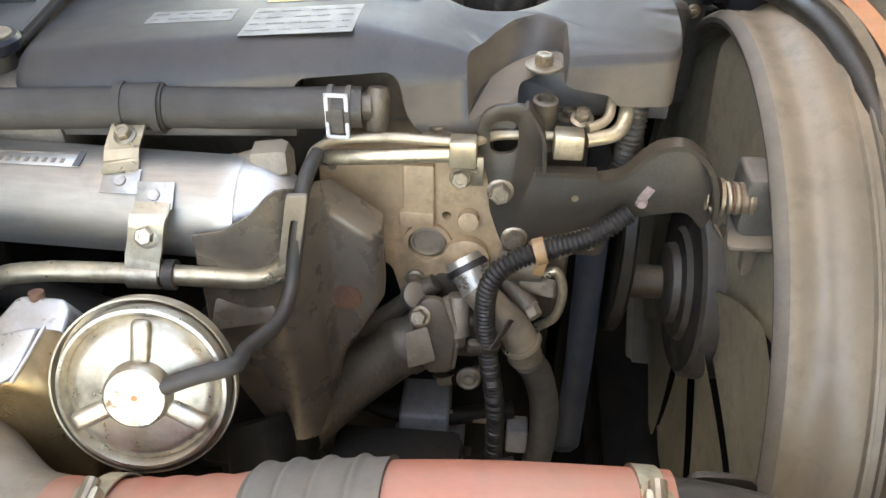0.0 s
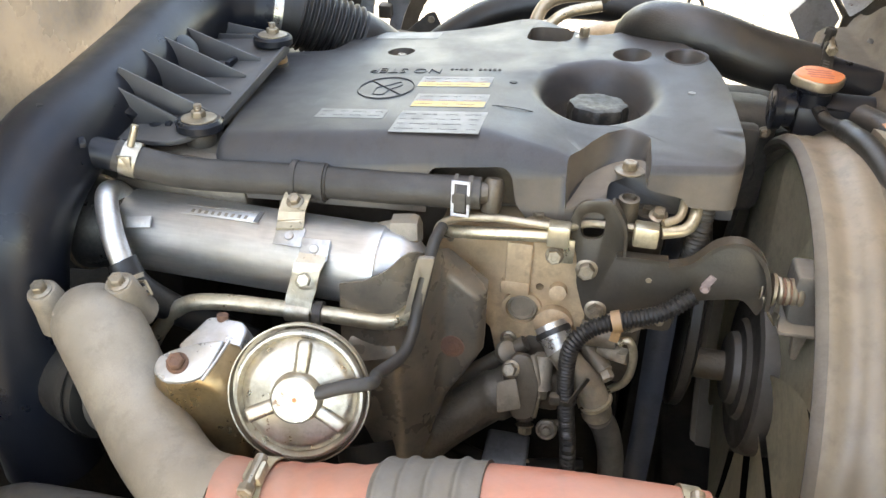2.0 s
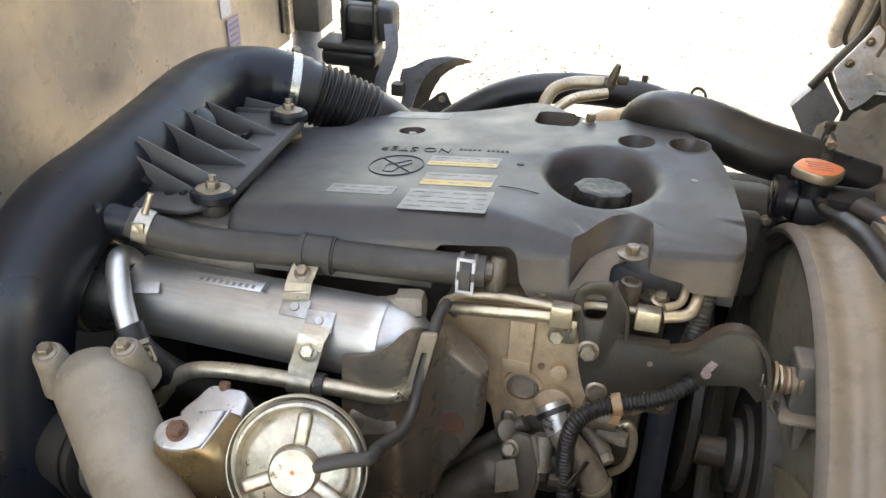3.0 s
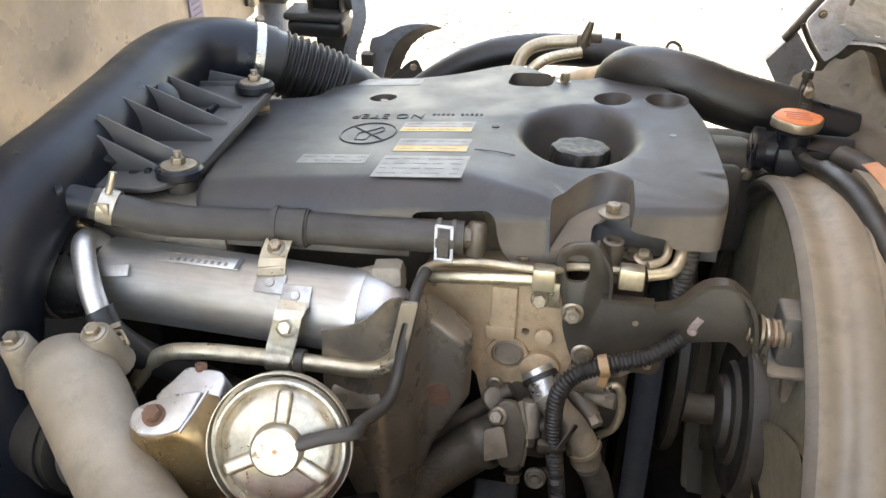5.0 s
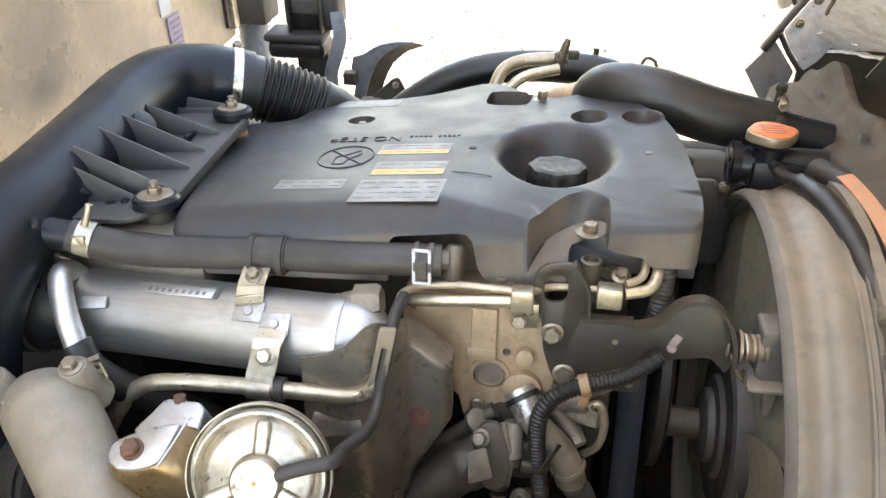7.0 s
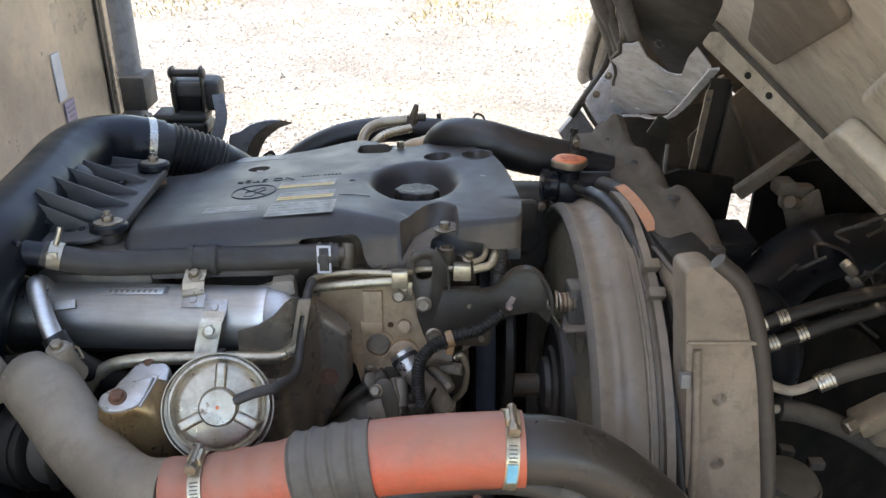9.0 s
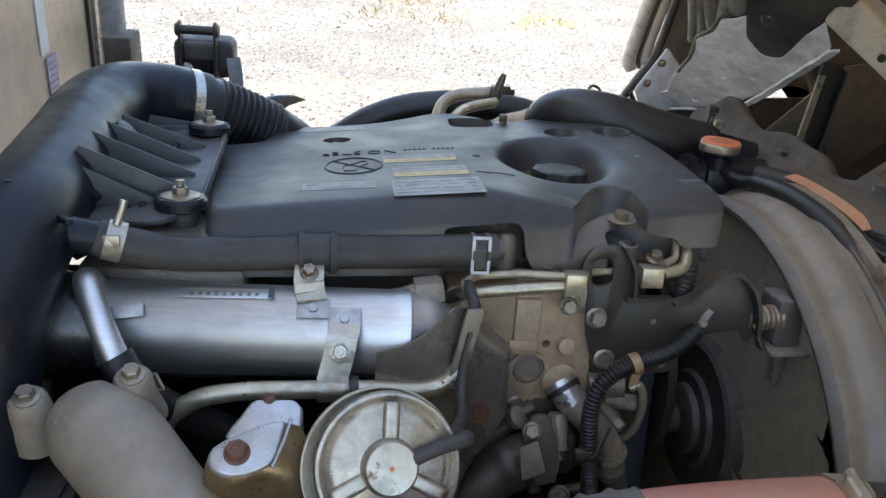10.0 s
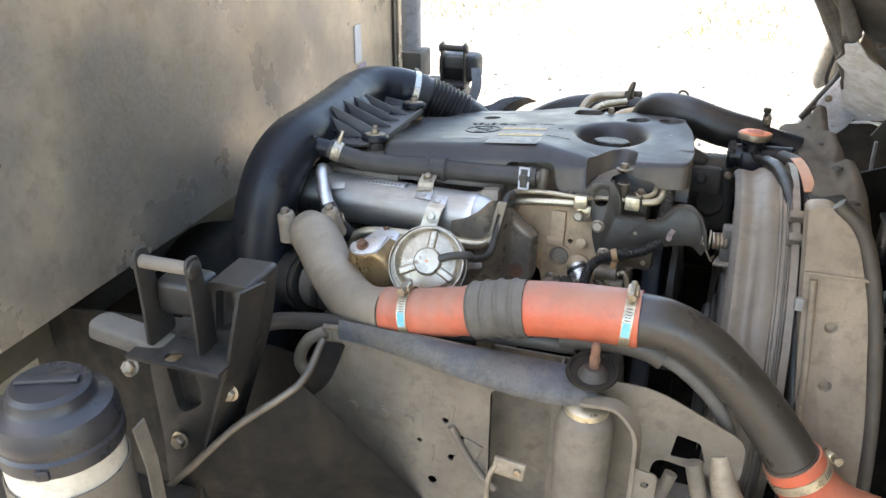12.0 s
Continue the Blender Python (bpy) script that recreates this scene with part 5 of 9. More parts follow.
def turbo_parts():
    t = Thing("heat_shield", "dusty bent sheet heat shield over the turbocharger", "heat shield")
    def along(table, x):
        for (xa, za), (xb, zb) in zip(table, table[1:]):
            if x <= xb:
                f = max(0.0, (x - xa) / (xb - xa))
                return za + (zb - za) * f
        return table[-1][1]
    upper = [(-0.050, 1.0975), (-0.025, 1.1065), (-0.007, 1.118), (0.008, 1.134), (0.016, 1.139), (0.026, 1.134), (0.038, 1.106), (0.0785, 1.074)]
    lower = [(-0.050, 0.975), (-0.022, 0.898), (0.0, 0.868), (0.020, 0.865), (0.031, 0.900), (0.044, 0.946), (0.062, 0.976), (0.0785, 1.008)]
    bm = bmesh.new()
    cols, rows = 34, 30
    grid = []
    for i in range(cols + 1):
        x = 0.01425 - 0.06425 * math.cos(math.pi * i / cols)
        zt, zb = along(upper, x), along(lower, x)
        line = []
        for j in range(rows + 1):
            z = (zt + zb) / 2 + (zt - zb) / 2 * math.cos(math.pi * j / rows)
            xc, r = -0.012 - 0.06 * max(0.0, 1.0 - z) * -1.0, 0.050 - 0.10 * max(0.0, 1.0 - z)
            if x < xc:
                drum = 0.592 - r + 0.004 * ((xc - x) / 0.038) ** 2
            else:
                drum = 0.592 - r * math.sqrt(max(0.0, 1 - ((x - xc) / r) ** 2))
            lobe_y = 0.588 + 0.05 * (x - 0.05)
            k = 0.010
            h = max(k - abs(drum - lobe_y), 0.0) / k
            y = min(drum, lobe_y) - h * h * k * 0.25
            roll = max(0.0, 1 - (0.0785 - x) / 0.008)
            if x > 0.034:
                roll = max(roll, 1 - (zt - z) / 0.008, 1 - (z - zb) / 0.010)
            y += 0.011 * max(0.0, roll) ** 2.2
            y += 0.0012 * noise.noise((x * 40, z * 40, 1.0))
            line.append(bm.verts.new((x, y, z)))
        grid.append(line)
    for a, b in zip(grid, grid[1:]):
        for j in range(rows):
            bm.faces.new((a[j], a[j + 1], b[j + 1], b[j]))
    bmesh.ops.recalc_face_normals(bm, faces=bm.faces)
    edge = [e for e in bm.edges if len(e.link_faces) == 1 and min(v.co.x for v in e.verts) > 0.030]
    ext = bmesh.ops.extrude_edge_only(bm, edges=edge)
    for v in ext["geom"]:
        if isinstance(v, bmesh.types.BMVert):
            v.co.y += 0.022
    bmesh.ops.solidify(bm, geom=bm.faces[:], thickness=0.0022)
    lobe = t.part("shield_sheet", bm, M["shield"], angle=70)
    t.part("rusty_bolt", merged(lathe([(0.0125, 0), (0.012, 0.001), (0.0095, 0.0012), (0.009, -0.002), (0, -0.002)], (0.051, 0.5835, 1.0145), (0, -1, 0.05), 24), hexagon((0.051, 0.5845, 1.0145), (0, -1, 0), 0.0062, 0.003)), M["rusty"], lobe, "rusted bolt head", angle=25)
    t.part("lower_fold", prism(soft_outline([(0.0, 0.0), (0.052, 0.006), (0.040, 0.030, 0.006), (0.0, 0.026)], 0.004), 0.003, (-0.044, 0.530, 1.018), (1, 0.1, 0.05), (0.1, 0.5, 0.8), 0.0008), M["shield"])
    t.done()
    t = Thing("turbo_outlet", "heat tinted steel outlet elbow with rusty clamp bolt", "exhaust elbow")
    o, n = V(-0.146, 0.4285, 1.0770), V(0, -0.5, 0.86).normalized()
    u, v = V(1, 0, 0), V(0, 0.86, 0.5).normalized()
    top = soft_outline([(-0.026, -0.013, 0.012), (-0.014, -0.021, 0.010), (0.004, -0.019, 0.010), (0.021, -0.010, 0.010), (0.027, 0.024, 0.005), (0.008, 0.019, 0.012), (-0.015, 0.008, 0.010), (-0.026, 0.000, 0.010)], 0.01, 6)

    def loft(levels):
        """Rings of the cap's outline: (growth, drop along the cap's normal, drop straight down, shift to the front)."""
        bm = bmesh.new()
        rings = []
        for g, a, d, sx in levels:
            rings.append([bm.verts.new(o + u * (p * g + sx + (0.020 * min(1, (g - 1) / 0.25) if p > 0.012 and g > 1 else 0)) + v * (q * (g if d < 0.01 else 0.9)) - n * a - V(0, 0, d)) for p, q in top])
        for ra, rb in zip(rings, rings[1:]):
            for k in range(len(top)):
                bm.faces.new((ra[k], ra[(k + 1) % len(top)], rb[(k + 1) % len(top)], rb[k]))
        bm.faces.new(rings[0])
        bm.faces.new(rings[-1])
        return bm
    body = t.part("body", loft([(0.92, 0.0005, 0, 0), (1.02, 0.003, 0, 0.0), (1.10, 0.007, 0.002, 0.0), (1.18, 0.008, 0.012, 0.0), (1.22, 0.008, 0.03, 0.001), (1.20, 0.008, 0.06, 0.002), (1.16, 0.008, 0.11, 0.004), (1.12, 0.008, 0.16, 0.006)]), M["outlet_gold"], angle=60)
    cap = t.part("cap_plate", loft([(0.90, -0.0022, 0, 0), (0.96, -0.0016, 0, 0), (0.995, 0.0002, 0, 0), (0.99, 0.003, 0, 0)]), M["bright_outlet"], angle=50)
    t.part("seam", tube([o + n * 0.001 + u * 0.019 + v * -0.014, o + n * 0.002 + u * 0.026 + v * 0.006, o + n * 0.001 + u * 0.030 + v * 0.024], 0.0014, 8), M["bright_outlet"], cap)
    fold = prism(soft_outline([(-0.028, -0.020, 0.01), (0.030, -0.022, 0.01), (0.031, 0.004, 0.004), (0.024, 0.012, 0.004), (-0.008, 0.013, 0.008), (-0.014, 0.001, 0.01)], 0.006), -0.045, (-0.139, 0.463, 1.0862), (1, 0.02, 0.02), (0.0, 0.86, 0.5), 0.004, segments=3)
    t.part("upper_fold", fold, M["bright_outlet"])
    t.part("fold_stud", lathe([(0.005, 0), (0.005, 0.009), (0, 0.009)], (-0.134, 0.474, 1.086), (0, 0.2, 1), 14), M["rusty"])
    add_bolt(t, (-0.152, 0.4245, 1.0772), n, 0.0075, 0.007, 0.0095, mat=M["rusty"], parent=cap, name="rusty_bolt", label="rusty clamp bolt")
    t.done()
    t = Thing("turbo_housing", "dark turbocharger compressor housing below the actuator", "turbocharger")
    # Turbocharger near-black: shade below the actuator is put into its colour.
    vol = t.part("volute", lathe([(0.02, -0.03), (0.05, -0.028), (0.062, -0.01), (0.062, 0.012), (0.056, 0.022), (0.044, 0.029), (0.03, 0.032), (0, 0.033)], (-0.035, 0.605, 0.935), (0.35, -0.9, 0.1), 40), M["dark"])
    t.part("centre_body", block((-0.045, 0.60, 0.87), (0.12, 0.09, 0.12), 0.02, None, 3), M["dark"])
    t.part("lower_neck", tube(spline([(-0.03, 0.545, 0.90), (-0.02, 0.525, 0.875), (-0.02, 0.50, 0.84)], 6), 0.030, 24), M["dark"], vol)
    for k in range(4):
        a = 0.5 + k * math.pi / 2
        add_bolt(t, V(-0.026, 0.582, 0.938) + V(0.045 * math.cos(a), 0.017 * math.cos(a), 0.045 * math.sin(a)), (0.35, -0.9, 0.1), 0.005, 0.005, parent=vol, mat=M["chassis"])
    t.done()


turbo_parts()


# ---- charge pipe with its red hoses ----
def charge_pipe():
    t = Thing("charge_air_pipe", "sand cast aluminium charge air pipe elbow", "pipe")
    path = spline([(-0.275, 0.489, 1.086), (-0.264, 0.476, 1.074), (-0.238, 0.456, 1.054), (-0.200, 0.425, 1.024), (-0.158, 0.390, 1.006), (-0.118, 0.364, 1.003), (-0.078, 0.352, 1.010)], 8)
    pipe = t.part("pipe", tube(path, lambda s, d: 0.020 + 0.0185 * math.sin(min(1.0, s / 0.12) * 1.571) - 0.0040 * max(0, s - 0.2) / 0.8, 40), M["cast_pipe"], angle=60)
    t.part("flange", prism(soft_outline([(-0.058, -0.030, 0.016), (0.020, -0.050, 0.02), (0.050, -0.010, 0.018), (0.030, 0.040, 0.02), (-0.030, 0.036, 0.02)], 0.018), 0.018, (-0.276, 0.505, 1.038), (0.9, 0.1, 0.20), (0.10, 0.75, -0.6), 0.005), M["cast_pipe"])
    for at in ((-0.308, 0.472, 1.094), (-0.236, 0.484, 1.106)):
        lug = t.part("bolt_lug", lathe([(0.021, -0.046), (0.0165, -0.026), (0.0140, -0.003), (0.0120, 0), (0, 0)], at, (0, -0.35, 0.93), 20), M["cast_pipe"], pipe)
        add_bolt(t, at, (0, -0.35, 0.93), 0.0070, 0.007, 0.0098, parent=lug)
    t.part("parting_bead", tube([p + V(-0.018, -0.026, 0.014) for p in path[8:24]], 0.0016, 6), M["cast_pipe"], pipe)
    t.done()
    axis = [(-0.088, 0.352, 1.010), (-0.03, 0.350, 1.018), (0.04, 0.347, 1.035), (0.11, 0.345, 1.052), (0.18, 0.344, 1.061), (0.262, 0.342, 1.066), (0.276, 0.342, 1.066)]
    line = spline(axis, 20)

    def piece(x0, x1):
        return [p for p in line if x0 <= p.x <= x1]
    t = Thing("charge_hose", "dusty red silicone charge hose with ribbed grey sleeve", "hose")
    a = t.part("red_hose", tube(piece(-0.085, 0.070), lambda s, d: 0.0345 + 0.0006 * math.sin(40 * s), 40, wall=0.004), M["silicone"])
    b = t.part("red_hose", tube(piece(0.112, 0.270), lambda s, d: 0.0372, 40, wall=0.004), M["silicone"])

    def wave(s, d):
        k = (d + 0.004) % 0.0190 - 0.0095
        return 0.0388 - 0.0016 * max(0.0, 0.12 - s) / 0.12 + 0.0024 * math.exp(-(k / 0.0030) ** 2)
    sleeve = [p for p in line if 0.046 <= p.x <= 0.126]
    t.part("ribbed_sleeve", tube(spline(sleeve, 8), wave, 44, wall=0.003), M["band_grey"], None, "grey ribbed rubber sleeve", angle=70)
    t.done()
    d = (line[-1] - line[-5]).normalized()
    worm_clamp("hose_clamp", "worm drive clamp with blue mark on the red hose", (0.254, 0.3425, 1.0655), d, 0.0378, 0.013, (0, -0.25, 1), blue=True)
    d = (line[20] - line[5]).normalized()
    worm_clamp("hose_clamp", "worm drive clamp with blue mark on the red hose", (-0.045, 0.351, 1.0165), d, 0.0352, 0.013, (0, -0.15, 1), blue=True)
    low = spline([(0.264, 0.342, 1.066), (0.304, 0.340, 1.064), (0.348, 0.343, 1.044), (0.402, 0.350, 0.997), (0.455, 0.358, 0.935), (0.490, 0.362, 0.885)], 10)
    t = Thing("lower_charge_hose", "black moulded rubber charge hose bending down", "hose")
    lower = t.part("hose", tube(low, lambda s, d: 0.0345 - 0.0025 * math.sin(math.pi * s), 40), M["hose_black"])
    t.part("end_bead", ring_band(low[-4], low[-3] - low[-5], 0.0338, 0.008, 0.0018, 36), M["rubber"], lower)
    t.part("moulded_mark", block((0.300, 0.3395, 1.0985), (0.016, 0.0012, 0.0010), 0, basis((1, 0, -0.1), (0, -0.1, 1))), M["paper"], lower, "thin pale moulded mark")
    t.done()
    end = spline([(0.480, 0.361, 0.900), (0.505, 0.364, 0.865), (0.545, 0.366, 0.835), (0.60, 0.37, 0.82)], 8)
    one("charge_hose_end", "red silicone hose end on the intercooler pipe", "hose", tube(end, 0.0385, 40, wall=0.003), M["silicone"])
    worm_clamp("hose_clamp", "worm drive clamp on the lower red hose", end[4], end[5] - end[3], 0.0392, 0.013, (0.6, 0.3, 0.7))


charge_pipe()


# ---- cooling pack ----
SC, SN, SD, SY = V(0.430, 0.87, 0.93), V(0.976, 0, 0.217), V(0.217, 0, -0.976), V(0, 1, 0)


FC = V(0.376, 0.80, 0.85)      # middle of the shroud's mouth


def fan_shroud():
    t = Thing("fan_shroud", "dusty dark plastic fan shroud ring in front of the radiator", "fan shroud")
    N = 112

    def sweep(steps):
        """A ring swept along x: (x, growth of its radius)."""
        bm = bmesh.new()
        rings = []
        for x, grow in steps:
            ring = []
            for k in range(N):
                a = 2 * math.pi * k / N
                c, s = math.cos(a), math.sin(a)
                ry = (0.285 if c > 0 else 0.328) + grow
                rz = 0.313 + grow
                ring.append(bm.verts.new((FC.x + x, FC.y + ry * c, FC.z + rz * s)))
            rings.append(ring)
        for a, b in zip(rings, rings[1:]):
            for k in range(N):
                bm.faces.new((a[k], a[(k + 1) % N], b[(k + 1) % N], b[k]))
        bmesh.ops.recalc_face_normals(bm, faces=bm.faces)
        bmesh.ops.solidify(bm, geom=bm.faces[:], thickness=0.003)
        return bm
    body = t.part("ring", sweep([(0.0085, 0.0095), (0.013, 0.0105), (0.019, 0.0095), (0.026, 0.0085), (0.033, 0.0095), (0.038, 0.0135), (0.043, 0.0170), (0.050, 0.0190), (0.058, 0.0195), (0.064, 0.0188), (0.0655, 0.0222), (0.0680, 0.0226), (0.0695, 0.0200), (0.084, 0.0220)]), M["shroud"], angle=50)
    t.part("rim", sweep([(0.008, -0.005), (0.001, -0.002), (0.0, 0.003), (0.003, 0.0075), (0.009, 0.0105)]), M["band_grey"], body, "worn dark rolled rim")
    t.part("ridge", sweep([(0.0745, 0.0200), (0.0755, 0.0238), (0.0775, 0.0240), (0.079, 0.0212)]), M["band_grey"], body)
    t.part("back_flange", sweep([(0.080, 0.018), (0.082, 0.030), (0.092, 0.032), (0.094, 0.024)]), M["shroud"], body)
    t.part("lining", sweep([(0.008, -0.0045), (0.05, -0.006), (0.10, -0.002)]), M["shroud_inner"], body)
    # stay lug with its tapered web
    lug = [(-0.004, 0.018), (0.022, 0.018), (0.026, -0.034), (0.002, -0.036), (-0.005, -0.030)]
    t.part("stay_lug", prism(soft_outline(lug, 0.005), 0.040, (0.368, 0.672, 1.098), (1, 0, 0), (0, 0, 1), 0.003, segments=2), M["band_grey"], body)
    for web in ([(0.014, -0.085), (0.020, -0.085), (0.027, -0.034), (0.001, -0.034), (0.010, -0.052)],):
        t.part("lug_web", prism(soft_outline(web, 0.003), 0.012, (0.368, 0.658, 1.098), (1, 0, 0), (0, 0, 1), 0.002, segments=2), M["shroud"], body)
    t.part("lug_ledge", prism(soft_outline([(-0.014, 0.0), (0.040, 0.0), (0.040, 0.050), (-0.004, 0.050)], 0.006), 0.004, (0.368, 0.616, 1.060), (1, 0, 0), (0, 1, 0.0), 0.001), M["shroud"], body)
    for y, z in ((0.62, 1.153), (0.585, 1.128)):
        t.part("clip_lug", block((0.462, y, z), (0.022, 0.020, 0.014), 0.003, Matrix.Rotation(-0.8, 3, "X")), M["shroud"], body)
    t.done()


fan_shroud()


def cooling_fan():
    t = Thing("cooling_fan", "pale dusty plastic engine cooling fan on a brown shaft", "fan")
    c = V(0.402, 0.800, 0.880)
    ax = V(1, 0, 0)
    hub = t.part("hub", lathe([(0.03, -0.034), (0.060, -0.030), (0.064, -0.024), (0.092, -0.021), (0.098, -0.024), (0.103, -0.020), (0.105, -0.008), (0.102, 0.02), (0.02, 0.022)], c, ax, 64), M["hub_grey"])
    t.part("shaft", lathe([(0.019, -0.135), (0.019, -0.045), (0.024, -0.042), (0.026, -0.026)], c, ax, 28), M["cast_dark"], hub, "brown fan shaft")
    t.part("flange", lathe([(0.014, -0.046), (0.040, -0.043), (0.044, -0.040), (0.046, -0.032), (0.030, -0.024)], c, ax, 36), M["hub_grey"], hub)
    for k in range(9):
        a0 = 2 * math.pi * k / 9 + 0.12
        bm = bmesh.new()
        rows = []
        for i in range(7):
            r = 0.090 + i * 0.0312
            row = []
            for j in range(7):
                w = (j / 6 - 0.5)
                a = a0 + w * 0.76 + 0.10 * (i / 6) ** 2
                s = 0.93 if abs(w) > 0.49 and i == 6 else 1.0
                row.append(bm.verts.new(c + V(-0.004 + 0.010 * w - 0.004 * (w * w) * 4, r * s * math.cos(a), r * s * math.sin(a))))
            rows.append(row)
        for p, q in zip(rows, rows[1:]):
            for j in range(6):
                bm.faces.new((p[j], p[j + 1], q[j + 1], q[j]))
        bmesh.ops.solidify(bm, geom=bm.faces[:], thickness=0.004)
        t.part("blade", bm, M["fan"], hub, angle=60)
    t.done()


cooling_fan()


def radiator():
    t = Thing("radiator", "dusty radiator with side columns and black top tank", "radiator")
    turn = basis(SN, -SD)
    core = t.part("core", block(SC + SN * 0.125 + SD * 0.19, (0.05, 0.72, 0.84), 0.004, turn), M["dark"])
    for k in range(44):
        t.part("fin", block(SC + SN * 0.097 + SD * (-0.215 + 0.018 * k), (0.005, 0.70, 0.004), 0, turn), M["cast_dark"], core)
    t.part("top_tank", tube([SC + SN * 0.125 + SD * -0.190 + SY * y for y in (-0.35, -0.30, 0.30, 0.35)], lambda s, d: 0.034 if 0.03 < s < 0.97 else 0.026, 24), M["column"])
    # near side column: pressed sheet with two dimples
    out = soft_outline([(0.455, 1.205, 0.01), (0.486, 1.210, 0.012), (0.521, 1.174, 0.02), (0.552, 1.078, 0.04), (0.583, 0.895, 0.04), (0.60, 0.62), (0.500, 0.62), (0.489, 0.898, 0.03), (0.466, 1.108, 0.03)], 0.008)
    u, v = V(1, 0, 0), V(0, 0, 1)
    o = V(0.510, 0.470, 0.985)
    dimples = [lathe([(0.0065, -0.01), (0.010, 0.01)], V(x, 0.470, z), (0, -1, 0), 20) for x, z in ((0.512, 1.045), (0.520, 0.958))]
    me = carve(prism(out, 0.05, (0, 0.52, 0), u, v), dimples, 0.005, 3)
    col = t.part("side_column", me, M["column"])
    t.part("fold", block((0.506, 0.469, 1.118), (0.080, 0.006, 0.005), 0.002), M["column"], col)
    t.part("inner_fold", tube([(0.478, 0.468, 1.11), (0.492, 0.468, 0.97), (0.503, 0.468, 0.70)], 0.005, 10), M["column"], col)
    t.part("edge_seal", tube(spline([(0.490, 0.474, 1.214), (0.527, 0.474, 1.176), (0.559, 0.474, 1.080), (0.590, 0.474, 0.895), (0.607, 0.474, 0.64)], 8), 0.010, 12), M["rubber"], col, "black rubber edge seal")
    t.part("clip", block((0.466, 0.462, 1.075), (0.012, 0.010, 0.018), 0.002), M["paper"], col)
    t.done()
    # soft air guide that lies on the top tank
    t = Thing("air_guide", "dusty folded rubber air guide over the radiator top", "air guide")
    bm = bmesh.new()
    rows = []
    for i in range(60):
        f = i / 59
        y = 0.540 + 0.72 * f
        wob = 0.004 * noise.noise((f * 9, 3.0, 0)) + 0.002 * math.sin(f * 23)
        top = 1.186 + 0.018 * min(1, f * 3) - 0.055 * max(0, 1 - f * 6) + wob
        hump = 0.034 * math.exp(-((f - 0.84) / 0.075) ** 2) + 0.010 * math.exp(-((f - 0.60) / 0.05) ** 2)
        pocket = 0.022 * math.exp(-((f - 0.40) / 0.06) ** 4)
        ridge = 0.016 * min(1, f * 5) + hump - pocket
        x = 0.518 - 0.012 * f + 0.003 * noise.noise((f * 6, 7.0, 0))
        rows.append([bm.verts.new(p) for p in ((x - 0.036, y, top - 0.040), (x - 0.032, y, top - 0.016), (x - 0.022, y, top - 0.008), (x - 0.004, y, top - 0.006), (x + 0.008, y, top - 0.004 - 0.3 * pocket), (x + 0.014, y, top + 0.5 * ridge), (x + 0.022, y, top + ridge), (x + 0.034, y, top + ridge - 0.003),
                                               (x + 0.042, y, top + 0.4 * ridge - 0.012), (x + 0.046, y, top - 0.07), (x + 0.047, y, top - 0.14))])
    for a, b in zip(rows, rows[1:]):
        for j in range(10):
            bm.faces.new((a[j], a[j + 1], b[j + 1], b[j]))
    bmesh.ops.solidify(bm, geom=bm.faces[:], thickness=0.004)
    gd = t.part("guide", bm, M["seal"], angle=70)
    t.part("edge_bead", tube(spline([(0.488, 0.50, 1.155), (0.484, 0.70, 1.170), (0.480, 0.90, 1.174), (0.477, 1.10, 1.182), (0.474, 1.24, 1.172)], 10), 0.006, 10), M["rubber"], gd)
    for y in (0.56, 0.74, 0.95, 1.14):
        t.part("push_clip", lathe([(0.010, 0), (0.008, 0.004), (0, 0.005)], (0.522, y, 1.208 - 0.012 * (y < 0.6)), (0, 0, 1), 16), M["rubber"], gd)
    t.done()


radiator()


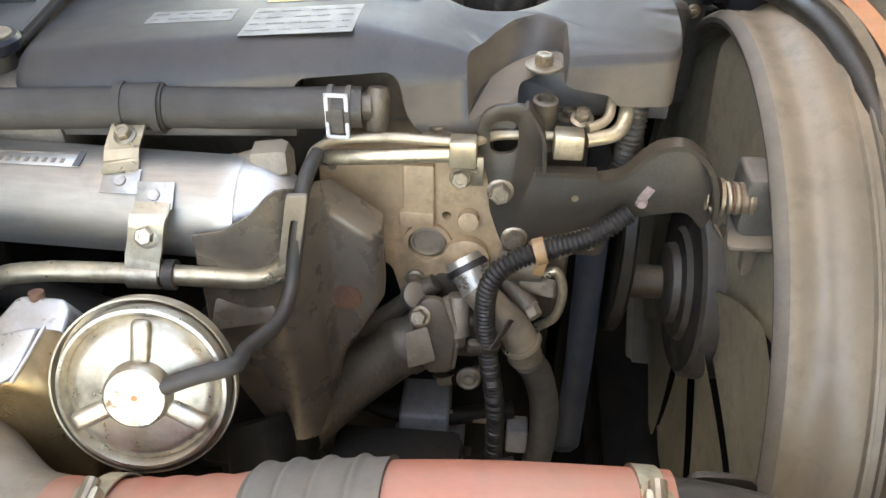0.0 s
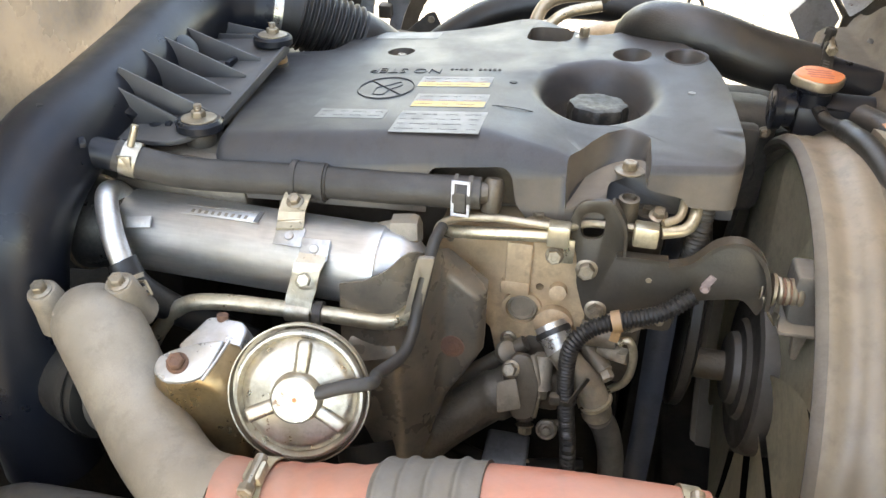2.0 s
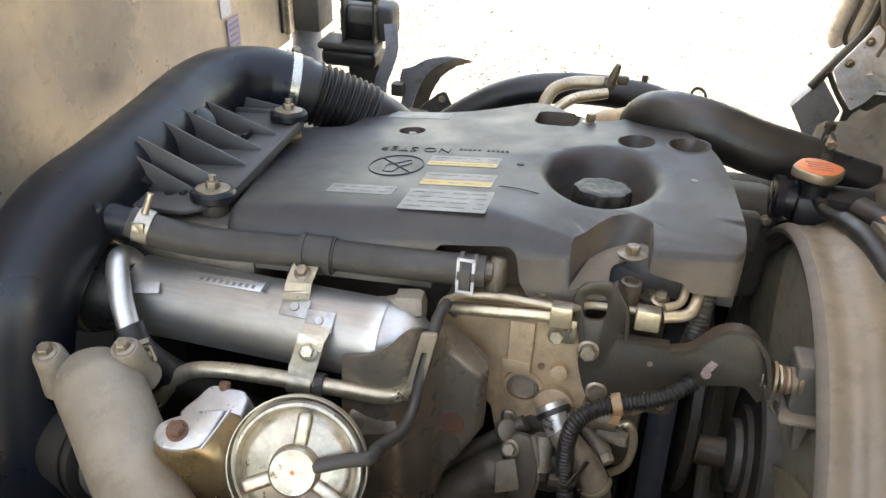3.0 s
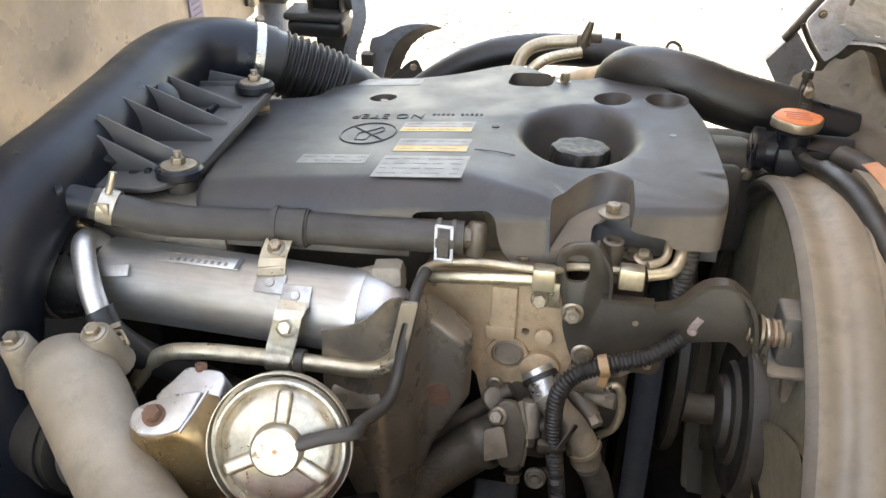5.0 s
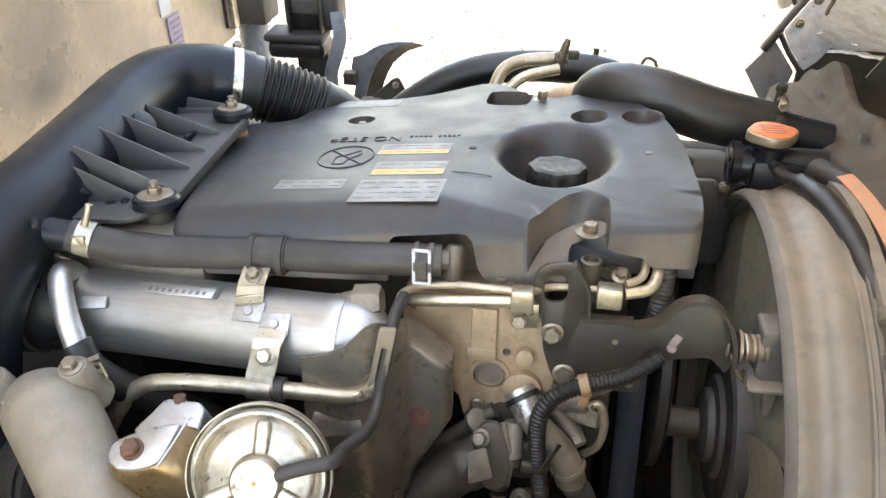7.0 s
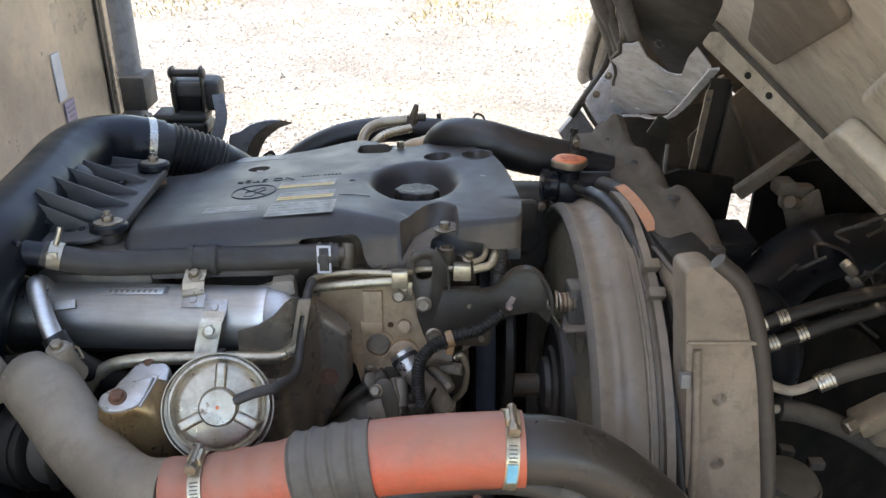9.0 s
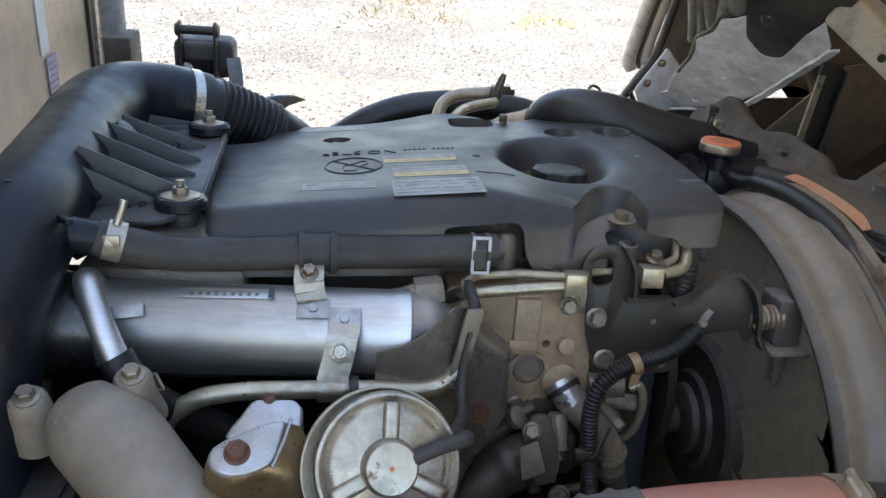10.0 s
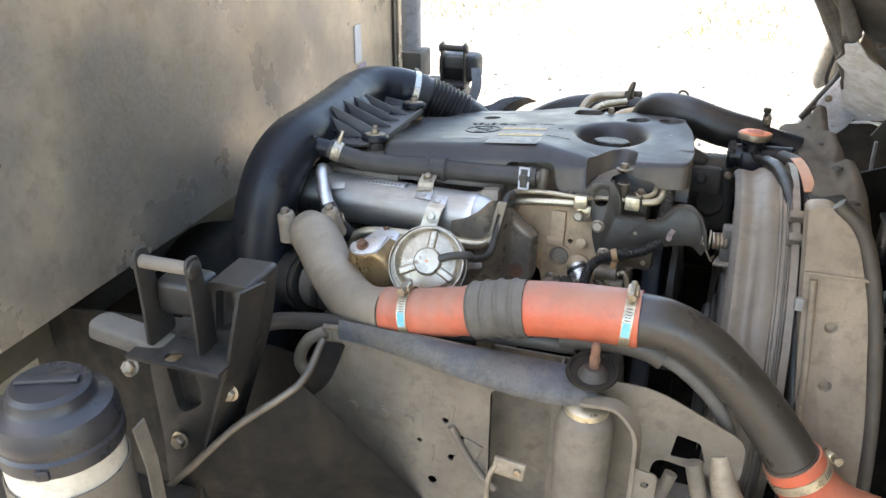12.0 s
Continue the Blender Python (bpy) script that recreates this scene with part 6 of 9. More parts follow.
def filler_neck():
    t = Thing("radiator_filler", "black plastic radiator filler housing", "filler neck")
    body = t.part("housing", merged(tube([(0.372, 0.915, 1.180), (0.470, 0.905, 1.183)], 0.022, 28), block((0.43, 0.91, 1.175), (0.09, 0.05, 0.035), 0.006)), M["duct"])
    t.part("neck", lathe([(0.019, -0.02), (0.019, 0.012), (0.023, 0.016), (0.023, 0.022), (0, 0.022)], (0.403, 0.905, 1.195), (0, -0.05, 1), 28), M["duct"], body)
    end = t.part("round_end", lathe([(0.026, 0.0), (0.0265, 0.010), (0.022, 0.012), (0.0, 0.010)], (0.374, 0.915, 1.180), (-1, 0.0, 0), 28), M["duct"], body)
    for k in range(3):
        a = math.pi * k / 3
        t.part("end_rib", block((0.3625, 0.915, 1.180), (0.002, 0.040, 0.003), 0.0005, Matrix.Rotation(a, 3, "X")), M["duct"], end)
    t.part("spigot", tube([(0.405, 0.895, 1.190), (0.410, 0.872, 1.190)], 0.0062, 14), M["duct"], body)
    t.done()
    t = Thing("pressure_cap", "metal radiator pressure cap with faded orange warning top", "pressure cap")
    out = []
    for k in range(72):
        a = 2 * math.pi * k / 72
        r = 0.0255 + 0.0052 * max(0, math.cos(2 * (a - 0.2))) ** 3
        out.append((r * math.cos(a), r * math.sin(a)))
    o, u, v = V(0.403, 0.904, 1.214), V(1, 0.08, -0.04), V(-0.06, 1, 0.10)
    cap = t.part("cap", prism(out, 0.012, o, u, v, 0.0022, segments=3), M["bolt"], angle=50)
    n = u.normalized().cross(v.normalized()).normalized()
    t.part("decal", prism([(0.93 * x, 0.93 * y) for x, y in out], 0.0012, o + n * 0.0118, u, v, 0.0004), M["orange"], cap, "faded orange warning disc")
    for k in range(4):
        t.part("text_bar", block(o + n * 0.0133 + v * (0.010 - 0.0065 * k), (0.030 - 0.004 * (k % 2), 0.002, 0.0004), 0, basis(u, n)), M["ink_red"], cap)
    t.done()
    one("overflow_hose", "dusty black overflow hose from the filler neck", "hose",
        tube(spline([(0.409, 0.882, 1.190), (0.414, 0.862, 1.186), (0.428, 0.825, 1.190), (0.444, 0.770, 1.186), (0.456, 0.700, 1.168), (0.466, 0.630, 1.128), (0.474, 0.560, 1.070), (0.478, 0.500, 0.99), (0.485, 0.475, 0.90)], 8),
             lambda s, d: 0.0075 if d < 0.045 else (0.0105 if d < 0.075 else 0.0115), 20), M["rubber_clean"])
    t = Thing("hose_sleeve", "blue-grey plastic hose guard with an orange warning strip", "hose guard")
    path = spline([(0.452, 0.885, 1.186), (0.474, 0.850, 1.184), (0.484, 0.775, 1.178), (0.488, 0.700, 1.164), (0.492, 0.640, 1.136), (0.495, 0.590, 1.10), (0.498, 0.55, 1.04)], 10)
    sl = t.part("sleeve", tube(path, 0.0165, 24), M["chassis"])
    dec = [p + V(-0.006, -0.005, 0.0160) for p in path if 0.690 < p.y < 0.850]
    t.part("warning_strip", strap(dec, 0.017, 0.0012, (1, 0.15, 0.2)), M["orange_faded"], sl, "sun-faded orange warning strip")
    t.done()


filler_neck()


def upper_hose():
    t = Thing("radiator_hose", "thick black upper radiator hose", "hose")
    path = spline([(0.194, 1.052, 1.210), (0.212, 1.030, 1.232), (0.240, 1.012, 1.238), (0.285, 0.998, 1.232), (0.345, 0.990, 1.216), (0.405, 0.988, 1.206), (0.428, 0.988, 1.203)], 10)
    t.part("hose", tube(path, lambda s, d: 0.0265 + 0.0050 * s + 0.0065 * math.sin(math.pi * s), 36), M["rubber_clean"])
    t.part("outlet", tube([(0.42, 0.988, 1.204), (0.49, 0.985, 1.190)], 0.0235, 28), M["duct"])
    t.done()
    worm_clamp("hose_clamp", "dark hose clamp with tall screw on the radiator hose", (0.418, 0.988, 1.2055), (1, 0, -0.2), 0.0322, 0.012, (0.1, -0.25, 1), mat=M["chassis"])
    one("clamp_screw", "upright thumb screw on the radiator hose clamp", "screw", merged(tube([(0.420, 0.982, 1.236), (0.422, 0.980, 1.256)], 0.0042, 12), hexagon((0.422, 0.980, 1.253), (0.1, -0.1, 1), 0.0075, 0.008)), M["chassis"])
    # Dark casting added to close the bright gap under the hose.
    t = Thing("thermostat_housing", "added dark casting closing the gap under the radiator hose", "housing")
    hs = t.part("casting", merged(block((0.335, 1.000, 1.085), (0.110, 0.075, 0.150), 0.022, None, 4), lathe([(0.030, -0.05), (0.032, 0.0), (0.024, 0.008), (0, 0.008)], (0.345, 0.965, 1.075), (0.1, -1, 0.1), 24)), M["cab_dark"])
    for x, z in ((0.300, 1.14), (0.372, 1.13), (0.31, 1.03)):
        add_bolt(t, (x, 0.962, z), (0, -1, 0), 0.0055, 0.006, 0.008, parent=hs)
    t.done()
    t = Thing("thermostat_pipes", "tan coolant pipes and fittings beyond the cover", "pipe")
    t.part("water_neck", tube(spline([(0.120, 1.090, 1.165), (0.150, 1.074, 1.196), (0.178, 1.060, 1.208), (0.205, 1.040, 1.224)], 6), 0.0215, 24), M["cast"])
    t.part("neck_band", ring_band((0.204, 1.041, 1.223), (0.55, -0.6, 0.55), 0.0275, 0.010, 0.0015, 32), M["zinc"])
    t.part("return_pipe", tube(spline([(0.055, 1.13, 1.19), (0.068, 1.150, 1.220), (0.095, 1.165, 1.232), (0.135, 1.170, 1.236), (0.160, 1.175, 1.238)], 8), 0.0095, 18), M["steel_dim"])
    t.part("lower_pipe", tube(spline([(0.07, 1.12, 1.19), (0.10, 1.135, 1.215), (0.150, 1.150, 1.226)], 6), 0.0080, 16), M["zinc"])
    fit = t.part("fitting", merged(block((0.150, 1.165, 1.238), (0.016, 0.016, 0.020), 0.003), block((0.163, 1.185, 1.240), (0.030, 0.014, 0.014), 0.003), lathe([(0.007, 0), (0.006, 0.02), (0.004, 0.03), (0, 0.03)], (0.152, 1.16, 1.24), (0.3, -0.1, 1), 14)), M["cast_dark"])
    t.part("bleed_screw", merged(lathe([(0.008, 0), (0.008, 0.010), (0.005, 0.012), (0.005, 0.022), (0, 0.022)], (0.205, 1.30, 1.205), (0, 0, 1), 16), block((0.205, 1.30, 1.200), (0.040, 0.030, 0.016), 0.004)), M["cast_dark"], fit)
    t.done()
    one("coolant_hose", "black coolant hose crossing behind the engine", "hose",
        tube(spline([(-0.22, 1.24, 1.00), (-0.15, 1.26, 1.08), (-0.07, 1.275, 1.145), (0.00, 1.28, 1.180), (0.08, 1.285, 1.195), (0.17, 1.29, 1.195), (0.24, 1.28, 1.185), (0.30, 1.25, 1.15)], 8), 0.026, 28), M["rubber_clean"])
    one("wire_loop", "thin black wire loop over the radiator hose", "wire", tube(spline([(0.255, 1.03, 1.255), (0.262, 1.035, 1.272), (0.275, 1.035, 1.268), (0.278, 1.03, 1.250)], 6), 0.0022, 8), M["black"])


upper_hose()


# ---- front of the engine: belts, pulleys, harness, pump ----
def belt_drive():
    t = Thing("crank_pulley", "dark ribbed drive pulley", "pulley", group="pulleys")
    t.part("wheel", lathe([(0.03, -0.01), (0.080, -0.010), (0.084, -0.006), (0.078, -0.002), (0.084, 0.002), (0.078, 0.006), (0.084, 0.010), (0.03, 0.012)], (0.270, 0.80, 0.72), (1, 0, 0), 48), M["cast_dark"])
    t.part("bolt", hexagon((0.282, 0.80, 0.72), (1, 0, 0), 0.014, 0.010), M["bolt"], angle=25)
    t.done()
    t = Thing("fan_pulley", "grey fan pulley with worn rim", "pulley", group="pulleys")
    t.part("wheel", lathe([(0.02, -0.012), (0.128, -0.010), (0.135, -0.007), (0.128, -0.003), (0.128, 0.003), (0.135, 0.007), (0.128, 0.010), (0.05, 0.014), (0.02, 0.02)], (0.297, 0.835, 0.955), (1, 0, 0), 64), M["chassis"])
    t.part("rim", lathe([(0.1355, -0.006), (0.137, -0.005), (0.137, 0.005), (0.1355, 0.006)], (0.297, 0.835, 0.955), (1, 0, 0), 64), M["chassis"])
    t.done()
    one("drive_belt", "black rubber drive belt", "belt",
        tube(rounded([(0.268, 0.712, 0.70), (0.266, 0.706, 0.85), (0.262, 0.708, 1.02), (0.262, 0.75, 1.06), (0.264, 0.93, 1.06), (0.266, 0.95, 0.9), (0.268, 0.90, 0.66), (0.268, 0.75, 0.64), (0.268, 0.712, 0.70)], 0.05, 6), 0.0145, 8, flat=0.3, flat_dir=(1, 0, 0)), M["belt"])
    # The dark space behind the belts is carried by this case's colour.
    one("timing_case", "grimy timing case, near-black for the shade behind the belts", "casting", prism(soft_outline([(-0.13, 0.0), (0.13, 0.0), (0.15, 0.30), (0.10, 0.46), (-0.10, 0.46), (-0.14, 0.30)], 0.03), 0.012, (0.243, 0.86, 0.63), (0, 1, 0), (0, 0, 1), 0.003), M["dark"])

    # Added drum, near-black so the gap behind the cover stays dark.
    t = Thing("alternator", "added near-black alternator shape keeping the far front gap dark", "alternator")
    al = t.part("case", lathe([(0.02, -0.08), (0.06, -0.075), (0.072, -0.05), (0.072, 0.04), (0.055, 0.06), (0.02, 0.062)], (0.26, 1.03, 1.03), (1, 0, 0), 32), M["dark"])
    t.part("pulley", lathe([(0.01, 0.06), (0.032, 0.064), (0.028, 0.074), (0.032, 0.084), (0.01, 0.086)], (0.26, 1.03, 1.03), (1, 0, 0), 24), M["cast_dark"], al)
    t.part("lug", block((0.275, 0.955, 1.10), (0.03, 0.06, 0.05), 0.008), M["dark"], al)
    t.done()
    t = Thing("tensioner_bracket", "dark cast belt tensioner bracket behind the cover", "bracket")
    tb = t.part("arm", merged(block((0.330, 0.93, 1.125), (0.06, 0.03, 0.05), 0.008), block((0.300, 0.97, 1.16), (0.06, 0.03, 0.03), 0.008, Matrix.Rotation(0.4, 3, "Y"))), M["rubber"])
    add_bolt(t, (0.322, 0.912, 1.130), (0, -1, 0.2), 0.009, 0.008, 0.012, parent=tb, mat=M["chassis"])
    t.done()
    # Unseen fill: these blocks hide bright ground past the belts.
    one("far_gap_fill", "added near-black blocks closing the gap beyond the belts", "pump", merged(block((0.37, 1.19, 0.99), (0.20, 0.10, 0.24), 0.03), block((0.30, 1.12, 1.05), (0.16, 0.10, 0.12), 0.02), tube(spline([(0.33, 1.12, 1.09), (0.36, 1.05, 1.11), (0.40, 1.0, 1.10)], 6), 0.022, 16)), M["dark"])
    # Made-up drum that darkens the open space low beside the pulleys.
    one("compressor", "added near-black drum filling the dark beside the pulleys", "compressor", lathe([(0.02, -0.10), (0.055, -0.09), (0.065, -0.07), (0.065, 0.06), (0.05, 0.08), (0.02, 0.085)], (0.17, 0.72, 0.62), (1, 0, 0), 32), M["dark"])


belt_drive()


def harness():
    t = Thing("wiring_conduit", "black corrugated wiring conduit with a tape tag", "conduit")
    path = spline([(0.275, 0.625, 1.085), (0.245, 0.612, 1.068), (0.205, 0.603, 1.058), (0.180, 0.598, 1.046), (0.167, 0.594, 1.026), (0.1655, 0.592, 0.992), (0.171, 0.590, 0.945), (0.179, 0.590, 0.885), (0.181, 0.592, 0.80)], 60)
    t.part("conduit", tube(path, lambda s, d: 0.0080 + 0.0010 * math.sin(d / 0.0040 * 2 * math.pi), 16), M["rubber_clean"], angle=80)
    t.part("tape", ring_band((0.2065, 0.6033, 1.0583), (0.95, 0.1, 0.3), 0.0104, 0.009, 0.0006, 20), M["tape"], None, "brown tape tag")
    t.part("tag", block((0.207, 0.598, 1.045), (0.009, 0.002, 0.014), 0.0005, Matrix.Rotation(0.15, 3, "Y")), M["tape"])
    t.part("cable_tie", merged(ring_band((0.1685, 0.591, 0.966), (0.12, 0, 1), 0.0100, 0.005, 0.0014, 20), block((0.158, 0.586, 0.966), (0.012, 0.010, 0.012), 0.003), strap([(0.172, 0.581, 0.968), (0.182, 0.590, 0.982), (0.188, 0.594, 0.992)], 0.006, 0.0016, (0.5, 0.5, -0.6))), M["black"])
    t.done()
    one("wiring_conduit", "black corrugated conduit rising under the cover's corner", "conduit",
        tube(spline([(0.268, 0.668, 1.080), (0.272, 0.664, 1.12), (0.274, 0.668, 1.16), (0.272, 0.68, 1.19)], 26), lambda s, d: 0.0098 + 0.0011 * math.sin(d / 0.0044 * 2 * math.pi), 16), M["rubber"], angle=80)


harness()


def water_pump_group():
    t = Thing("coolant_inlet", "dusty cast coolant inlet pipe with flange", "pipe")
    pipe = t.part("pipe", tube(spline([(-0.02, 0.60, 0.81), (0.02, 0.606, 0.862), (0.056, 0.612, 0.900), (0.095, 0.622, 0.930), (0.118, 0.630, 0.942), (0.150, 0.645, 0.950)], 8), lambda s, d: 0.0275 - 0.002 * s + (0.003 if 0.70 < s < 0.76 else 0), 30), M["cast_dark"], angle=60)
    fl = t.part("flange", prism(soft_outline([(-0.010, -0.034, 0.01), (0.013, -0.032, 0.01), (0.019, 0.004, 0.01), (0.010, 0.038, 0.006), (-0.006, 0.041, 0.006), (-0.021, 0.022, 0.008), (-0.015, -0.004, 0.01)], 0.008), 0.010, (0.122, 0.606, 0.958), (1, 0.1, 0.1), (-0.10, 0.25, 0.95), 0.003), M["cast_dark"])
    t.part("rim_bead", tube(rounded([(0.138, 0.601, 0.925), (0.142, 0.603, 0.960), (0.131, 0.611, 0.997)], 0.02), 0.0030, 10), M["cast_mid"], fl)
    add_bolt(t, (0.110, 0.600, 0.984), (-0.15, -0.85, 0.5), 0.0072, 0.008, 0.0095, parent=fl)
    t.part("stamped_plate", prism(soft_outline([(-0.013, -0.018), (0.012, -0.016), (0.010, 0.017), (-0.010, 0.015)], 0.003), 0.0025, (0.110, 0.591, 0.958), (1, 0.12, 0.25), (-0.2, 0.30, 0.93), 0.0006), M["cast_mid"], fl)
    t.part("dip_tube", tube(spline([(0.030, 0.632, 0.915), (0.060, 0.634, 0.940), (0.090, 0.636, 0.966), (0.120, 0.64, 0.990)], 6), 0.0085, 16), M["cast_dark"])
    t.part("dip_collar", lathe([(0.010, 0), (0.012, 0.003), (0.012, 0.010), (0.009, 0.012)], (0.098, 0.633, 0.978), (0.5, -0.5, 0.6), 20), M["cast_mid"])
    t.done()
    t = Thing("thermostat_housing", "cast coolant elbow with hose stub and bolts", "casting")
    el = t.part("elbow", tube(spline([(0.156, 0.622, 1.002), (0.170, 0.614, 0.990), (0.186, 0.611, 0.974), (0.197, 0.612, 0.955), (0.203, 0.617, 0.930)], 7), lambda s, d: 0.0142 + 0.0018 * s, 28), M["cast_mid"])
    t.part("nozzle", lathe([(0.0175, -0.016), (0.0178, -0.004), (0.0165, 0.000), (0.0160, 0.014), (0.0152, 0.018)], (0.152, 0.631, 1.008), (0.50, -0.55, -0.65), 28), M["nozzle"], el, "bright machined nozzle")
    t.part("nozzle_seal", ring_band((0.148, 0.635, 1.012), (0.50, -0.55, -0.65), 0.0175, 0.006, 0.0016, 30), M["rubber_clean"], el)
    t.part("bead", ring_band((0.1985, 0.6125, 0.951), (0.42, 0.12, -0.9), 0.0168, 0.0045, 0.0018, 30), M["zinc"], el)
    t.part("collar", lathe([(0.020, -0.004), (0.020, 0.006), (0.016, 0.008)], (0.146, 0.645, 1.018), (0, -1, 0), 28), M["cast"], el)
    boss = t.part("boss", lathe([(0.0085, 0.0), (0.0105, 0.004), (0.0110, 0.030), (0.0125, 0.036), (0.0, 0.036)], (0.141, 0.622, 0.992), (0.0, -0.30, -0.95), 20), M["cast_mid"], el)
    add_bolt(t, (0.1412, 0.611, 0.957), (0, -0.45, -0.89), 0.0085, 0.010, 0.0110, parent=boss)
    b2 = t.part("boss", tube([(0.122, 0.650, 0.925), (0.128, 0.632, 0.890)], 0.0095, 16), M["cast_dark"], el)
    add_bolt(t, (0.1285, 0.630, 0.886), (0.1, -0.4, -0.9), 0.008, 0.009, 0.0100, parent=b2)
    t.part("port", lathe([(0.0115, 0.0), (0.0115, 0.004), (0.0095, 0.005), (0.0075, 0.002), (0.0045, 0.003), (0.004, 0.008), (0, 0.009)], (0.153, 0.620, 0.894), (0, -1, 0.3), 24), M["cast_mid"])
    t.part("port_pipe", tube([(0.157, 0.628, 0.893), (0.182, 0.630, 0.898)], 0.0060, 14), M["cast_dark"])
    t.part("body", merged(block((0.158, 0.672, 0.955), (0.10, 0.05, 0.10), 0.014, None, 3), block((0.148, 0.640, 0.945), (0.034, 0.05, 0.05), 0.010, None, 3)), M["cast_dark"])
    t.done()
    t = Thing("oil_pipe_union", "small bent steel oil pipe with banjo union", "pipe")
    u = t.part("union", merged(hexagon((0.216, 0.630, 1.000), (0.9, -0.4, 0.1), 0.0090, 0.010), tube([(0.196, 0.638, 1.000), (0.217, 0.630, 1.000)], 0.0085, 18), tube([(0.176, 0.642, 1.013), (0.212, 0.638, 1.016)], 0.0135, 22)), M["cast_mid"], angle=25)
    t.part("pipe", tube(spline([(0.214, 0.622, 1.020), (0.2225, 0.621, 1.025), (0.2290, 0.622, 1.012), (0.2305, 0.624, 0.992), (0.2265, 0.628, 0.968), (0.2130, 0.636, 0.948)], 7), 0.0042, 14), M["zinc"])
    add_bolt(t, (0.203, 0.626, 0.981), (0.5, -0.75, -0.45), 0.0078, 0.010, 0.0090, parent=u, mat=M["cast_mid"])
    t.part("sensor_body", tube([(0.182, 0.640, 0.998), (0.203, 0.626, 0.981)], 0.0100, 18), M["cast_dark"], u)
    t.part("casting", merged(block((0.220, 0.662, 1.045), (0.09, 0.045, 0.04), 0.010), block((0.205, 0.662, 0.995), (0.06, 0.04, 0.09), 0.010)), M["cast_dark"])
    t.done()
    one("lower_hose", "grey dusty lower coolant hose", "hose", tube(spline([(0.206, 0.620, 0.922), (0.217, 0.630, 0.895), (0.228, 0.640, 0.845), (0.231, 0.645, 0.78), (0.22, 0.65, 0.68)], 8), lambda s, d: 0.0140 + 0.0005 * min(1, d / 0.03), 24), M["band_grey"])
    t = Thing("lower_unit", "dark dusty electrical unit low on the engine", "engine unit")
    t.part("case", block((0.085, 0.585, 0.775), (0.13, 0.09, 0.07), 0.010), M["chassis"])
    t.part("fin", block((0.10, 0.54, 0.80), (0.10, 0.012, 0.012), 0.002), M["chassis"])
    t.part("pipe", tube([(0.10, 0.545, 0.835), (0.20, 0.565, 0.842)], 0.007, 12), M["chassis"])
    t.part("plug", block((0.205, 0.56, 0.80), (0.035, 0.03, 0.04), 0.005), M["band_grey"])
    t.done()
    # dark stubs and lines deep in the engine bay
    for pts, r in ((((0.02, 0.66, 0.82), (0.10, 0.65, 0.80), (0.20, 0.66, 0.81)), 0.009), (((0.03, 0.63, 0.74), (0.09, 0.62, 0.70), (0.16, 0.64, 0.69)), 0.012), (((-0.16, 0.56, 0.93), (-0.10, 0.58, 0.86), (-0.02, 0.60, 0.80)), 0.014)):
        one("oil_line", "dark grimy oil line low in the engine bay", "pipe", tube(spline(pts, 8), r, 14), M["dark"], group="oil lines")


water_pump_group()


def injection_pump():
    t = Thing("injection_pump", "grey cast injection pump low beside the engine", "pump")
    body = t.part("body", merged(block((0.108, 0.668, 0.792), (0.052, 0.060, 0.046), 0.005, None, 3), block((0.112, 0.672, 0.752), (0.075, 0.070, 0.036), 0.005, None, 3)), M["post"])
    t.part("rail", tube([(0.130, 0.652, 0.805), (0.172, 0.652, 0.803)], 0.0060, 14), M["cast_mid"], body)
    t.part("lever", strap([(0.076, 0.634, 0.786), (0.110, 0.634, 0.778), (0.158, 0.636, 0.768)], 0.010, 0.003, (0, 0.3, 1)), M["chassis"], body)
    t.part("connector", block((0.205, 0.655, 0.778), (0.022, 0.024, 0.034), 0.003), M["post"], body, "pale grey plug connector")
    t.part("slot", block((0.112, 0.6365, 0.752), (0.050, 0.003, 0.010), 0.001), M["dark"], body)
    t.done()


injection_pump()


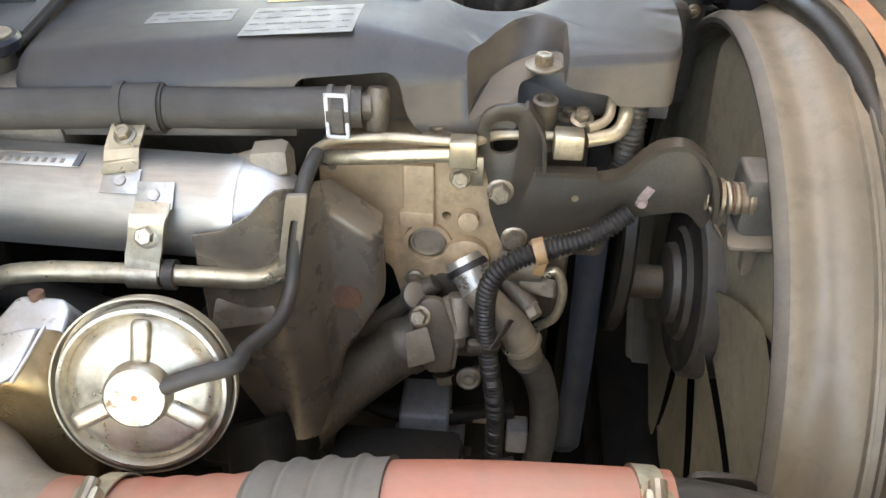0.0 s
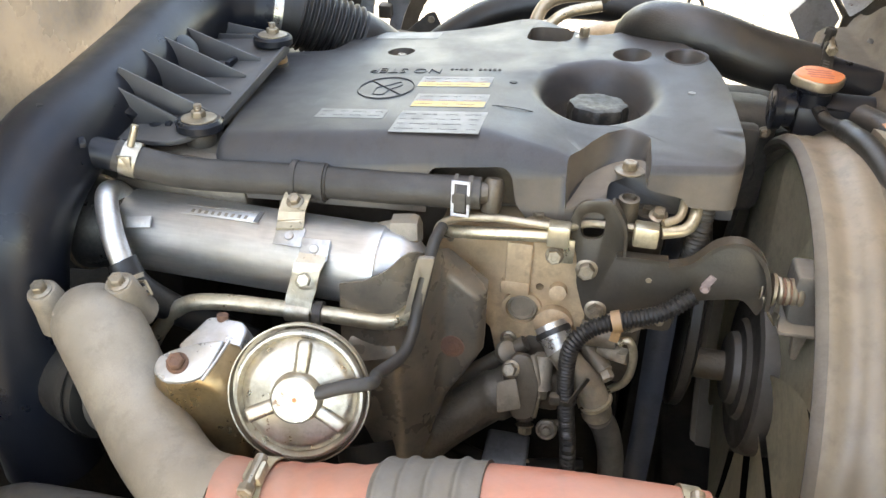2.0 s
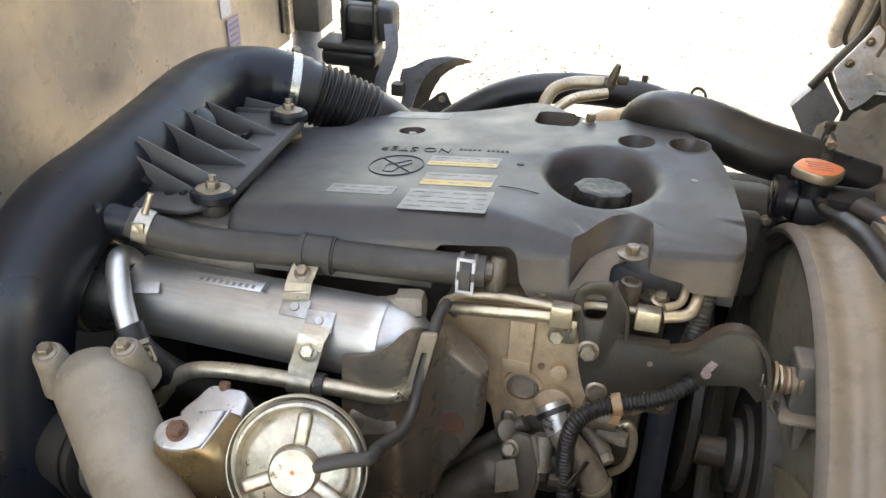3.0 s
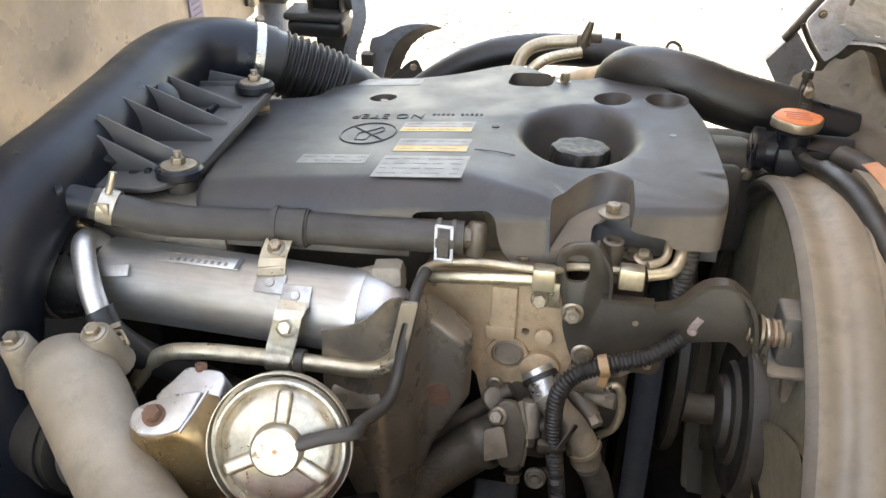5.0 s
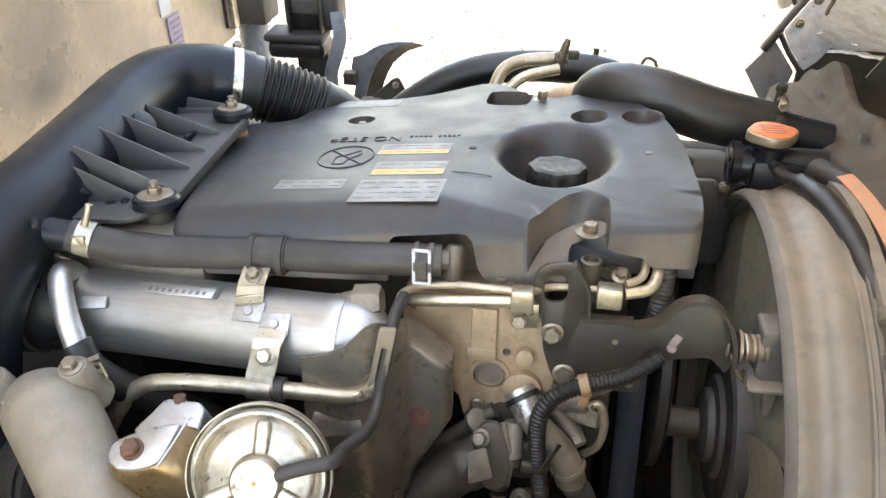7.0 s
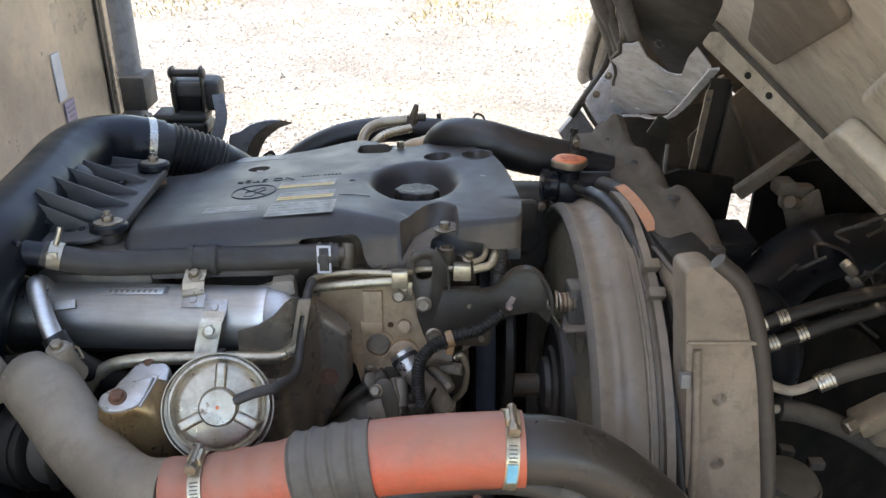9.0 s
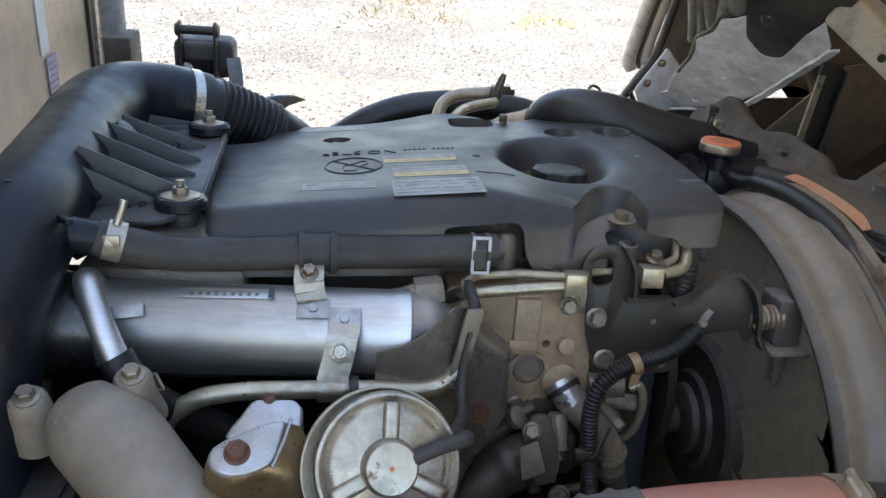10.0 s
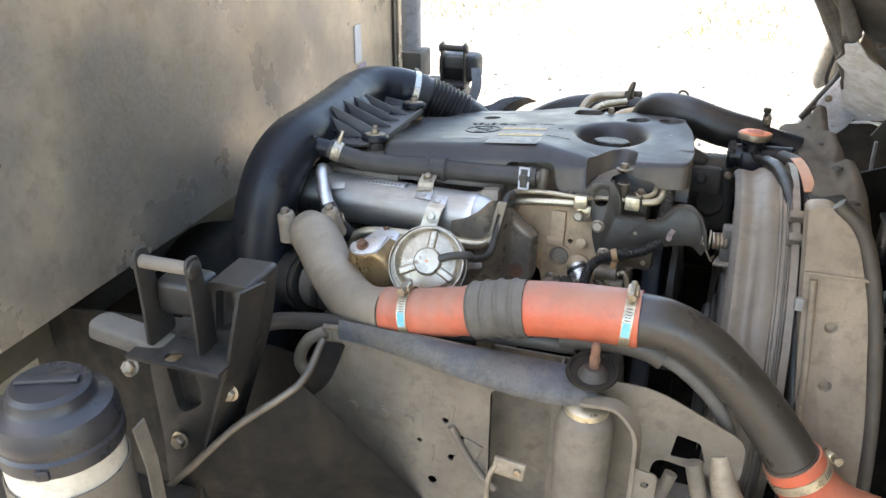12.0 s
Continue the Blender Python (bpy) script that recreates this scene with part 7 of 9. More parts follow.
# ---- chassis on the near side ----
def cab_mount(at, far):
    """A cab mount with two eared plates, a cross pin and a rubber pad."""
    t = Thing("cab_mount", "black steel cab mount with cross pin and rubber pads" if far else "dusty dark cab mount bracket with cross pin between two ears", "cab mount", TRUCK, "cab mounts")
    o = V(*at)
    mat = M["black"] if far else M["chassis"]
    w = 0.032 if far else 0.036
    pin = t.part("pin", tube([o + V(-w - 0.002, 0, 0), o + V(w + 0.002, 0, 0)], 0.0085, 18), mat if far else M["dusty"])
    for sx in (-1, 1):
        ear = soft_outline([(-0.012, 0.016, 0.012), (0.014, 0.016, 0.012), (0.020, -0.030, 0.02), (0.034, -0.060, 0.02), (0.044, -0.118, 0.01), (-0.012, -0.118, 0.01), (-0.010, -0.05, 0.02)], 0.012)
        t.part("ear", prism(ear, 0.005, o + V(sx * w - 0.0025, 0, 0), (0, 1, 0), (0, 0, 1), 0.0012), mat)
        t.part("pin_head", lathe([(0.012, 0), (0.012, 0.005), (0.009, 0.007), (0, 0.007)], o + V(sx * (w + 0.001), 0, 0), (sx, 0, 0), 18), mat, pin)
    t.part("rubber_pad", block(o + V(0.0, 0.035, -0.043 if far else -0.055), (0.064, 0.06 if far else 0.05, 0.036 if far else 0.050), 0.010, None, 3), M["band_grey"] if far else M["rubber_clean"])
    if not far:
        t.part("seat_plate", prism([(-0.06, -0.03), (0.075, -0.03), (0.075, 0.07), (-0.06, 0.07)], 0.006, o + V(0.0, 0.0, -0.128), (1, 0, 0), (0, 1, 0), 0.002, holes=[(0.0, -0.012, 0.012)]), mat)
    if far:
        cushion = t.part("cushion", block(o + V(0.006, 0.050, -0.058), (0.112, 0.075, 0.072), 0.016, None, 4), M["rubber"])
        t.part("slot", block(o + V(-0.006, 0.010, -0.072), (0.058, 0.008, 0.034), 0.004), M["dark"], cushion)
        t.part("pedestal", block(o + V(0.0, 0.045, -0.25), (0.07, 0.06, 0.26), 0.010), M["rubber_clean"])
        t.part("lever", strap(spline([o + V(0.062, 0.008, -0.050), o + V(0.068, -0.004, -0.095), o + V(0.060, -0.012, -0.130), o + V(0.047, -0.012, -0.165), o + V(0.042, -0.010, -0.215)], 6), 0.026, 0.010, (1, 0.2, 0)), M["post"], None, "worn grey latch lever")
    else:
        face = soft_outline([(-0.240, 1.122, 0.006), (-0.180, 1.124, 0.012), (-0.200, 1.028, 0.03), (-0.262, 0.86, 0.03), (-0.285, 0.70), (-0.36, 0.70), (-0.350, 0.85, 0.02), (-0.352, 0.976, 0.02), (-0.335, 1.020, 0.008), (-0.262, 1.040, 0.010)], 0.01)
        pk = prism(soft_outline([(-0.230, 1.112, 0.006), (-0.194, 1.113, 0.006), (-0.207, 1.062, 0.01), (-0.238, 1.048, 0.008)], 0.006), 0.03, (0, 0.312, 0), (1, 0, 0), (0, 0, 1))
        slot = prism(soft_outline([(-0.325, 0.985, 0.01), (-0.285, 1.0, 0.01), (-0.272, 0.93, 0.02), (-0.315, 0.90, 0.02)], 0.01), 0.03, (0, 0.312, 0), (1, 0, 0), (0, 0, 1))
        arm = t.part("channel", carve(prism(face, 0.07, (0, 0.365, 0), (1, 0, 0), (0, 0, 1)), [pk, slot], 0.006, 3), M["chassis"])
        t.part("pocket_block", block((-0.215, 0.318, 1.092), (0.026, 0.02, 0.036), 0.006), M["rubber_clean"], arm)
        t.part("edge_lip", strap([V(-0.179, 0.296, 1.124), V(-0.188, 0.290, 1.08), V(-0.201, 0.288, 1.028), V(-0.232, 0.288, 0.945), V(-0.264, 0.29, 0.86), V(-0.287, 0.29, 0.70)], 0.05, 0.005, (0.15, 1, 0)), M["chassis"], arm)
        for x, z in ((-0.226, 0.963), (-0.318, 0.860)):
            add_bolt(t, (x, 0.290, z), (0, -1, 0.1), 0.010, 0.009, 0.013, parent=arm)
    if far:
        seat = t.part("seat", block(o + V(-0.020, 0.010, -0.122), (0.116, 0.07, 0.036), 0.012, None, 3), M["rubber_clean"])
        t.part("seat_top", block(o + V(-0.022, 0.006, -0.097), (0.120, 0.074, 0.016), 0.007, None, 3), M["rubber"], seat)
    else:
        # side cup with a bolt
        cup = t.part("side_cup", prism(soft_outline([(-0.060, -0.02, 0.015), (0.060, -0.02, 0.015), (0.060, 0.02, 0.01), (-0.060, 0.02, 0.02)], 0.015), 0.026, o + V(-0.075, 0.01, -0.136), (0.95, 0.1, -0.25), (0, 1, 0), 0.010, segments=3), M["dusty"])
        add_bolt(t, o + V(-0.065, -0.018, -0.150), (0, -0.8, 0.6), 0.009, 0.009, 0.012, parent=cup)
    t.done()


cab_mount((-0.276, 0.268, 1.152), False)
cab_mount((-0.356, 1.654, 1.122), True)


def fluid_reservoir():
    t = Thing("fluid_reservoir", "round black lidded power steering fluid reservoir", "reservoir", TRUCK)
    c = V(-0.342, 0.125, 0.004)
    lid = t.part("lid", lathe([(0.055, 0.978), (0.0690, 0.980), (0.0705, 0.984), (0.0705, 0.998), (0.0675, 1.002), (0.0675, 1.006), (0.0690, 1.009), (0.0690, 1.020), (0.064, 1.034), (0.050, 1.040), (0.047, 1.044), (0.045, 1.056), (0.040, 1.061), (0.0, 1.063)], c, (0, 0, 1), 56), M["lid_black"], angle=30)
    t.part("grip", block((c.x, c.y, 1.068), (0.070, 0.014, 0.007), 0.003, Matrix.Rotation(0.4, 3, "Z")), M["lid_black"], lid)
    t.part("lid_tab", block((c.x + 0.030, c.y - 0.062, 0.992), (0.016, 0.010, 0.014), 0.003, Matrix.Rotation(0.45, 3, "Z")), M["lid_black"], lid)
    t.part("bowl", lathe([(0.030, 0.78), (0.058, 0.79), (0.064, 0.82), (0.0665, 0.952), (0.0660, 0.979), (0.055, 0.980)], c, (0, 0, 1), 48), M["cab"], None, "cream plastic reservoir bowl")
    st = t.part("strap", ring_band((c.x, c.y, 0.905), (0, 0, 1), 0.0675, 0.096, 0.002, 48), M["dusty"])
    add_bolt(t, (c.x + 0.020, c.y - 0.067, 0.935), (0.3, -0.95, 0), 0.0045, 0.004, parent=st)
    t.part("stay", strap([(-0.262, 0.16, 1.00), (-0.258, 0.165, 0.94), (-0.262, 0.17, 0.86)], 0.020, 0.003, (0, 1, 0)), M["dusty"])
    t.part("support", block((-0.33, 0.20, 0.80), (0.12, 0.10, 0.05), 0.006), M["chassis"])
    t.done()


fluid_reservoir()


def splash_panel():
    t = Thing("splash_panel", "dusty pressed steel splash panel beside the engine", "splash panel", TRUCK)
    y = 0.445
    out = soft_outline([(-0.19, 0.60), (-0.195, 0.90, 0.02), (-0.165, 0.985, 0.02), (-0.02, 0.995, 0.03), (0.12, 0.985, 0.03), (0.30, 0.985, 0.03), (0.42, 0.93, 0.02), (0.42, 0.86, 0.02), (0.31, 0.88, 0.02), (0.29, 0.60)], 0.01)
    holes = [soft_outline([(0.085, 0.66), (0.17, 0.66), (0.17, 0.935), (0.085, 0.935)], 0.012),
             soft_outline([(0.33, 0.885), (0.375, 0.885), (0.365, 0.915), (0.335, 0.922)], 0.004), (0.02, 0.865, 0.005), (0.045, 0.84, 0.004), (0.03, 0.80, 0.006), (-0.02, 0.82, 0.004), (0.0, 0.75, 0.007)]
    sheet = t.part("sheet", prism(out, 0.003, (0, y, 0), (1, 0, 0), (0, 0, 1), 0, holes=holes), M["dusty"], smooth=False)
    t.part("recess", block((0.13, 0.515, 0.80), (0.12, 0.004, 0.32), 0), M["dusty"], sheet)
    t.part("recess_side", block((0.172, 0.48, 0.80), (0.004, 0.07, 0.32), 0), M["dusty"], sheet)
    t.part("strut_brace", tube(spline([(0.03, 0.438, 0.86), (0.065, 0.435, 0.80), (0.10, 0.43, 0.77)], 6), 0.005, 8), M["dusty"], sheet)
    for x0, x1, z in ((-0.13, -0.02, 0.915), (-0.12, -0.03, 0.78), (-0.10, 0.02, 0.72)):
        t.part("pressed_rib", tube([(x0, y - 0.001, z), (x1, y - 0.001, z - 0.006)], lambda s_, d_: 0.0045 * math.sin(math.pi * min(1, max(0.05, s_))) + 0.001, 10), M["dusty"], sheet)
    t.part("drain_flap", block((0.055, y - 0.004, 0.815), (0.03, 0.004, 0.05), 0.002, Matrix.Rotation(0.4, 3, "Y")), M["dusty"], sheet)
    # broad folded lip along the top
    bm = bmesh.new()
    rows = []
    for i in range(26):
        f = i / 25
        x = -0.14 + 0.37 * f
        w = 0.006 + 0.046 * math.sin(math.pi * 0.62 * f) ** 2.0
        z = 1.000 - 0.004 * f
        rows.append([bm.verts.new(p) for p in ((x, y + 0.004, z - 0.002), (x, y - 0.3 * w, z + 0.002), (x, y - 0.8 * w, z - 0.008), (x, y - w, z - 0.020), (x, y - w + 0.002, z - 0.030))])
    for a, b in zip(rows, rows[1:]):
        for j in range(4):
            bm.faces.new((a[j], a[j + 1], b[j + 1], b[j]))
    bmesh.ops.solidify(bm, geom=bm.faces[:], thickness=0.0025)
    lip = t.part("lip", bm, M["lip"], sheet, "worn blue-grey folded lip", angle=60)
    # Near-black disc puts the darkness of the stud's hole into colour.
    t.part("lip_recess", lathe([(0.034, 0), (0.033, 0.003), (0.029, 0.0032), (0.028, 0.0012), (0, 0.001)], (0.220, 0.432, 1.002), (0, -0.25, 1), 32), M["dark"], sheet)
    t.part("top_hem", tube(spline([(-0.165, y, 0.985), (-0.02, y, 0.996), (0.12, y, 0.988)], 8), 0.004, 8), M["dusty"], sheet)
    for x, z in ((-0.155, 0.965), (0.003, 0.965), (-0.002, 0.90), (0.03, 0.88), (0.0, 0.80)):
        t.part("slot_tab", merged(block((x, y - 0.003, z), (0.006, 0.003, 0.030), 0.001, Matrix.Rotation(0.15, 3, "Y")), block((x + 0.008, y - 0.001, z + 0.004), (0.009, 0.002, 0.012), 0, Matrix.Rotation(0.6, 3, "Y"))), M["dusty"], sheet)
    t.part("rivet_plate", block((-0.055, y - 0.002, 0.855), (0.085, 0.004, 0.026), 0.002), M["dusty"], sheet)
    for x in (-0.125, -0.095, -0.075, -0.035):
        t.part("rivet", lathe([(0.009, 0), (0.007, 0.005), (0, 0.006)], (x, y - 0.002, 0.855 - 0.05 * (x + 0.05)), (0, -1, 0), 16), M["dusty"], sheet)
    add_bolt(t, (-0.172, y - 0.006, 0.925), (0, -1, 0.1), 0.008, 0.008, 0.011, parent=sheet)
    t.done()
    # curved mudguard edge
    t = Thing("mudguard", "dark mudguard sheet with a worn pale rim", "mudguard", TRUCK)
    line = spline([(-0.150, 0.41, 0.985), (-0.143, 0.34, 0.971), (-0.163, 0.31, 0.955), (-0.220, 0.28, 0.913), (-0.274, 0.25, 0.857), (-0.325, 0.24, 0.802), (-0.40, 0.24, 0.70)], 8)
    bm = bmesh.new()
    rows = [[bm.verts.new(p + V(0.006 * k, 0.012 * k, -0.008 * k)) for k in range(4)] for p in line]
    for a, b in zip(rows, rows[1:]):
        for k in range(3):
            bm.faces.new((a[k], a[k + 1], b[k + 1], b[k]))
    bmesh.ops.solidify(bm, geom=bm.faces[:], thickness=0.003)
    g = t.part("sheet", bm, M["chassis"])
    t.part("rim", tube(line, 0.0052, 12), M["cast_dark"], g)
    inner = bmesh.new()
    rows = [[inner.verts.new(p + V(0.0, 0.002, 0.0)), inner.verts.new(V(p.x + 0.07, 0.5 * p.y + 0.19, p.z - 0.09)), inner.verts.new(V(p.x + 0.13, 0.441, p.z - 0.26))] for p in line[10:]]
    for a, b in zip(rows, rows[1:]):
        inner.faces.new((a[0], a[1], b[1], b[0]))
        inner.faces.new((a[1], a[2], b[2], b[1]))
    # Web near-black: the shade inside the mudguard is put into its colour.
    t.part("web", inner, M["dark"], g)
    t.done()


splash_panel()


def damper():
    t = Thing("hydraulic_cylinder", "dusty grey upright hydraulic cylinder with rusty stud", "cylinder", TRUCK)
    c = V(0.220, 0.410, 0)
    t.part("tube", lathe([(0.02, 0.60), (0.036, 0.605), (0.037, 0.62), (0.037, 0.935), (0.033, 0.952), (0.026, 0.958), (0.0, 0.958)], c, (0, 0, 1), 40), M["dusty"])
    t.part("collar", lathe([(0.026, 0.955), (0.029, 0.958), (0.029, 0.966), (0.02, 0.97)], c, (0, 0, 1), 32), M["zinc"])
    t.part("bush", lathe([(0.020, 0.985), (0.022, 0.990), (0.021, 1.000), (0.012, 1.010), (0.0, 1.011)], c + V(0.002, 0.020, 0), (0, 0, 1), 28), M["rubber"])
    t.part("stud", lathe([(0.006, 1.0), (0.0075, 1.006), (0.0060, 1.014), (0.0072, 1.022), (0.0055, 1.030), (0.0064, 1.038), (0.004, 1.046), (0, 1.047)], c + V(0.002, 0.020, 0), (0, 0, 1), 14), M["rusty"], None, "rusty threaded stud")
    t.done()
    t = Thing("stay_bracket", "bent grey steel stay beside the hydraulic cylinder", "bracket", TRUCK)
    t.part("arm", strap(rounded([(0.215, 0.40, 0.978), (0.262, 0.395, 0.985), (0.288, 0.39, 0.955), (0.290, 0.39, 0.86), (0.292, 0.39, 0.64)], 0.02, 5), 0.022, 0.005, (0.2, 1, 0)), M["dusty"])
    t.part("foot", prism(soft_outline([(0.0, 0.0), (0.034, -0.006), (0.034, -0.12), (0.0, -0.12)], 0.008), 0.004, (0.284, 0.385, 0.905), (1, 0, 0), (0, 0, 1), 0.001, holes=[(0.020, -0.024, 0.005), (0.020, -0.062, 0.006)]), M["dusty"])
    t.done()
    t = Thing("pipe_clip", "worn white metal clip on the splash panel", "clip", TRUCK)
    t.part("tab", block((0.125, 0.40, 0.842), (0.045, 0.006, 0.030), 0.003, Matrix.Rotation(0.12, 3, "Y")), M["cast_mid"])
    t.part("loop", tube(spline([(0.108, 0.40, 0.845), (0.098, 0.398, 0.82), (0.096, 0.398, 0.77), (0.10, 0.40, 0.70)], 6), 0.004, 10), M["cast_mid"])
    add_bolt(t, (0.138, 0.396, 0.842), (0, -1, 0), 0.006, 0.005)
    t.done()
    # steering links low at the front corner
    t = Thing("steering_linkage", "dusty cast steering arms and rods", "linkage", TRUCK)
    t.part("upper_arm", tube(spline([(0.36, 0.44, 0.885), (0.375, 0.43, 0.83), (0.385, 0.42, 0.76), (0.40, 0.42, 0.68)], 6), 0.011, 14), M["dusty"])
    t.part("cast_arm", merged(tube(spline([(0.39, 0.45, 0.90), (0.405, 0.44, 0.85), (0.43, 0.43, 0.80)], 6), lambda s, d: 0.013 + 0.012 * s, 20), lathe([(0.02, -0.02), (0.034, -0.015), (0.034, 0.015), (0.02, 0.02)], (0.435, 0.43, 0.80), (0.3, -0.9, 0.2), 24)), M["cast_mid"])
    t.part("rod", tube(spline([(0.335, 0.44, 0.86), (0.315, 0.42, 0.79), (0.30, 0.40, 0.70)], 6), 0.009, 12), M["dusty"])
    t.part("cross_bar", block((0.38, 0.50, 0.76), (0.30, 0.03, 0.05), 0.005), M["cab_dark"])
    t.done()


damper()


def side_lines():
    def line(name, label, pts, r, mat, cat="hose"):
        one(name, label, cat, tube(spline(pts, 8), r, 18), mat, TRUCK, "side hoses")
    line("side_hose", "dusty rubber hose along the splash panel", [(-0.34, 0.50, 0.90), (-0.28, 0.485, 0.945), (-0.22, 0.475, 0.966), (-0.15, 0.470, 0.978), (-0.03, 0.478, 0.990), (0.08, 0.485, 0.998), (0.19, 0.485, 1.002)], 0.013, M["rubber"])
    line("side_hose", "dusty rubber hose with moulded end", [(0.17, 0.485, 1.012), (0.24, 0.482, 1.022), (0.285, 0.478, 1.020), (0.305, 0.476, 1.012)], 0.0165, M["rubber"])
    line("side_pipe", "grey side pipe bending down to the front", [(0.285, 0.478, 1.020), (0.33, 0.474, 1.0), (0.38, 0.470, 0.955), (0.41, 0.47, 0.88), (0.415, 0.47, 0.78)], 0.0095, M["band_grey"], "pipe")
    line("side_hose", "thin black hose beneath the charge pipe", [(-0.20, 0.52, 0.955), (-0.05, 0.515, 0.985), (0.09, 0.50, 1.010), (0.16, 0.50, 1.015), (0.23, 0.51, 1.005)], 0.007, M["rubber_clean"])
    line("side_hose", "looped dusty hose by the mudguard", [(-0.16, 0.44, 0.98), (-0.185, 0.432, 0.965), (-0.20, 0.43, 0.93), (-0.19, 0.43, 0.905)], 0.009, M["dusty"])
    t = Thing("bolt_bracket", "grey bracket with a plated bolt under the charge hose", "bracket", TRUCK)
    t.part("tab", prism(soft_outline([(-0.02, -0.05), (0.03, -0.05), (0.024, 0.03, 0.01), (-0.016, 0.03, 0.01)], 0.008), 0.005, (0.305, 0.525, 1.02), (1, 0, 0), (0, 0.2, 1), 0.001), M["chassis"])
    add_bolt(t, (0.307, 0.520, 1.025), (0, -1, 0.1), 0.009, 0.009, 0.012, mat=M["gold"])
    t.done()
    # inlet coupling at the foot of the duct
    t = Thing("duct_coupling", "black rubber coupling and grey inlet at the duct's foot", "coupling", TRUCK)
    t.part("cuff", lathe([(0.040, -0.03), (0.050, -0.028), (0.052, 0.0), (0.050, 0.026), (0.042, 0.028)], (-0.285, 0.615, 0.955), (0.9, -0.35, 0.15), 36), M["rubber_clean"])
    t.part("band", ring_band((-0.275, 0.611, 0.957), (0.9, -0.35, 0.15), 0.0515, 0.012, 0.0016, 36), M["chassis"])
    t.part("inlet", lathe([(0.036, 0.02), (0.042, 0.024), (0.042, 0.060), (0.036, 0.066), (0, 0.066)], (-0.275, 0.611, 0.957), (0.9, -0.35, 0.15), 36), M["band_grey"])
    t.part("clip", block((-0.235, 0.55, 0.965), (0.012, 0.006, 0.040), 0.002), M["chassis"])
    t.done()


side_lines()


def box_subframe():
    t = Thing("box_subframe", "dusty olive steel subframe under the truck box", "subframe", TRUCK)
    for x in (-0.74, -1.25, -1.8):
        t.part("cross_member", block((x, 0.93, 0.87), (0.07, 1.80, 0.10), 0.006), M["green"])
    for y in (0.52, 1.28):
        t.part("long_member", block((-1.9, y, 0.74), (2.5, 0.07, 0.16), 0.008), M["green"])
    t.part("gusset_plate", prism(soft_outline([(0.0, 0.0), (0.30, 0.05), (0.28, 0.17), (0.0, 0.17)], 0.02), 0.006, (-1.02, 0.56, 0.62), (1, 0, 0), (0, 0, 1), 0.002, holes=[(0.06, 0.10, 0.012), (0.13, 0.12, 0.012), (0.10, 0.05, 0.010), (0.20, 0.10, 0.012)]), M["green"])
    t.done()
    for y in (0.30, 1.60):
        tw = Thing("truck_wheel", "black truck tyre on a steel rim under the box", "wheel", TRUCK, "rear wheels")
        tw.part("tyre", lathe([(0.20, -0.10), (0.33, -0.10), (0.36, -0.08), (0.365, 0.0), (0.36, 0.08), (0.33, 0.10), (0.20, 0.10)], (-2.6, y, 0.365), (0, 1, 0), 40), M["rubber"])
        tw.part("rim", lathe([(0.05, -0.03), (0.19, -0.05), (0.205, -0.09), (0.21, 0.09), (0.19, 0.05), (0.05, 0.03)], (-2.6, y, 0.365), (0, 1, 0), 32), M["post"])
        tw.done()
    for y in (0.22, 1.70):
        tw = Thing("truck_wheel", "black truck tyre on a steel rim at the front axle", "wheel", TRUCK, "front wheels")
        tw.part("tyre", lathe([(0.20, -0.10), (0.33, -0.10), (0.36, -0.08), (0.365, 0.0), (0.36, 0.08), (0.33, 0.10), (0.20, 0.10)], (0.62, y, 0.365), (0, 1, 0), 40), M["rubber"])
        tw.part("rim", lathe([(0.05, -0.03), (0.19, -0.05), (0.205, -0.09), (0.21, 0.09), (0.19, 0.05), (0.05, 0.03)], (0.62, y, 0.365), (0, 1, 0), 32), M["post"])
        tw.done()
    one("front_axle", "dark steel axle beam between the front wheels", "axle", tube([(0.62, 0.2, 0.36), (0.62, 1.72, 0.36)], 0.05, 20), M["chassis"], TRUCK)
    # Unseen; its girth and near-black colour keep the view behind the engine dark.
    one("gearbox", "added near-black gearbox hiding bright ground behind the engine", "gearbox", tube(spline([(0.1, 0.0, 0.0), (-0.2, 0, -0.02), (-0.5, 0, -0.06), (-0.9, 0, -0.1)], 6), lambda s, d: 0.25 - 0.07 * s, 32), M["dark"], pose(-0.28, 0.88, 0.70))


box_subframe()


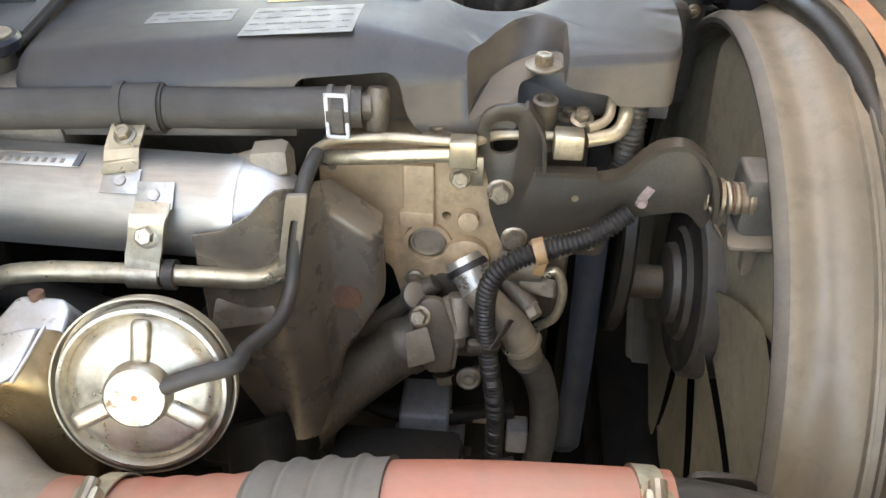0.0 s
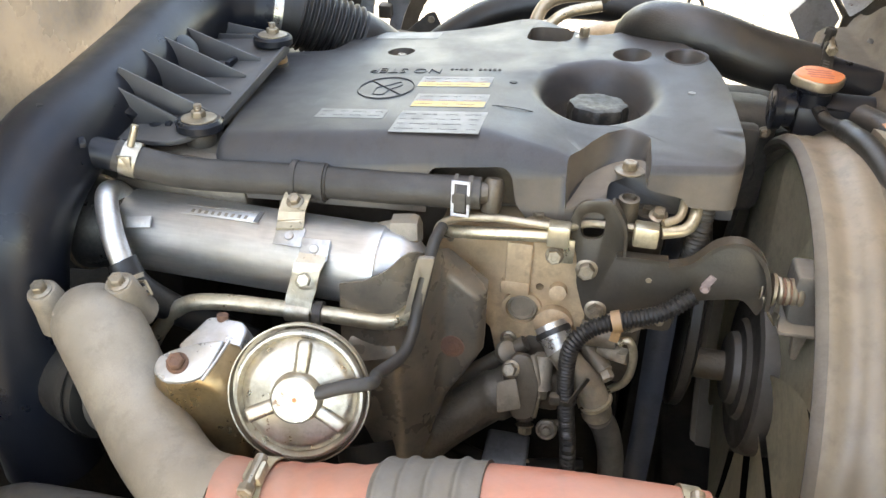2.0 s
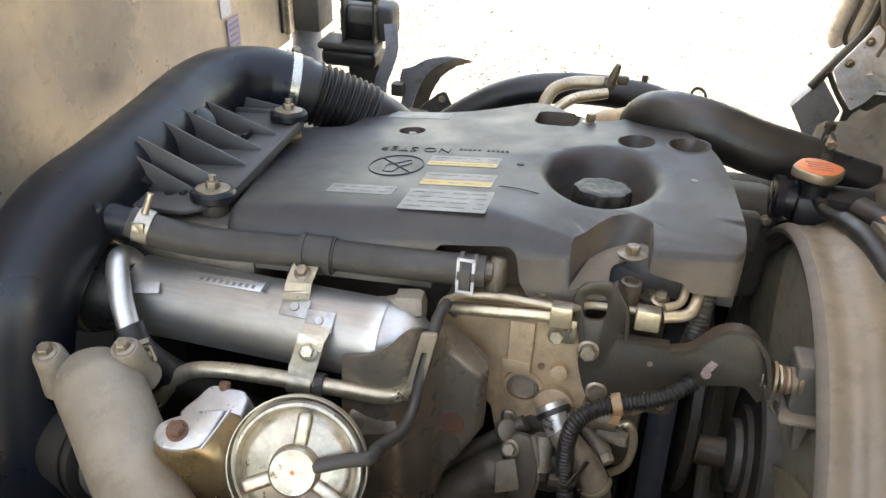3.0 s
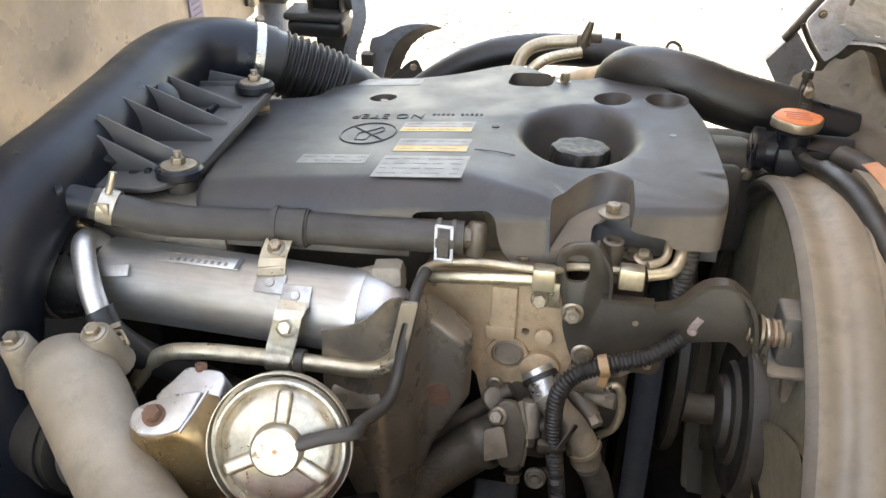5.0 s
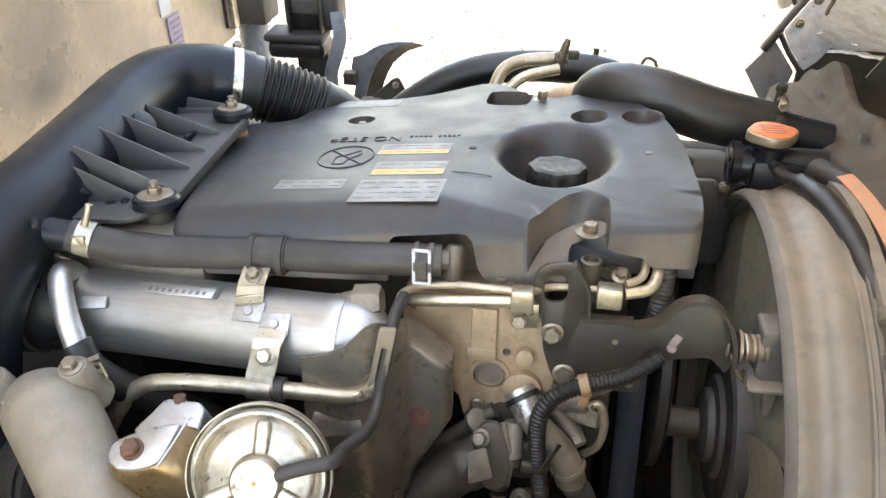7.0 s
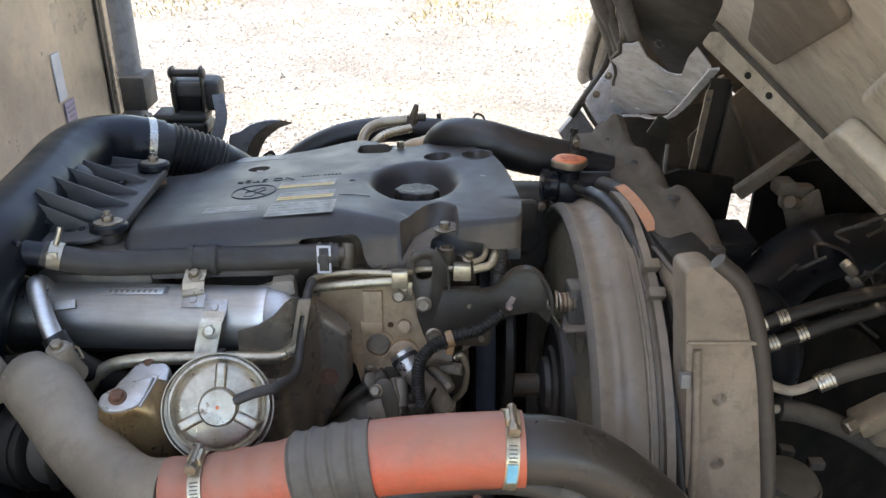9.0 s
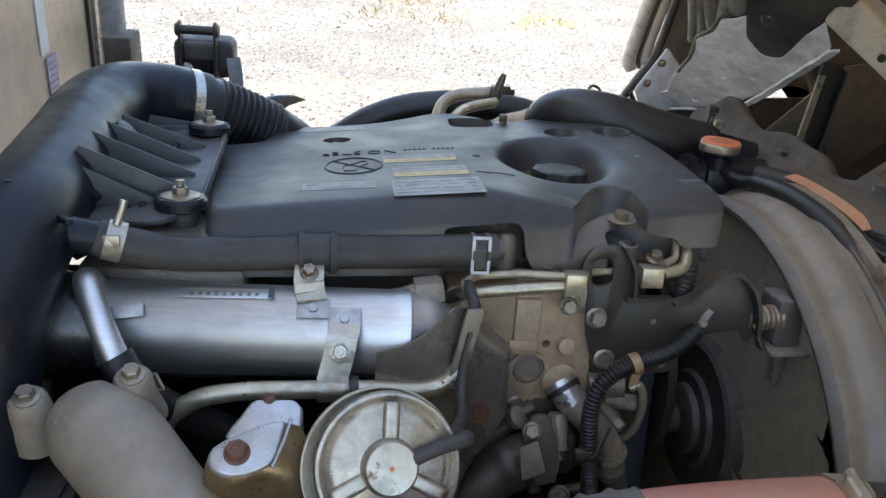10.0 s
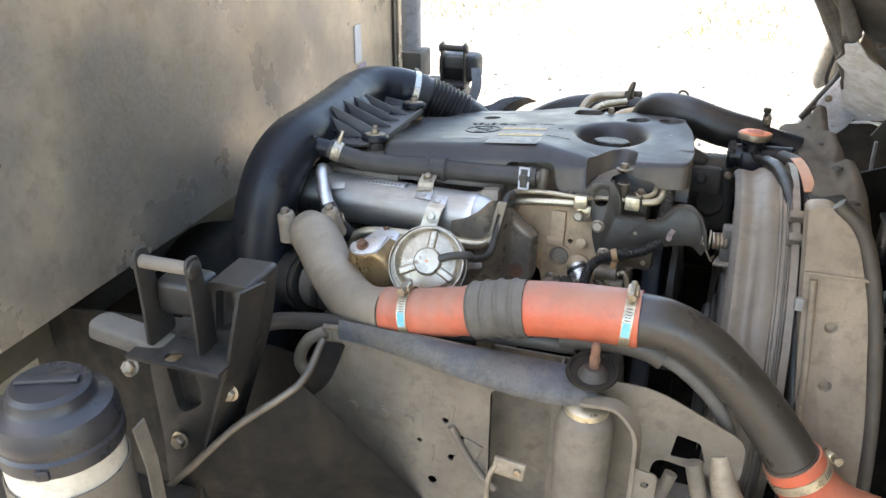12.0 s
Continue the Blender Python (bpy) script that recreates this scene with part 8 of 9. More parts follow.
def far_fender():
    t = Thing("far_mudguard", "curved grey plastic mudguard lip with a dark underside", "mudguard", TRUCK)
    face = soft_outline([(-0.325, 0.908, 0.004), (-0.300, 0.915, 0.01), (-0.267, 0.938, 0.02), (-0.221, 0.948, 0.02), (-0.190, 0.9475, 0.001), (-0.231, 0.933, 0.02), (-0.266, 0.904, 0.03), (-0.290, 0.858, 0.03), (-0.306, 0.80), (-0.332, 0.80), (-0.320, 0.864, 0.006), (-0.331, 0.882, 0.004)], 0.004)
    g = t.part("lip_face", prism(face, 0.010, (0, 1.865, 0), (1, 0, 0), (0, 0, 1), 0.003), M["post"])
    # underside that runs back from the lip
    bm = bmesh.new()
    rows = []
    for x, z in ((-0.190, 0.9465), (-0.209, 0.940), (-0.231, 0.931), (-0.250, 0.917), (-0.266, 0.902), (-0.279, 0.880), (-0.290, 0.856), (-0.299, 0.826), (-0.306, 0.80)):
        rows.append([bm.verts.new((x + 0.006 * k, 1.862 + 0.010 * k, z - 0.005 * k)) for k in range(5)])
    for a, b in zip(rows, rows[1:]):
        for k in range(4):
            bm.faces.new((a[k], a[k + 1], b[k + 1], b[k]))
    bmesh.ops.solidify(bm, geom=bm.faces[:], thickness=0.005)
    t.part("underside", bm, M["rubber_clean"], g)
    t.part("stay", block((-0.332, 1.85, 0.862), (0.030, 0.03, 0.030), 0.004), M["cab_dark"], g)
    gusset = t.part("gusset", prism(soft_outline([(-0.315, 0.80), (-0.222, 0.884, 0.01), (-0.207, 0.889, 0.01), (-0.165, 0.80)], 0.008), 0.004, (0, 1.80, 0), (1, 0, 0), (0, 0, 1)), M["band_grey"], g)
    add_bolt(t, (-0.214, 1.794, 0.872), (0, -1, 0.2), 0.008, 0.006, parent=gusset)
    t.part("leg", block((-0.27, 1.78, 0.60), (0.05, 0.05, 0.48), 0.006), M["cab_dark"], g)
    t.part("arm", block((-0.27, 1.55, 0.42), (0.05, 0.50, 0.05), 0.006), M["cab_dark"], g)
    t.part("grommet", lathe([(0.03, 0), (0.026, 0.02), (0.014, 0.026), (0, 0.026)], (-0.15, 1.72, 0.82), (0, -0.3, 1), 20), M["rubber"], g)
    t.done()


far_fender()


def shade_sheets():
    t = Thing("far_shade_sheet", "added near-black sheet keeping the view beyond the engine dark", "splash panel", TRUCK)
    # Added sheet: near-black, it blocks bright ground beyond the engine.
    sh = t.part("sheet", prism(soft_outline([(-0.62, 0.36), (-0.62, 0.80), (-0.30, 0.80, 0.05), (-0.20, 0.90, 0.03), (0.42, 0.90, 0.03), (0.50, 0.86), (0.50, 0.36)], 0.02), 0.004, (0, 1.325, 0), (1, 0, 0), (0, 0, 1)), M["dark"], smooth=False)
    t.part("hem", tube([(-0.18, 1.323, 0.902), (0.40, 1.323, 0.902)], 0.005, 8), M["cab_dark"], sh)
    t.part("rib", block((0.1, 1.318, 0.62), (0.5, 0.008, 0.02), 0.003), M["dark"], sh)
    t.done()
    # Unseen block that fills the dark below the engine.
    one("cross_member", "added near-black block filling the dark under the engine", "cross member", block((0.50, 0.90, 0.44), (0.34, 0.76, 0.16), 0.01), M["dark"], TRUCK)
    # Stand-in for the shade under the box, held in near-black colour.
    one("underbox_shade_sheet", "added near-black sheet standing in for shade under the truck box", "arch panel", prism([(-2.2, 0.30), (-0.62, 0.30), (-0.62, 0.93), (-2.2, 0.93)], 0.006, (0, 1.42, 0), (1, 0, 0), (0, 0, 1)), M["dark"], TRUCK, smooth=False)
    # Shadow behind the cab mount, put in as a near-black sheet.
    one("mount_shade_sheet", "added near-black sheet standing in for shadow behind the cab mount", "chassis plate", prism([(-0.75, 0.33), (-0.19, 0.33), (-0.19, 0.90), (-0.40, 0.93), (-0.75, 0.90)], 0.006, (0, 0.475, 0), (1, 0, 0), (0, 0, 1)), M["dark"], TRUCK, smooth=False)
    # Added floor that shuts out light and bright ground from below.
    one("underside_shade_sheet", "added near-black sheet closing off the ground below the engine", "under guard", prism(soft_outline([(-0.60, 0.55), (0.50, 0.55), (0.50, 1.25), (-0.60, 1.25)], 0.02), 0.003, (0, 0, 0.335), (1, 0, 0), (0, 1, 0)), M["dark"], TRUCK)


shade_sheets()


# ---- tilted cab ----
CA, CN = V(0.7071, 0, -0.7071), V(-0.7071, 0, -0.7071)     # along the floor towards the hinge; out of the underside


def on_floor(s, y, out=0.0):
    return V(0.675, y, 1.317) + CA * s + CN * out


def tilted_cab():
    t = Thing("tilted_cab", "cream truck cab tilted forward showing its worn underside", "truck cab", TRUCK)
    fl = [(-0.50, -0.1), (-0.50, 0.45), (-0.45, 0.55, 0.05), (-0.11, 1.03, 0.05), (0.0, 1.27, 0.02), (0.30, 0.94), (0.9, 0.28), (1.25, -0.1)]
    floor = t.part("floor_panel", prism(soft_outline(fl, 0.02), 0.01, on_floor(0, 0) , CA, (0, 1, 0), 0.002), M["cab"])

    def raised(pts, h, mat, nm, bev=0.008):
        return t.part(nm, prism(soft_outline(pts, 0.02), -h, on_floor(0, 0), CA, (0, 1, 0), bev, segments=3), mat, floor)
    # main beam along the floor's edge, with two drain holes
    corner, d = V(0.696, 1.386, 1.257), V(0.594, -0.613, -0.520).normalized()
    up = V(0.021, -0.024, 0.041)
    up = (up - d * up.dot(d)).normalized()
    side = up.cross(d)
    if side.y > 0:
        side = -side
    turn = Matrix((d, side, up)).transposed()
    mid = corner + d * 0.44 + up * 0.029 - side * 0.0375
    beam = t.part("floor_beam", block(mid, (0.88, 0.075, 0.062), 0.010, turn, 3), M["cab"])
    for p in (V(0.773, 1.314, 1.216), V(0.805, 1.281, 1.188)):
        q = mid + d * (p - mid).dot(d) + up * (p - mid).dot(up) + side * 0.0370
        t.part("drain_hole", lathe([(0.0070, 0), (0.0065, 0.0012), (0.0, 0.0012)], q, side, 18), M["groove"], beam)
    t.part("edge_bead", tube([on_floor(-0.02, 1.215, 0.004), on_floor(0.0, 1.185, 0.006), on_floor(0.28, 0.90, 0.006), on_floor(0.88, 0.24, 0.006)], 0.005, 8), M["cab_dark"], floor)
    raised([(0.0, 0.76), (0.10, 0.92), (0.60, 0.38), (0.50, 0.22)], 0.03, M["cab"], "floor_rib")
    raised([(-0.17, 0.80), (-0.055, 1.0), (-0.02, 0.95), (-0.22, 0.52), (-0.36, 0.52)], 0.012, M["dusty"], "brown_pad", 0.004)
    raised([(-0.30, 0.30), (-0.10, 0.62), (0.10, 0.52), (0.25, 0.25), (0.10, 0.05), (-0.15, 0.05)], 0.02, M["cab"], "floor_swage", 0.014)
    # rear corner: dark inner skin, worn white plate under the floor's end, pale door edge
    t.part("inner_skin", prism(soft_outline([(0.665, 0.95), (0.70, 0.90), (0.92, 0.93), (1.05, 1.0), (1.6, 0.80), (1.6, 2.2), (0.78, 2.2), (0.70, 1.2)], 0.03), 0.02, (0, 2.03, 0), (1, 0, 0), (0, 0, 1), 0.003), M["dusty"])
    po, pu, pv = V(0.680, 1.900, 0.988), V(0.0815, -0.9094, 0.4077), V(-0.9091, 0.0998, 0.4044)
    pn = V(-0.408, -0.404, -0.819)

    def under(u, v, out=0.0):
        return po + pu * u + pv * v + pn * out
    plate_out = soft_outline([(-0.07, -0.044, 0.01), (0.0, -0.060, 0.02), (0.09, -0.103, 0.04), (0.23, -0.085, 0.05), (0.39, -0.047, 0.05), (0.562, -0.004, 0.01), (0.615, 0.056, 0.006), (0.55, 0.043, 0.02), (0.433, 0.004, 0.02), (0.40, 0.028, 0.02), (0.43, 0.082, 0.02), (0.505, 0.134, 0.008),
                              (0.475, 0.137, 0.006), (0.450, 0.150, 0.008), (0.40, 0.130, 0.01), (0.34, 0.132, 0.008), (0.27, 0.095, 0.01), (0.185, 0.072, 0.012), (0.10, 0.050, 0.01), (0.02, 0.012, 0.01), (-0.07, 0.01, 0.01)], 0.01)
    bm = prism(plate_out, 0.003, po, pu, pv, 0, holes=[(0.238, 0.0, 0.004), (0.300, -0.030, 0.004), (0.16, 0.02, 0.003), (0.33, 0.06, 0.003), (0.05, -0.045, 0.006)])
    bmesh.ops.subdivide_edges(bm, edges=[e for e in bm.edges if e.calc_length() > 0.04], cuts=2)
    for v in bm.verts:
        v.co += pn * (0.010 * noise.noise((v.co.x * 11, v.co.y * 11, v.co.z * 11)))
    wp = t.part("corner_plate", bm, M["white_metal"], None, "worn bare white metal corner plate", smooth=True)
    lip = []
    for k, p in enumerate(spline([under(-0.08, -0.046), under(0.0, -0.064), under(0.09, -0.106), under(0.23, -0.088), under(0.39, -0.051), under(0.562, -0.010)], 8)):
        lip.append(p + pn * (0.007 + 0.0015 * math.sin(1.7 * k)))
    t.part("plate_fold", strap(lip, 0.020, 0.005, pv + pn * 0.5, 0.0015), M["white_metal"], wp)
    flap = t.part("corner_flap", prism(soft_outline([(0.663, 1.089, 0.008), (0.602, 0.986, 0.008), (0.620, 0.952, 0.004), (0.660, 0.900, 0.006), (0.684, 0.922, 0.006), (0.712, 0.965, 0.006), (0.708, 1.042, 0.006)], 0.008), 0.003, (0, 1.925, 0), (1, 0, 0), (0, 0, 1), 0.0008), M["white_metal"], wp, "worn white metal flap with two studs")
    for x, z in ((0.630, 1.003), (0.657, 1.052)):
        t.part("stud", lathe([(0.010, 0), (0.009, 0.004), (0.005, 0.005), (0.005, 0.012), (0, 0.012)], (x, 1.922, z), (0, -1, 0), 16), M["bolt"], flap)
    edge = spline([(0.712, 2.0, 1.55), (0.670, 2.0, 1.36), (0.634, 2.0, 1.206), (0.609, 2.0, 1.075), (0.606, 2.0, 1.035), (0.616, 2.0, 1.018)], 8)
    tr = t.part("door_edge", tube(edge, 0.017, 18), M["cab"], None, "pale cab rear corner edge")
    t.part("edge_bead", tube([p + V(0.034, -0.010, 0.004) for p in edge[:-6]], 0.013, 14), M["cab"], tr)
    t.part("edge_line", tube([p + V(0.018, -0.012, 0) for p in edge[:-3]], 0.005, 8), M["cab_dark"], tr)
    seal = spline([(0.765, 1.96, 1.55), (0.712, 1.955, 1.36), (0.676, 1.95, 1.215), (0.650, 1.95, 1.072), (0.612, 1.95, 1.0), (0.584, 1.95, 0.951), (0.574, 1.95, 0.934)], 8)
    t.part("edge_seal", tube(seal, 0.0105, 10), M["black"], tr, "black door seal")
    t.part("outer_seal", tube(spline([(0.600, 1.94, 0.975), (0.625, 1.94, 0.935), (0.652, 1.93, 0.90)], 6), 0.006, 10), M["black"], tr)
    # ragged sound-proofing hanging behind the plate, dark liner with two clips
    for k in range(5):
        u0, v0 = 0.285 + 0.048 * k, 0.118 + 0.006 * k
        line = spline([under(u0 + 0.45, v0 + 0.29, -0.05), under(u0 + 0.19, v0 + 0.125, -0.045 + 0.012 * (k % 2)), under(u0 + 0.09 - 0.015 * (k % 3), v0 + 0.060, -0.034), under(u0, v0, -0.012)], 6)
        t.part("carpet_fold", tube(line, lambda s, d: 0.0125 + 0.003 * math.sin(11 * s + k), 10), M["carpet"], None, "ragged grey sound-proofing fold")
    liner = t.part("dark_liner", prism(soft_outline([(0.27, -0.028, 0.02), (0.31, -0.062, 0.03), (0.43, -0.03, 0.05), (0.60, 0.02), (0.72, 0.06), (0.95, 0.30), (0.85, 0.42), (0.51, 0.180), (0.40, 0.100)], 0.02), 0.010, under(0, 0, -0.05), pu, pv, 0.003), M["cab_dark"])
    for p, mat in ((V(0.695, 1.396, 1.299), "zinc_bright"), (V(0.644, 1.469, 1.236), "black")):
        t.part("liner_clip", lathe([(0.013, 0), (0.012, 0.003), (0.0065, 0.004), (0.0055, 0.010), (0, 0.010)], p - pn * 0.004, pn, 18), M[mat], liner)
    # frayed sealant along the plate's upper edge
    t.part("frayed_edge", tube([under(u, v + 0.004 * math.sin(37 * i), 0.004) for i, (u, v) in enumerate([(0.15, 0.062), (0.185, 0.076), (0.24, 0.092), (0.30, 0.118), (0.34, 0.135), (0.40, 0.136), (0.45, 0.152), (0.48, 0.158)])], 0.004, 8), M["seal"], wp)
    # outer skins that close the cab above and in front
    s0, s1 = -0.50, 1.3
    hull = bmesh.new()
    P = lambda s, y, h: on_floor(s, y, -h)
    c8 = [hull.verts.new(P(s, y, h)) for s in (s0, s1) for y in (-0.1, 2.05) for h in (0.02, 1.55)]
    for f in ((0, 1, 3, 2), (4, 6, 7, 5), (1, 5, 7, 3), (0, 4, 5, 1), (2, 3, 7, 6)):
        hull.faces.new([c8[i] for i in f])
    bmesh.ops.solidify(hull, geom=hull.faces[:], thickness=0.01)
    t.part("outer_skin", hull, M["cab"], smooth=False)
    t.part("pillar_end", prism([(0.545, 0.885), (0.596, 0.955), (0.650, 0.885), (0.640, 0.845), (0.60, 0.80)], 0.03, (0, 1.98, 0), (1, 0, 0), (0, 0, 1), 0.004), M["post"], None, "blue-grey bumper end plate")
    t.done()


tilted_cab()


def cab_bay():
    """What stands under the tilted cab, ahead of the radiator."""
    t = Thing("tilt_stay", "dark steel tilt stay channel with a pale worn flange", "stay", TRUCK)
    web = t.part("web", strap([(0.764, 1.425, 1.180), (0.757, 1.425, 1.06), (0.744, 1.425, 0.90)], 0.040, 0.006, (1, 0, 0)), M["chassis"])
    t.part("flange", strap([(0.741, 1.412, 1.160), (0.735, 1.412, 1.06), (0.726, 1.412, 0.90)], 0.015, 0.004, (1, 0.3, 0)), M["cast_mid"], None, "pale worn flange edge")
    t.part("far_flange", strap([(0.783, 1.412, 1.170), (0.777, 1.412, 1.06), (0.764, 1.412, 0.90)], 0.018, 0.004, (0.2, 1, 0)), M["chassis"], web)
    t.part("pivot_hole", lathe([(0.005, 0), (0.0045, 0.001), (0, 0.001)], (0.7400, 1.4095, 1.142), (0, -1, 0), 12), M["ink"], web)
    t.done()
    one("thin_rod", "thin upright latch rod", "rod", tube(spline([(0.668, 1.40, 1.05), (0.672, 1.40, 0.98), (0.690, 1.40, 0.955), (0.71, 1.40, 0.95)], 5), 0.004, 8), M["post"], TRUCK)
    t = Thing("cab_bay_backing", "added near-black sheets for the dark cab bay, with a brown inner panel", "bulkhead", TRUCK)
    # Two near-black sheets put in for the cavity's shade, a gap left between.
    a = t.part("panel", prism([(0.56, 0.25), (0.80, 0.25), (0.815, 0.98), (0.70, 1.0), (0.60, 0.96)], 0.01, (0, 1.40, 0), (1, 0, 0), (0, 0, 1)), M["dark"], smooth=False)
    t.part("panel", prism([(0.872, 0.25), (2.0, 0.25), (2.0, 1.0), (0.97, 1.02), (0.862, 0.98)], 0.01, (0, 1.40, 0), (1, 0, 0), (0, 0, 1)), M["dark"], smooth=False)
    t.part("inner_panel", prism(soft_outline([(0.79, 0.985), (0.80, 0.94), (0.83, 0.88), (0.95, 0.88), (1.10, 1.0), (1.10, 1.16), (0.92, 1.13), (0.86, 1.06)], 0.01), 0.006, (0, 1.64, 0), (1, 0, 0), (0, 0, 1), 0.002), M["dusty"])
    t.part("panel_rib", tube([(0.84, 1.628, 1.13), (0.90, 1.628, 1.03), (0.97, 1.628, 0.90)], 0.008, 10), M["dusty"])
    t.part("small_flag", block((0.745, 1.70, 0.985), (0.050, 0.004, 0.050), 0.001, Matrix.Rotation(0.5, 3, "Y")), M["green"])
    # Dark sheet added for the shaded cavity below the corner plate.
    t.part("back_panel", prism([(0.66, 0.70), (1.5, 0.70), (1.5, 1.0), (0.66, 0.95)], 0.01, (0, 1.98, 0), (1, 0, 0), (0, 0, 1)), M["cab_dark"], smooth=False)
    t.done()
    t = Thing("cross_brace", "dusty tan cross brace with hinge castings", "brace", TRUCK)
    b = t.part("bar", block((0.845, 1.30, 1.035), (0.155, 0.02, 0.028), 0.004, Matrix.Rotation(radians(-41), 3, "Y")), M["dusty"])
    t.part("hinge", merged(block((0.865, 1.28, 1.010), (0.035, 0.04, 0.03), 0.006), block((0.90, 1.29, 0.985), (0.06, 0.03, 0.05), 0.008), tube([(0.87, 1.25, 0.99), (0.93, 1.30, 0.96)], 0.012, 14)), M["dusty"], b)
    t.part("plate", prism(soft_outline([(0.868, 0.97), (0.93, 1.01), (0.965, 0.93), (0.90, 0.89)], 0.006), 0.005, (0, 1.27, 0), (1, 0, 0), (0, 0, 1), 0.001), M["shroud"])
    t.done()
    t = Thing("relay_box", "black plastic box ahead of the radiator", "box", TRUCK)
    t.part("case", block((0.735, 1.22, 0.90), (0.10, 0.10, 0.07), 0.010), M["duct"])
    t.part("lid", block((0.735, 1.22, 0.938), (0.106, 0.106, 0.012), 0.004), M["duct"])
    t.done()
    one("snorkel", "black plastic intake snorkel ahead of the radiator", "air duct", merged(
        tube(spline([(0.72, 1.12, 0.76), (0.80, 1.15, 0.845), (0.90, 1.20, 0.90), (1.02, 1.25, 0.90), (1.2, 1.3, 0.86)], 8), 0.062, 28), tube(spline([(0.70, 1.05, 0.88), (0.76, 1.05, 0.86), (0.80, 1.05, 0.79), (0.80, 1.05, 0.70)], 8), 0.050, 24)), M["duct"], TRUCK)

    def crimp_hose(label, pts, r, crimps, mat=M["rubber_clean"]):
        t = Thing("air_conditioning_hose", label, "hose", TRUCK, "air conditioning hoses")
        path = spline(pts, 10)
        t.part("hose", tube(path, r, 18), mat)
        for f in crimps:
            i = int(f * (len(path) - 1))
            ax = path[i + 1] - path[i - 1]
            t.part("crimp", merged(*[ring_band(path[i] + ax.normalized() * k * 0.006, ax, r - 0.001, 0.0045, 0.0022, 24) for k in (-1, 0, 1)]), M["zinc_bright"])
        t.done()
    crimp_hose("black hose with two bright crimp bands", [(0.66, 1.0, 0.83), (0.73, 1.0, 0.868), (0.79, 1.0, 0.893), (0.88, 1.0, 0.925), (0.97, 1.0, 0.945), (1.15, 1.0, 0.95)], 0.012, (0.25, 0.36))
    crimp_hose("black hose with two bright crimp bands", [(0.66, 0.99, 0.79), (0.735, 0.99, 0.830), (0.81, 0.99, 0.862), (0.90, 0.99, 0.90), (0.98, 0.99, 0.925), (1.15, 0.99, 0.93)], 0.013, (0.28, 0.40))
    crimp_hose("grey hose with stacked crimp rings", [(0.835, 0.95, 0.788), (0.87, 0.95, 0.806), (0.92, 0.95, 0.825), (1.0, 0.95, 0.845), (1.15, 0.95, 0.85)], 0.0155, (0.06, 0.14), M["band_grey"])
    crimp_hose("thick grey hose sloping down", [(0.78, 0.95, 0.735), (0.83, 0.95, 0.725), (0.92, 0.95, 0.685), (1.02, 0.95, 0.615), (1.1, 0.95, 0.52)], 0.019, (), M["band_grey"])
    one("tan_pipe", "tan painted steel pipe bending to a hose", "pipe", tube(spline([(0.70, 0.95, 0.83), (0.73, 0.95, 0.808), (0.765, 0.95, 0.782), (0.80, 0.95, 0.774), (0.845, 0.95, 0.795)], 8), 0.0085, 16), M["cab"], TRUCK)
    one("tan_pipe", "tan painted steel pipe with a hooked end", "pipe", tube(spline([(0.715, 0.95, 0.80), (0.735, 0.95, 0.765), (0.755, 0.95, 0.736), (0.785, 0.95, 0.735)], 8), 0.0075, 16), M["cab"], TRUCK)
    t = Thing("steering_valve", "bright cast hydraulic valve with pipe unions", "valve", TRUCK)
    t.part("body", merged(block((0.93, 0.92, 0.745), (0.075, 0.05, 0.035), 0.008, Matrix.Rotation(-0.6, 3, "Y")), lathe([(0.015, -0.03), (0.022, -0.02), (0.022, 0.02), (0.012, 0.03)], (0.955, 0.91, 0.72), (0.5, -0.3, 0.8), 20)), M["cast_pipe"])
    t.part("union", hexagon((0.96, 0.90, 0.775), (0.6, -0.2, 0.7), 0.016, 0.02), M["zinc_bright"], angle=25)
    t.part("union", hexagon((0.895, 0.91, 0.735), (-0.8, -0.2, -0.3), 0.014, 0.02), M["bolt"], angle=25)
    t.done()
    t = Thing("washer_pump", "dusty plastic canister low ahead of the radiator", "canister", TRUCK)
    t.part("body", lathe([(0.03, -0.12), (0.046, -0.11), (0.05, 0.0), (0.046, 0.03), (0.03, 0.035)], (0.775, 0.86, 0.64), (0.1, -0.1, 1), 28), M["band_grey"])
    t.part("collar", ring_band((0.776, 0.858, 0.655), (0.1, -0.1, 1), 0.049, 0.012, 0.004, 32), M["dusty"])
    t.done()
    t = Thing("wire_bundle", "tangled thin wires and connectors", "wiring", TRUCK)
    rnd = random.Random(5)
    for k in range(9):
        p = [V(0.86 + 0.16 * rnd.random(), 1.05 + 0.1 * rnd.random(), 0.90 + 0.10 * rnd.random())]
        for _ in range(4):
            p.append(p[-1] + V(rnd.uniform(-0.03, 0.05), rnd.uniform(-0.02, 0.02), rnd.uniform(-0.05, 0.03)))
        t.part("wire", tube(spline(p, 5), 0.0035, 8), M["rubber"])
    for at in ((0.885, 1.03, 0.965), (0.90, 1.03, 0.94), (0.80, 0.93, 0.66), (0.86, 0.93, 0.63)):
        t.part("connector", block(at, (0.028, 0.02, 0.018), 0.004, Matrix.Rotation(rnd.uniform(-0.8, 0.8), 3, "Y")), M["band_grey"])
    t.done()
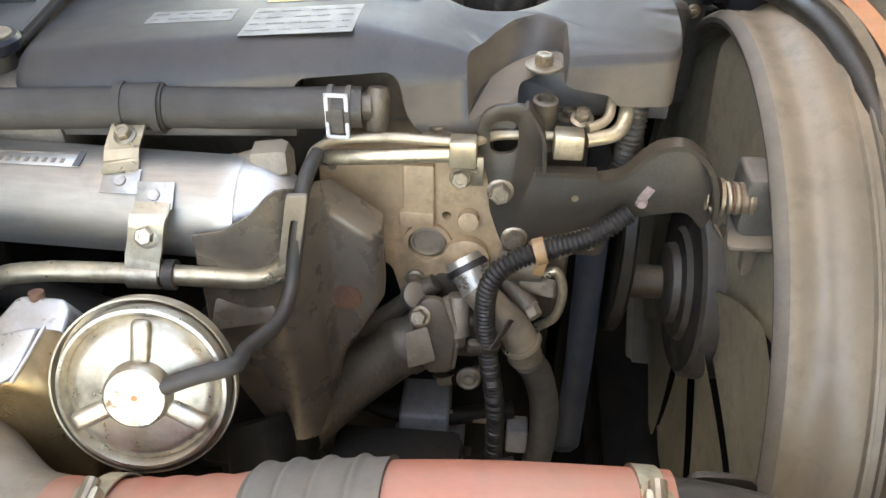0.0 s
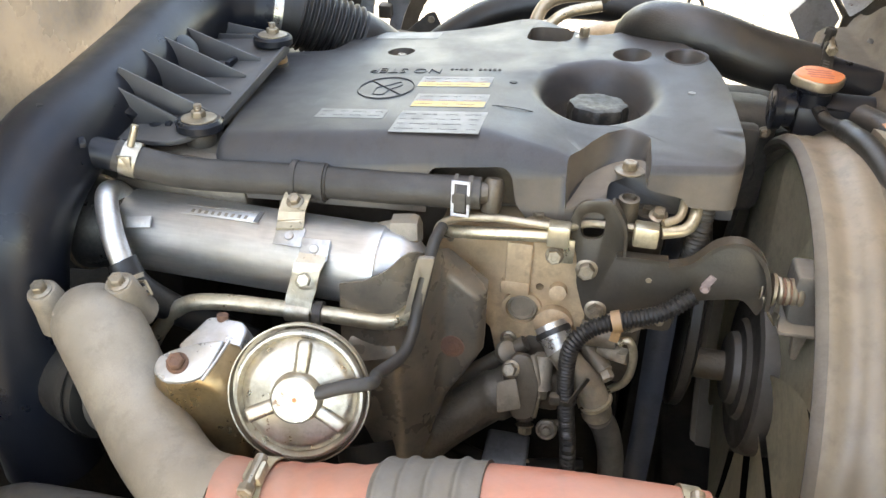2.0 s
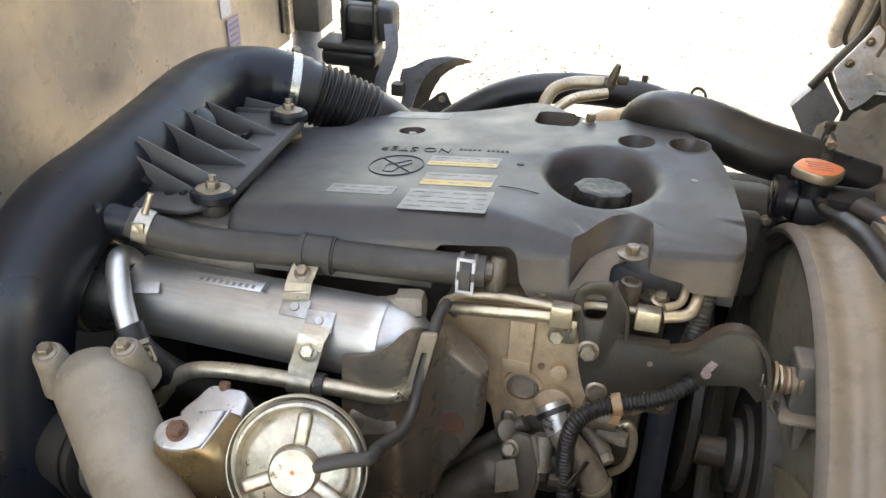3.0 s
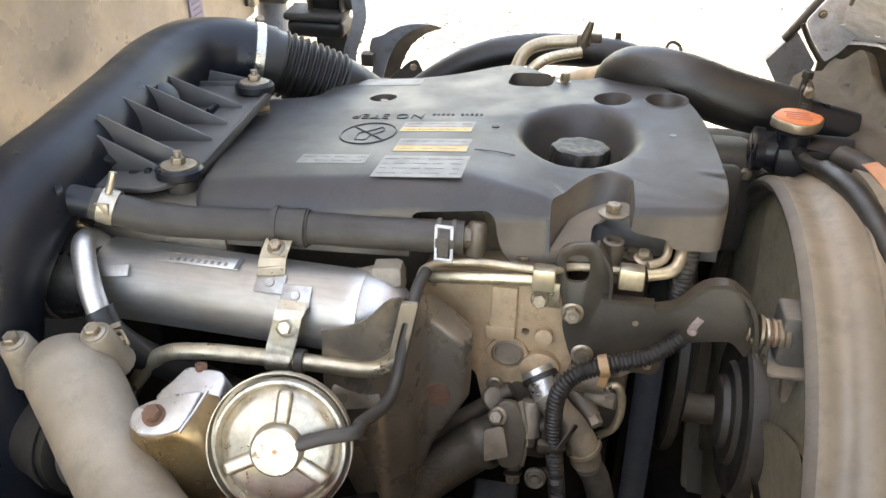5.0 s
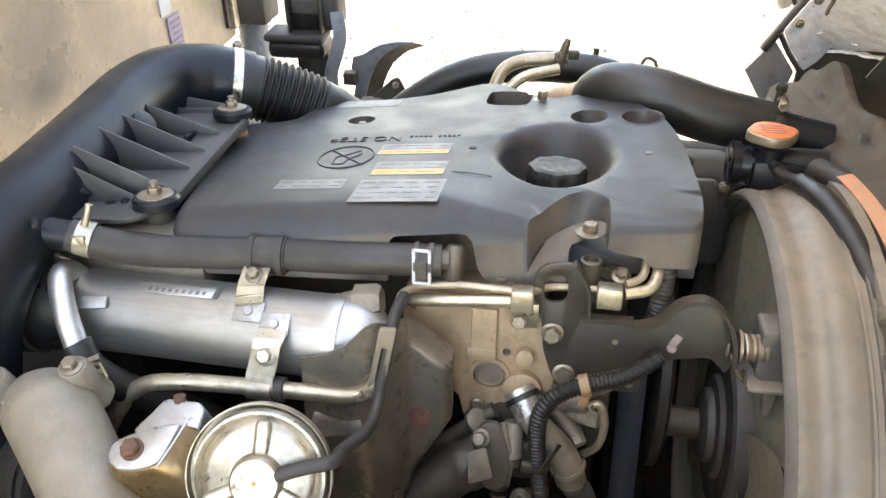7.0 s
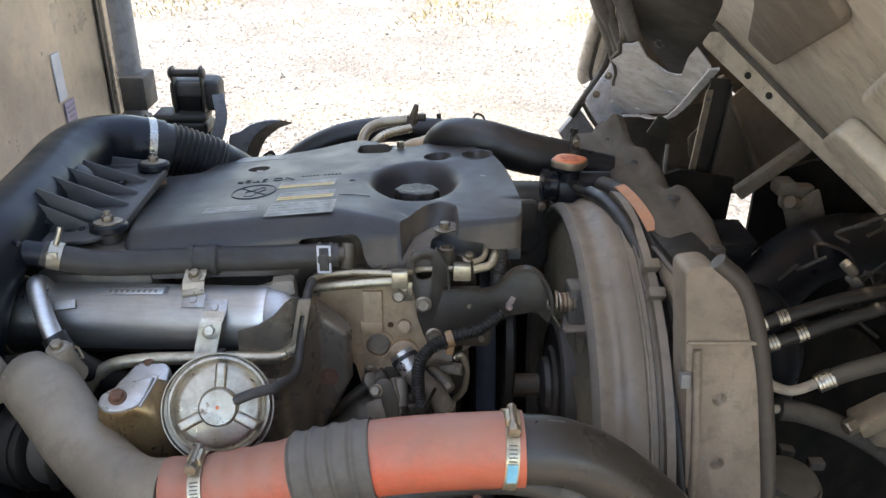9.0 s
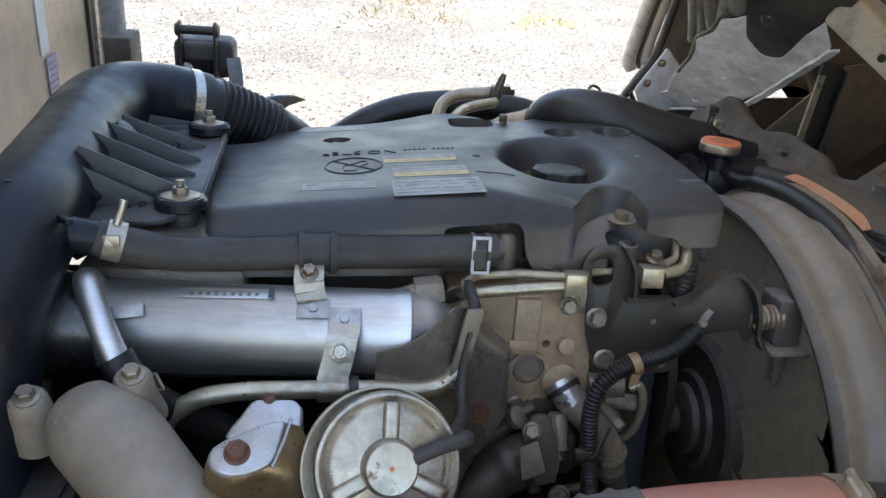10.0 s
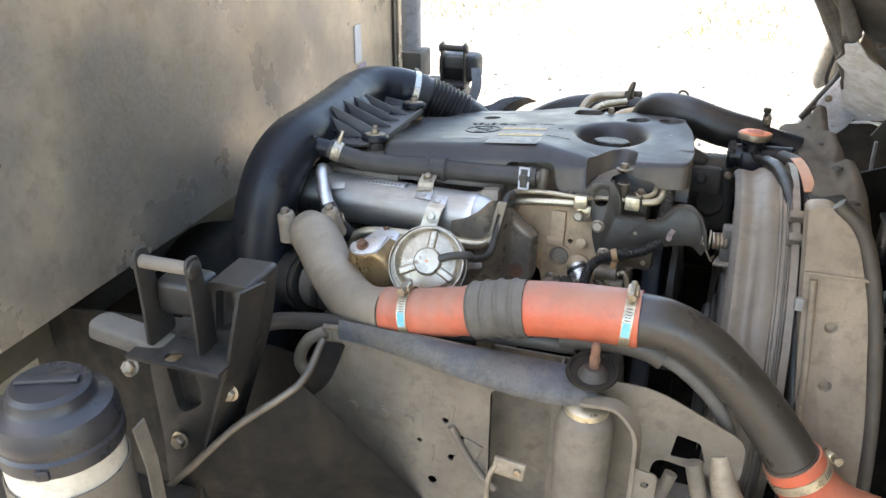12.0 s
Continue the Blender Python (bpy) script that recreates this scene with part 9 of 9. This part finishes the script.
    # Added backing whose near-black colour keeps the space behind the hoses dark.
    one("hose_bay_backing", "added near-black backing panel ahead of the radiator", "panel", prism(soft_outline([(0.60, 0.25), (0.66, 0.66, 0.04), (0.80, 0.82, 0.05), (0.98, 0.80, 0.05), (1.25, 0.55), (1.25, 0.25)], 0.03), 0.01, (0, 1.12, 0), (1, 0, 0), (0, 0, 1), 0.003), M["dark"], TRUCK)


cab_bay()


# ---- loose stones and dry grass on the yard ----
def loose_stones():
    """Stones that lie on the gravel where it is seen past the engine."""
    rnd = random.Random(11)
    verts, faces = [], []
    for _ in range(11000):
        y = 4.0 + 6.5 * rnd.random() ** 1.3
        x = rnd.uniform(-2.2, 3.2)
        r = rnd.uniform(0.005, 0.014) * (1.9 if rnd.random() < 0.05 else 1)
        z = 0.03 * noise.noise((x * 0.4, y * 0.4, 0))
        n = len(verts)
        a0 = rnd.uniform(0, 6.28)
        for k in range(6):
            a = a0 + k * math.pi / 3
            q = r * rnd.uniform(0.75, 1.25)
            verts.append((x + q * math.cos(a), y + q * math.sin(a), z - 0.004))
        for k in range(6):
            a = a0 + k * math.pi / 3 + 0.3
            q = 0.6 * r * rnd.uniform(0.7, 1.2)
            verts.append((x + q * math.cos(a), y + q * math.sin(a), z + r * rnd.uniform(0.45, 0.8)))
        for k in range(6):
            faces.append((n + k, n + (k + 1) % 6, n + 6 + (k + 1) % 6, n + 6 + k))
        faces.append(tuple(n + 6 + k for k in range(6)))
    me = bpy.data.meshes.new("loose_stones")
    me.from_pydata(verts, [], faces)
    me.materials.append(M["stone"])
    tagged(new("loose_stones", me), "loose grey and white stones over the gravel", "stones", kind="stuff")


def dry_grass():
    """Thin dry grass at the far edge of the yard."""
    rnd = random.Random(5)
    verts, faces = [], []
    for _ in range(7000):
        y = rnd.choice((8.1, 8.9, 9.6, 10.4, 11.5)) + rnd.gauss(0, 0.22)
        x = rnd.uniform(-4.5, 5.0)
        if noise.noise((x * 0.9, y * 0.5, 4.0)) < 0.02:
            continue
        h, w, a = rnd.uniform(0.02, 0.075), rnd.uniform(0.004, 0.008), rnd.uniform(0, 3.14)
        lx, ly = rnd.gauss(0, 0.03), rnd.gauss(0, 0.03)
        z = 0.03 * noise.noise((x * 0.4, y * 0.4, 0))
        n = len(verts)
        dx, dy = w * math.cos(a), w * math.sin(a)
        verts += [(x - dx, y - dy, z), (x + dx, y + dy, z), (x + dx * 0.5 + lx * 0.5, y + dy * 0.5 + ly * 0.5, z + h * 0.6), (x + lx, y + ly, z + h)]
        faces += [(n, n + 1, n + 2), (n, n + 2, n + 3)]
    me = bpy.data.meshes.new("dry_grass")
    me.from_pydata(verts, [], faces)
    me.materials.append(M["grass"])
    tagged(new("dry_grass", me), "thin dry yellow grass at the yard's edge", "grass", kind="stuff")


loose_stones()
dry_grass()
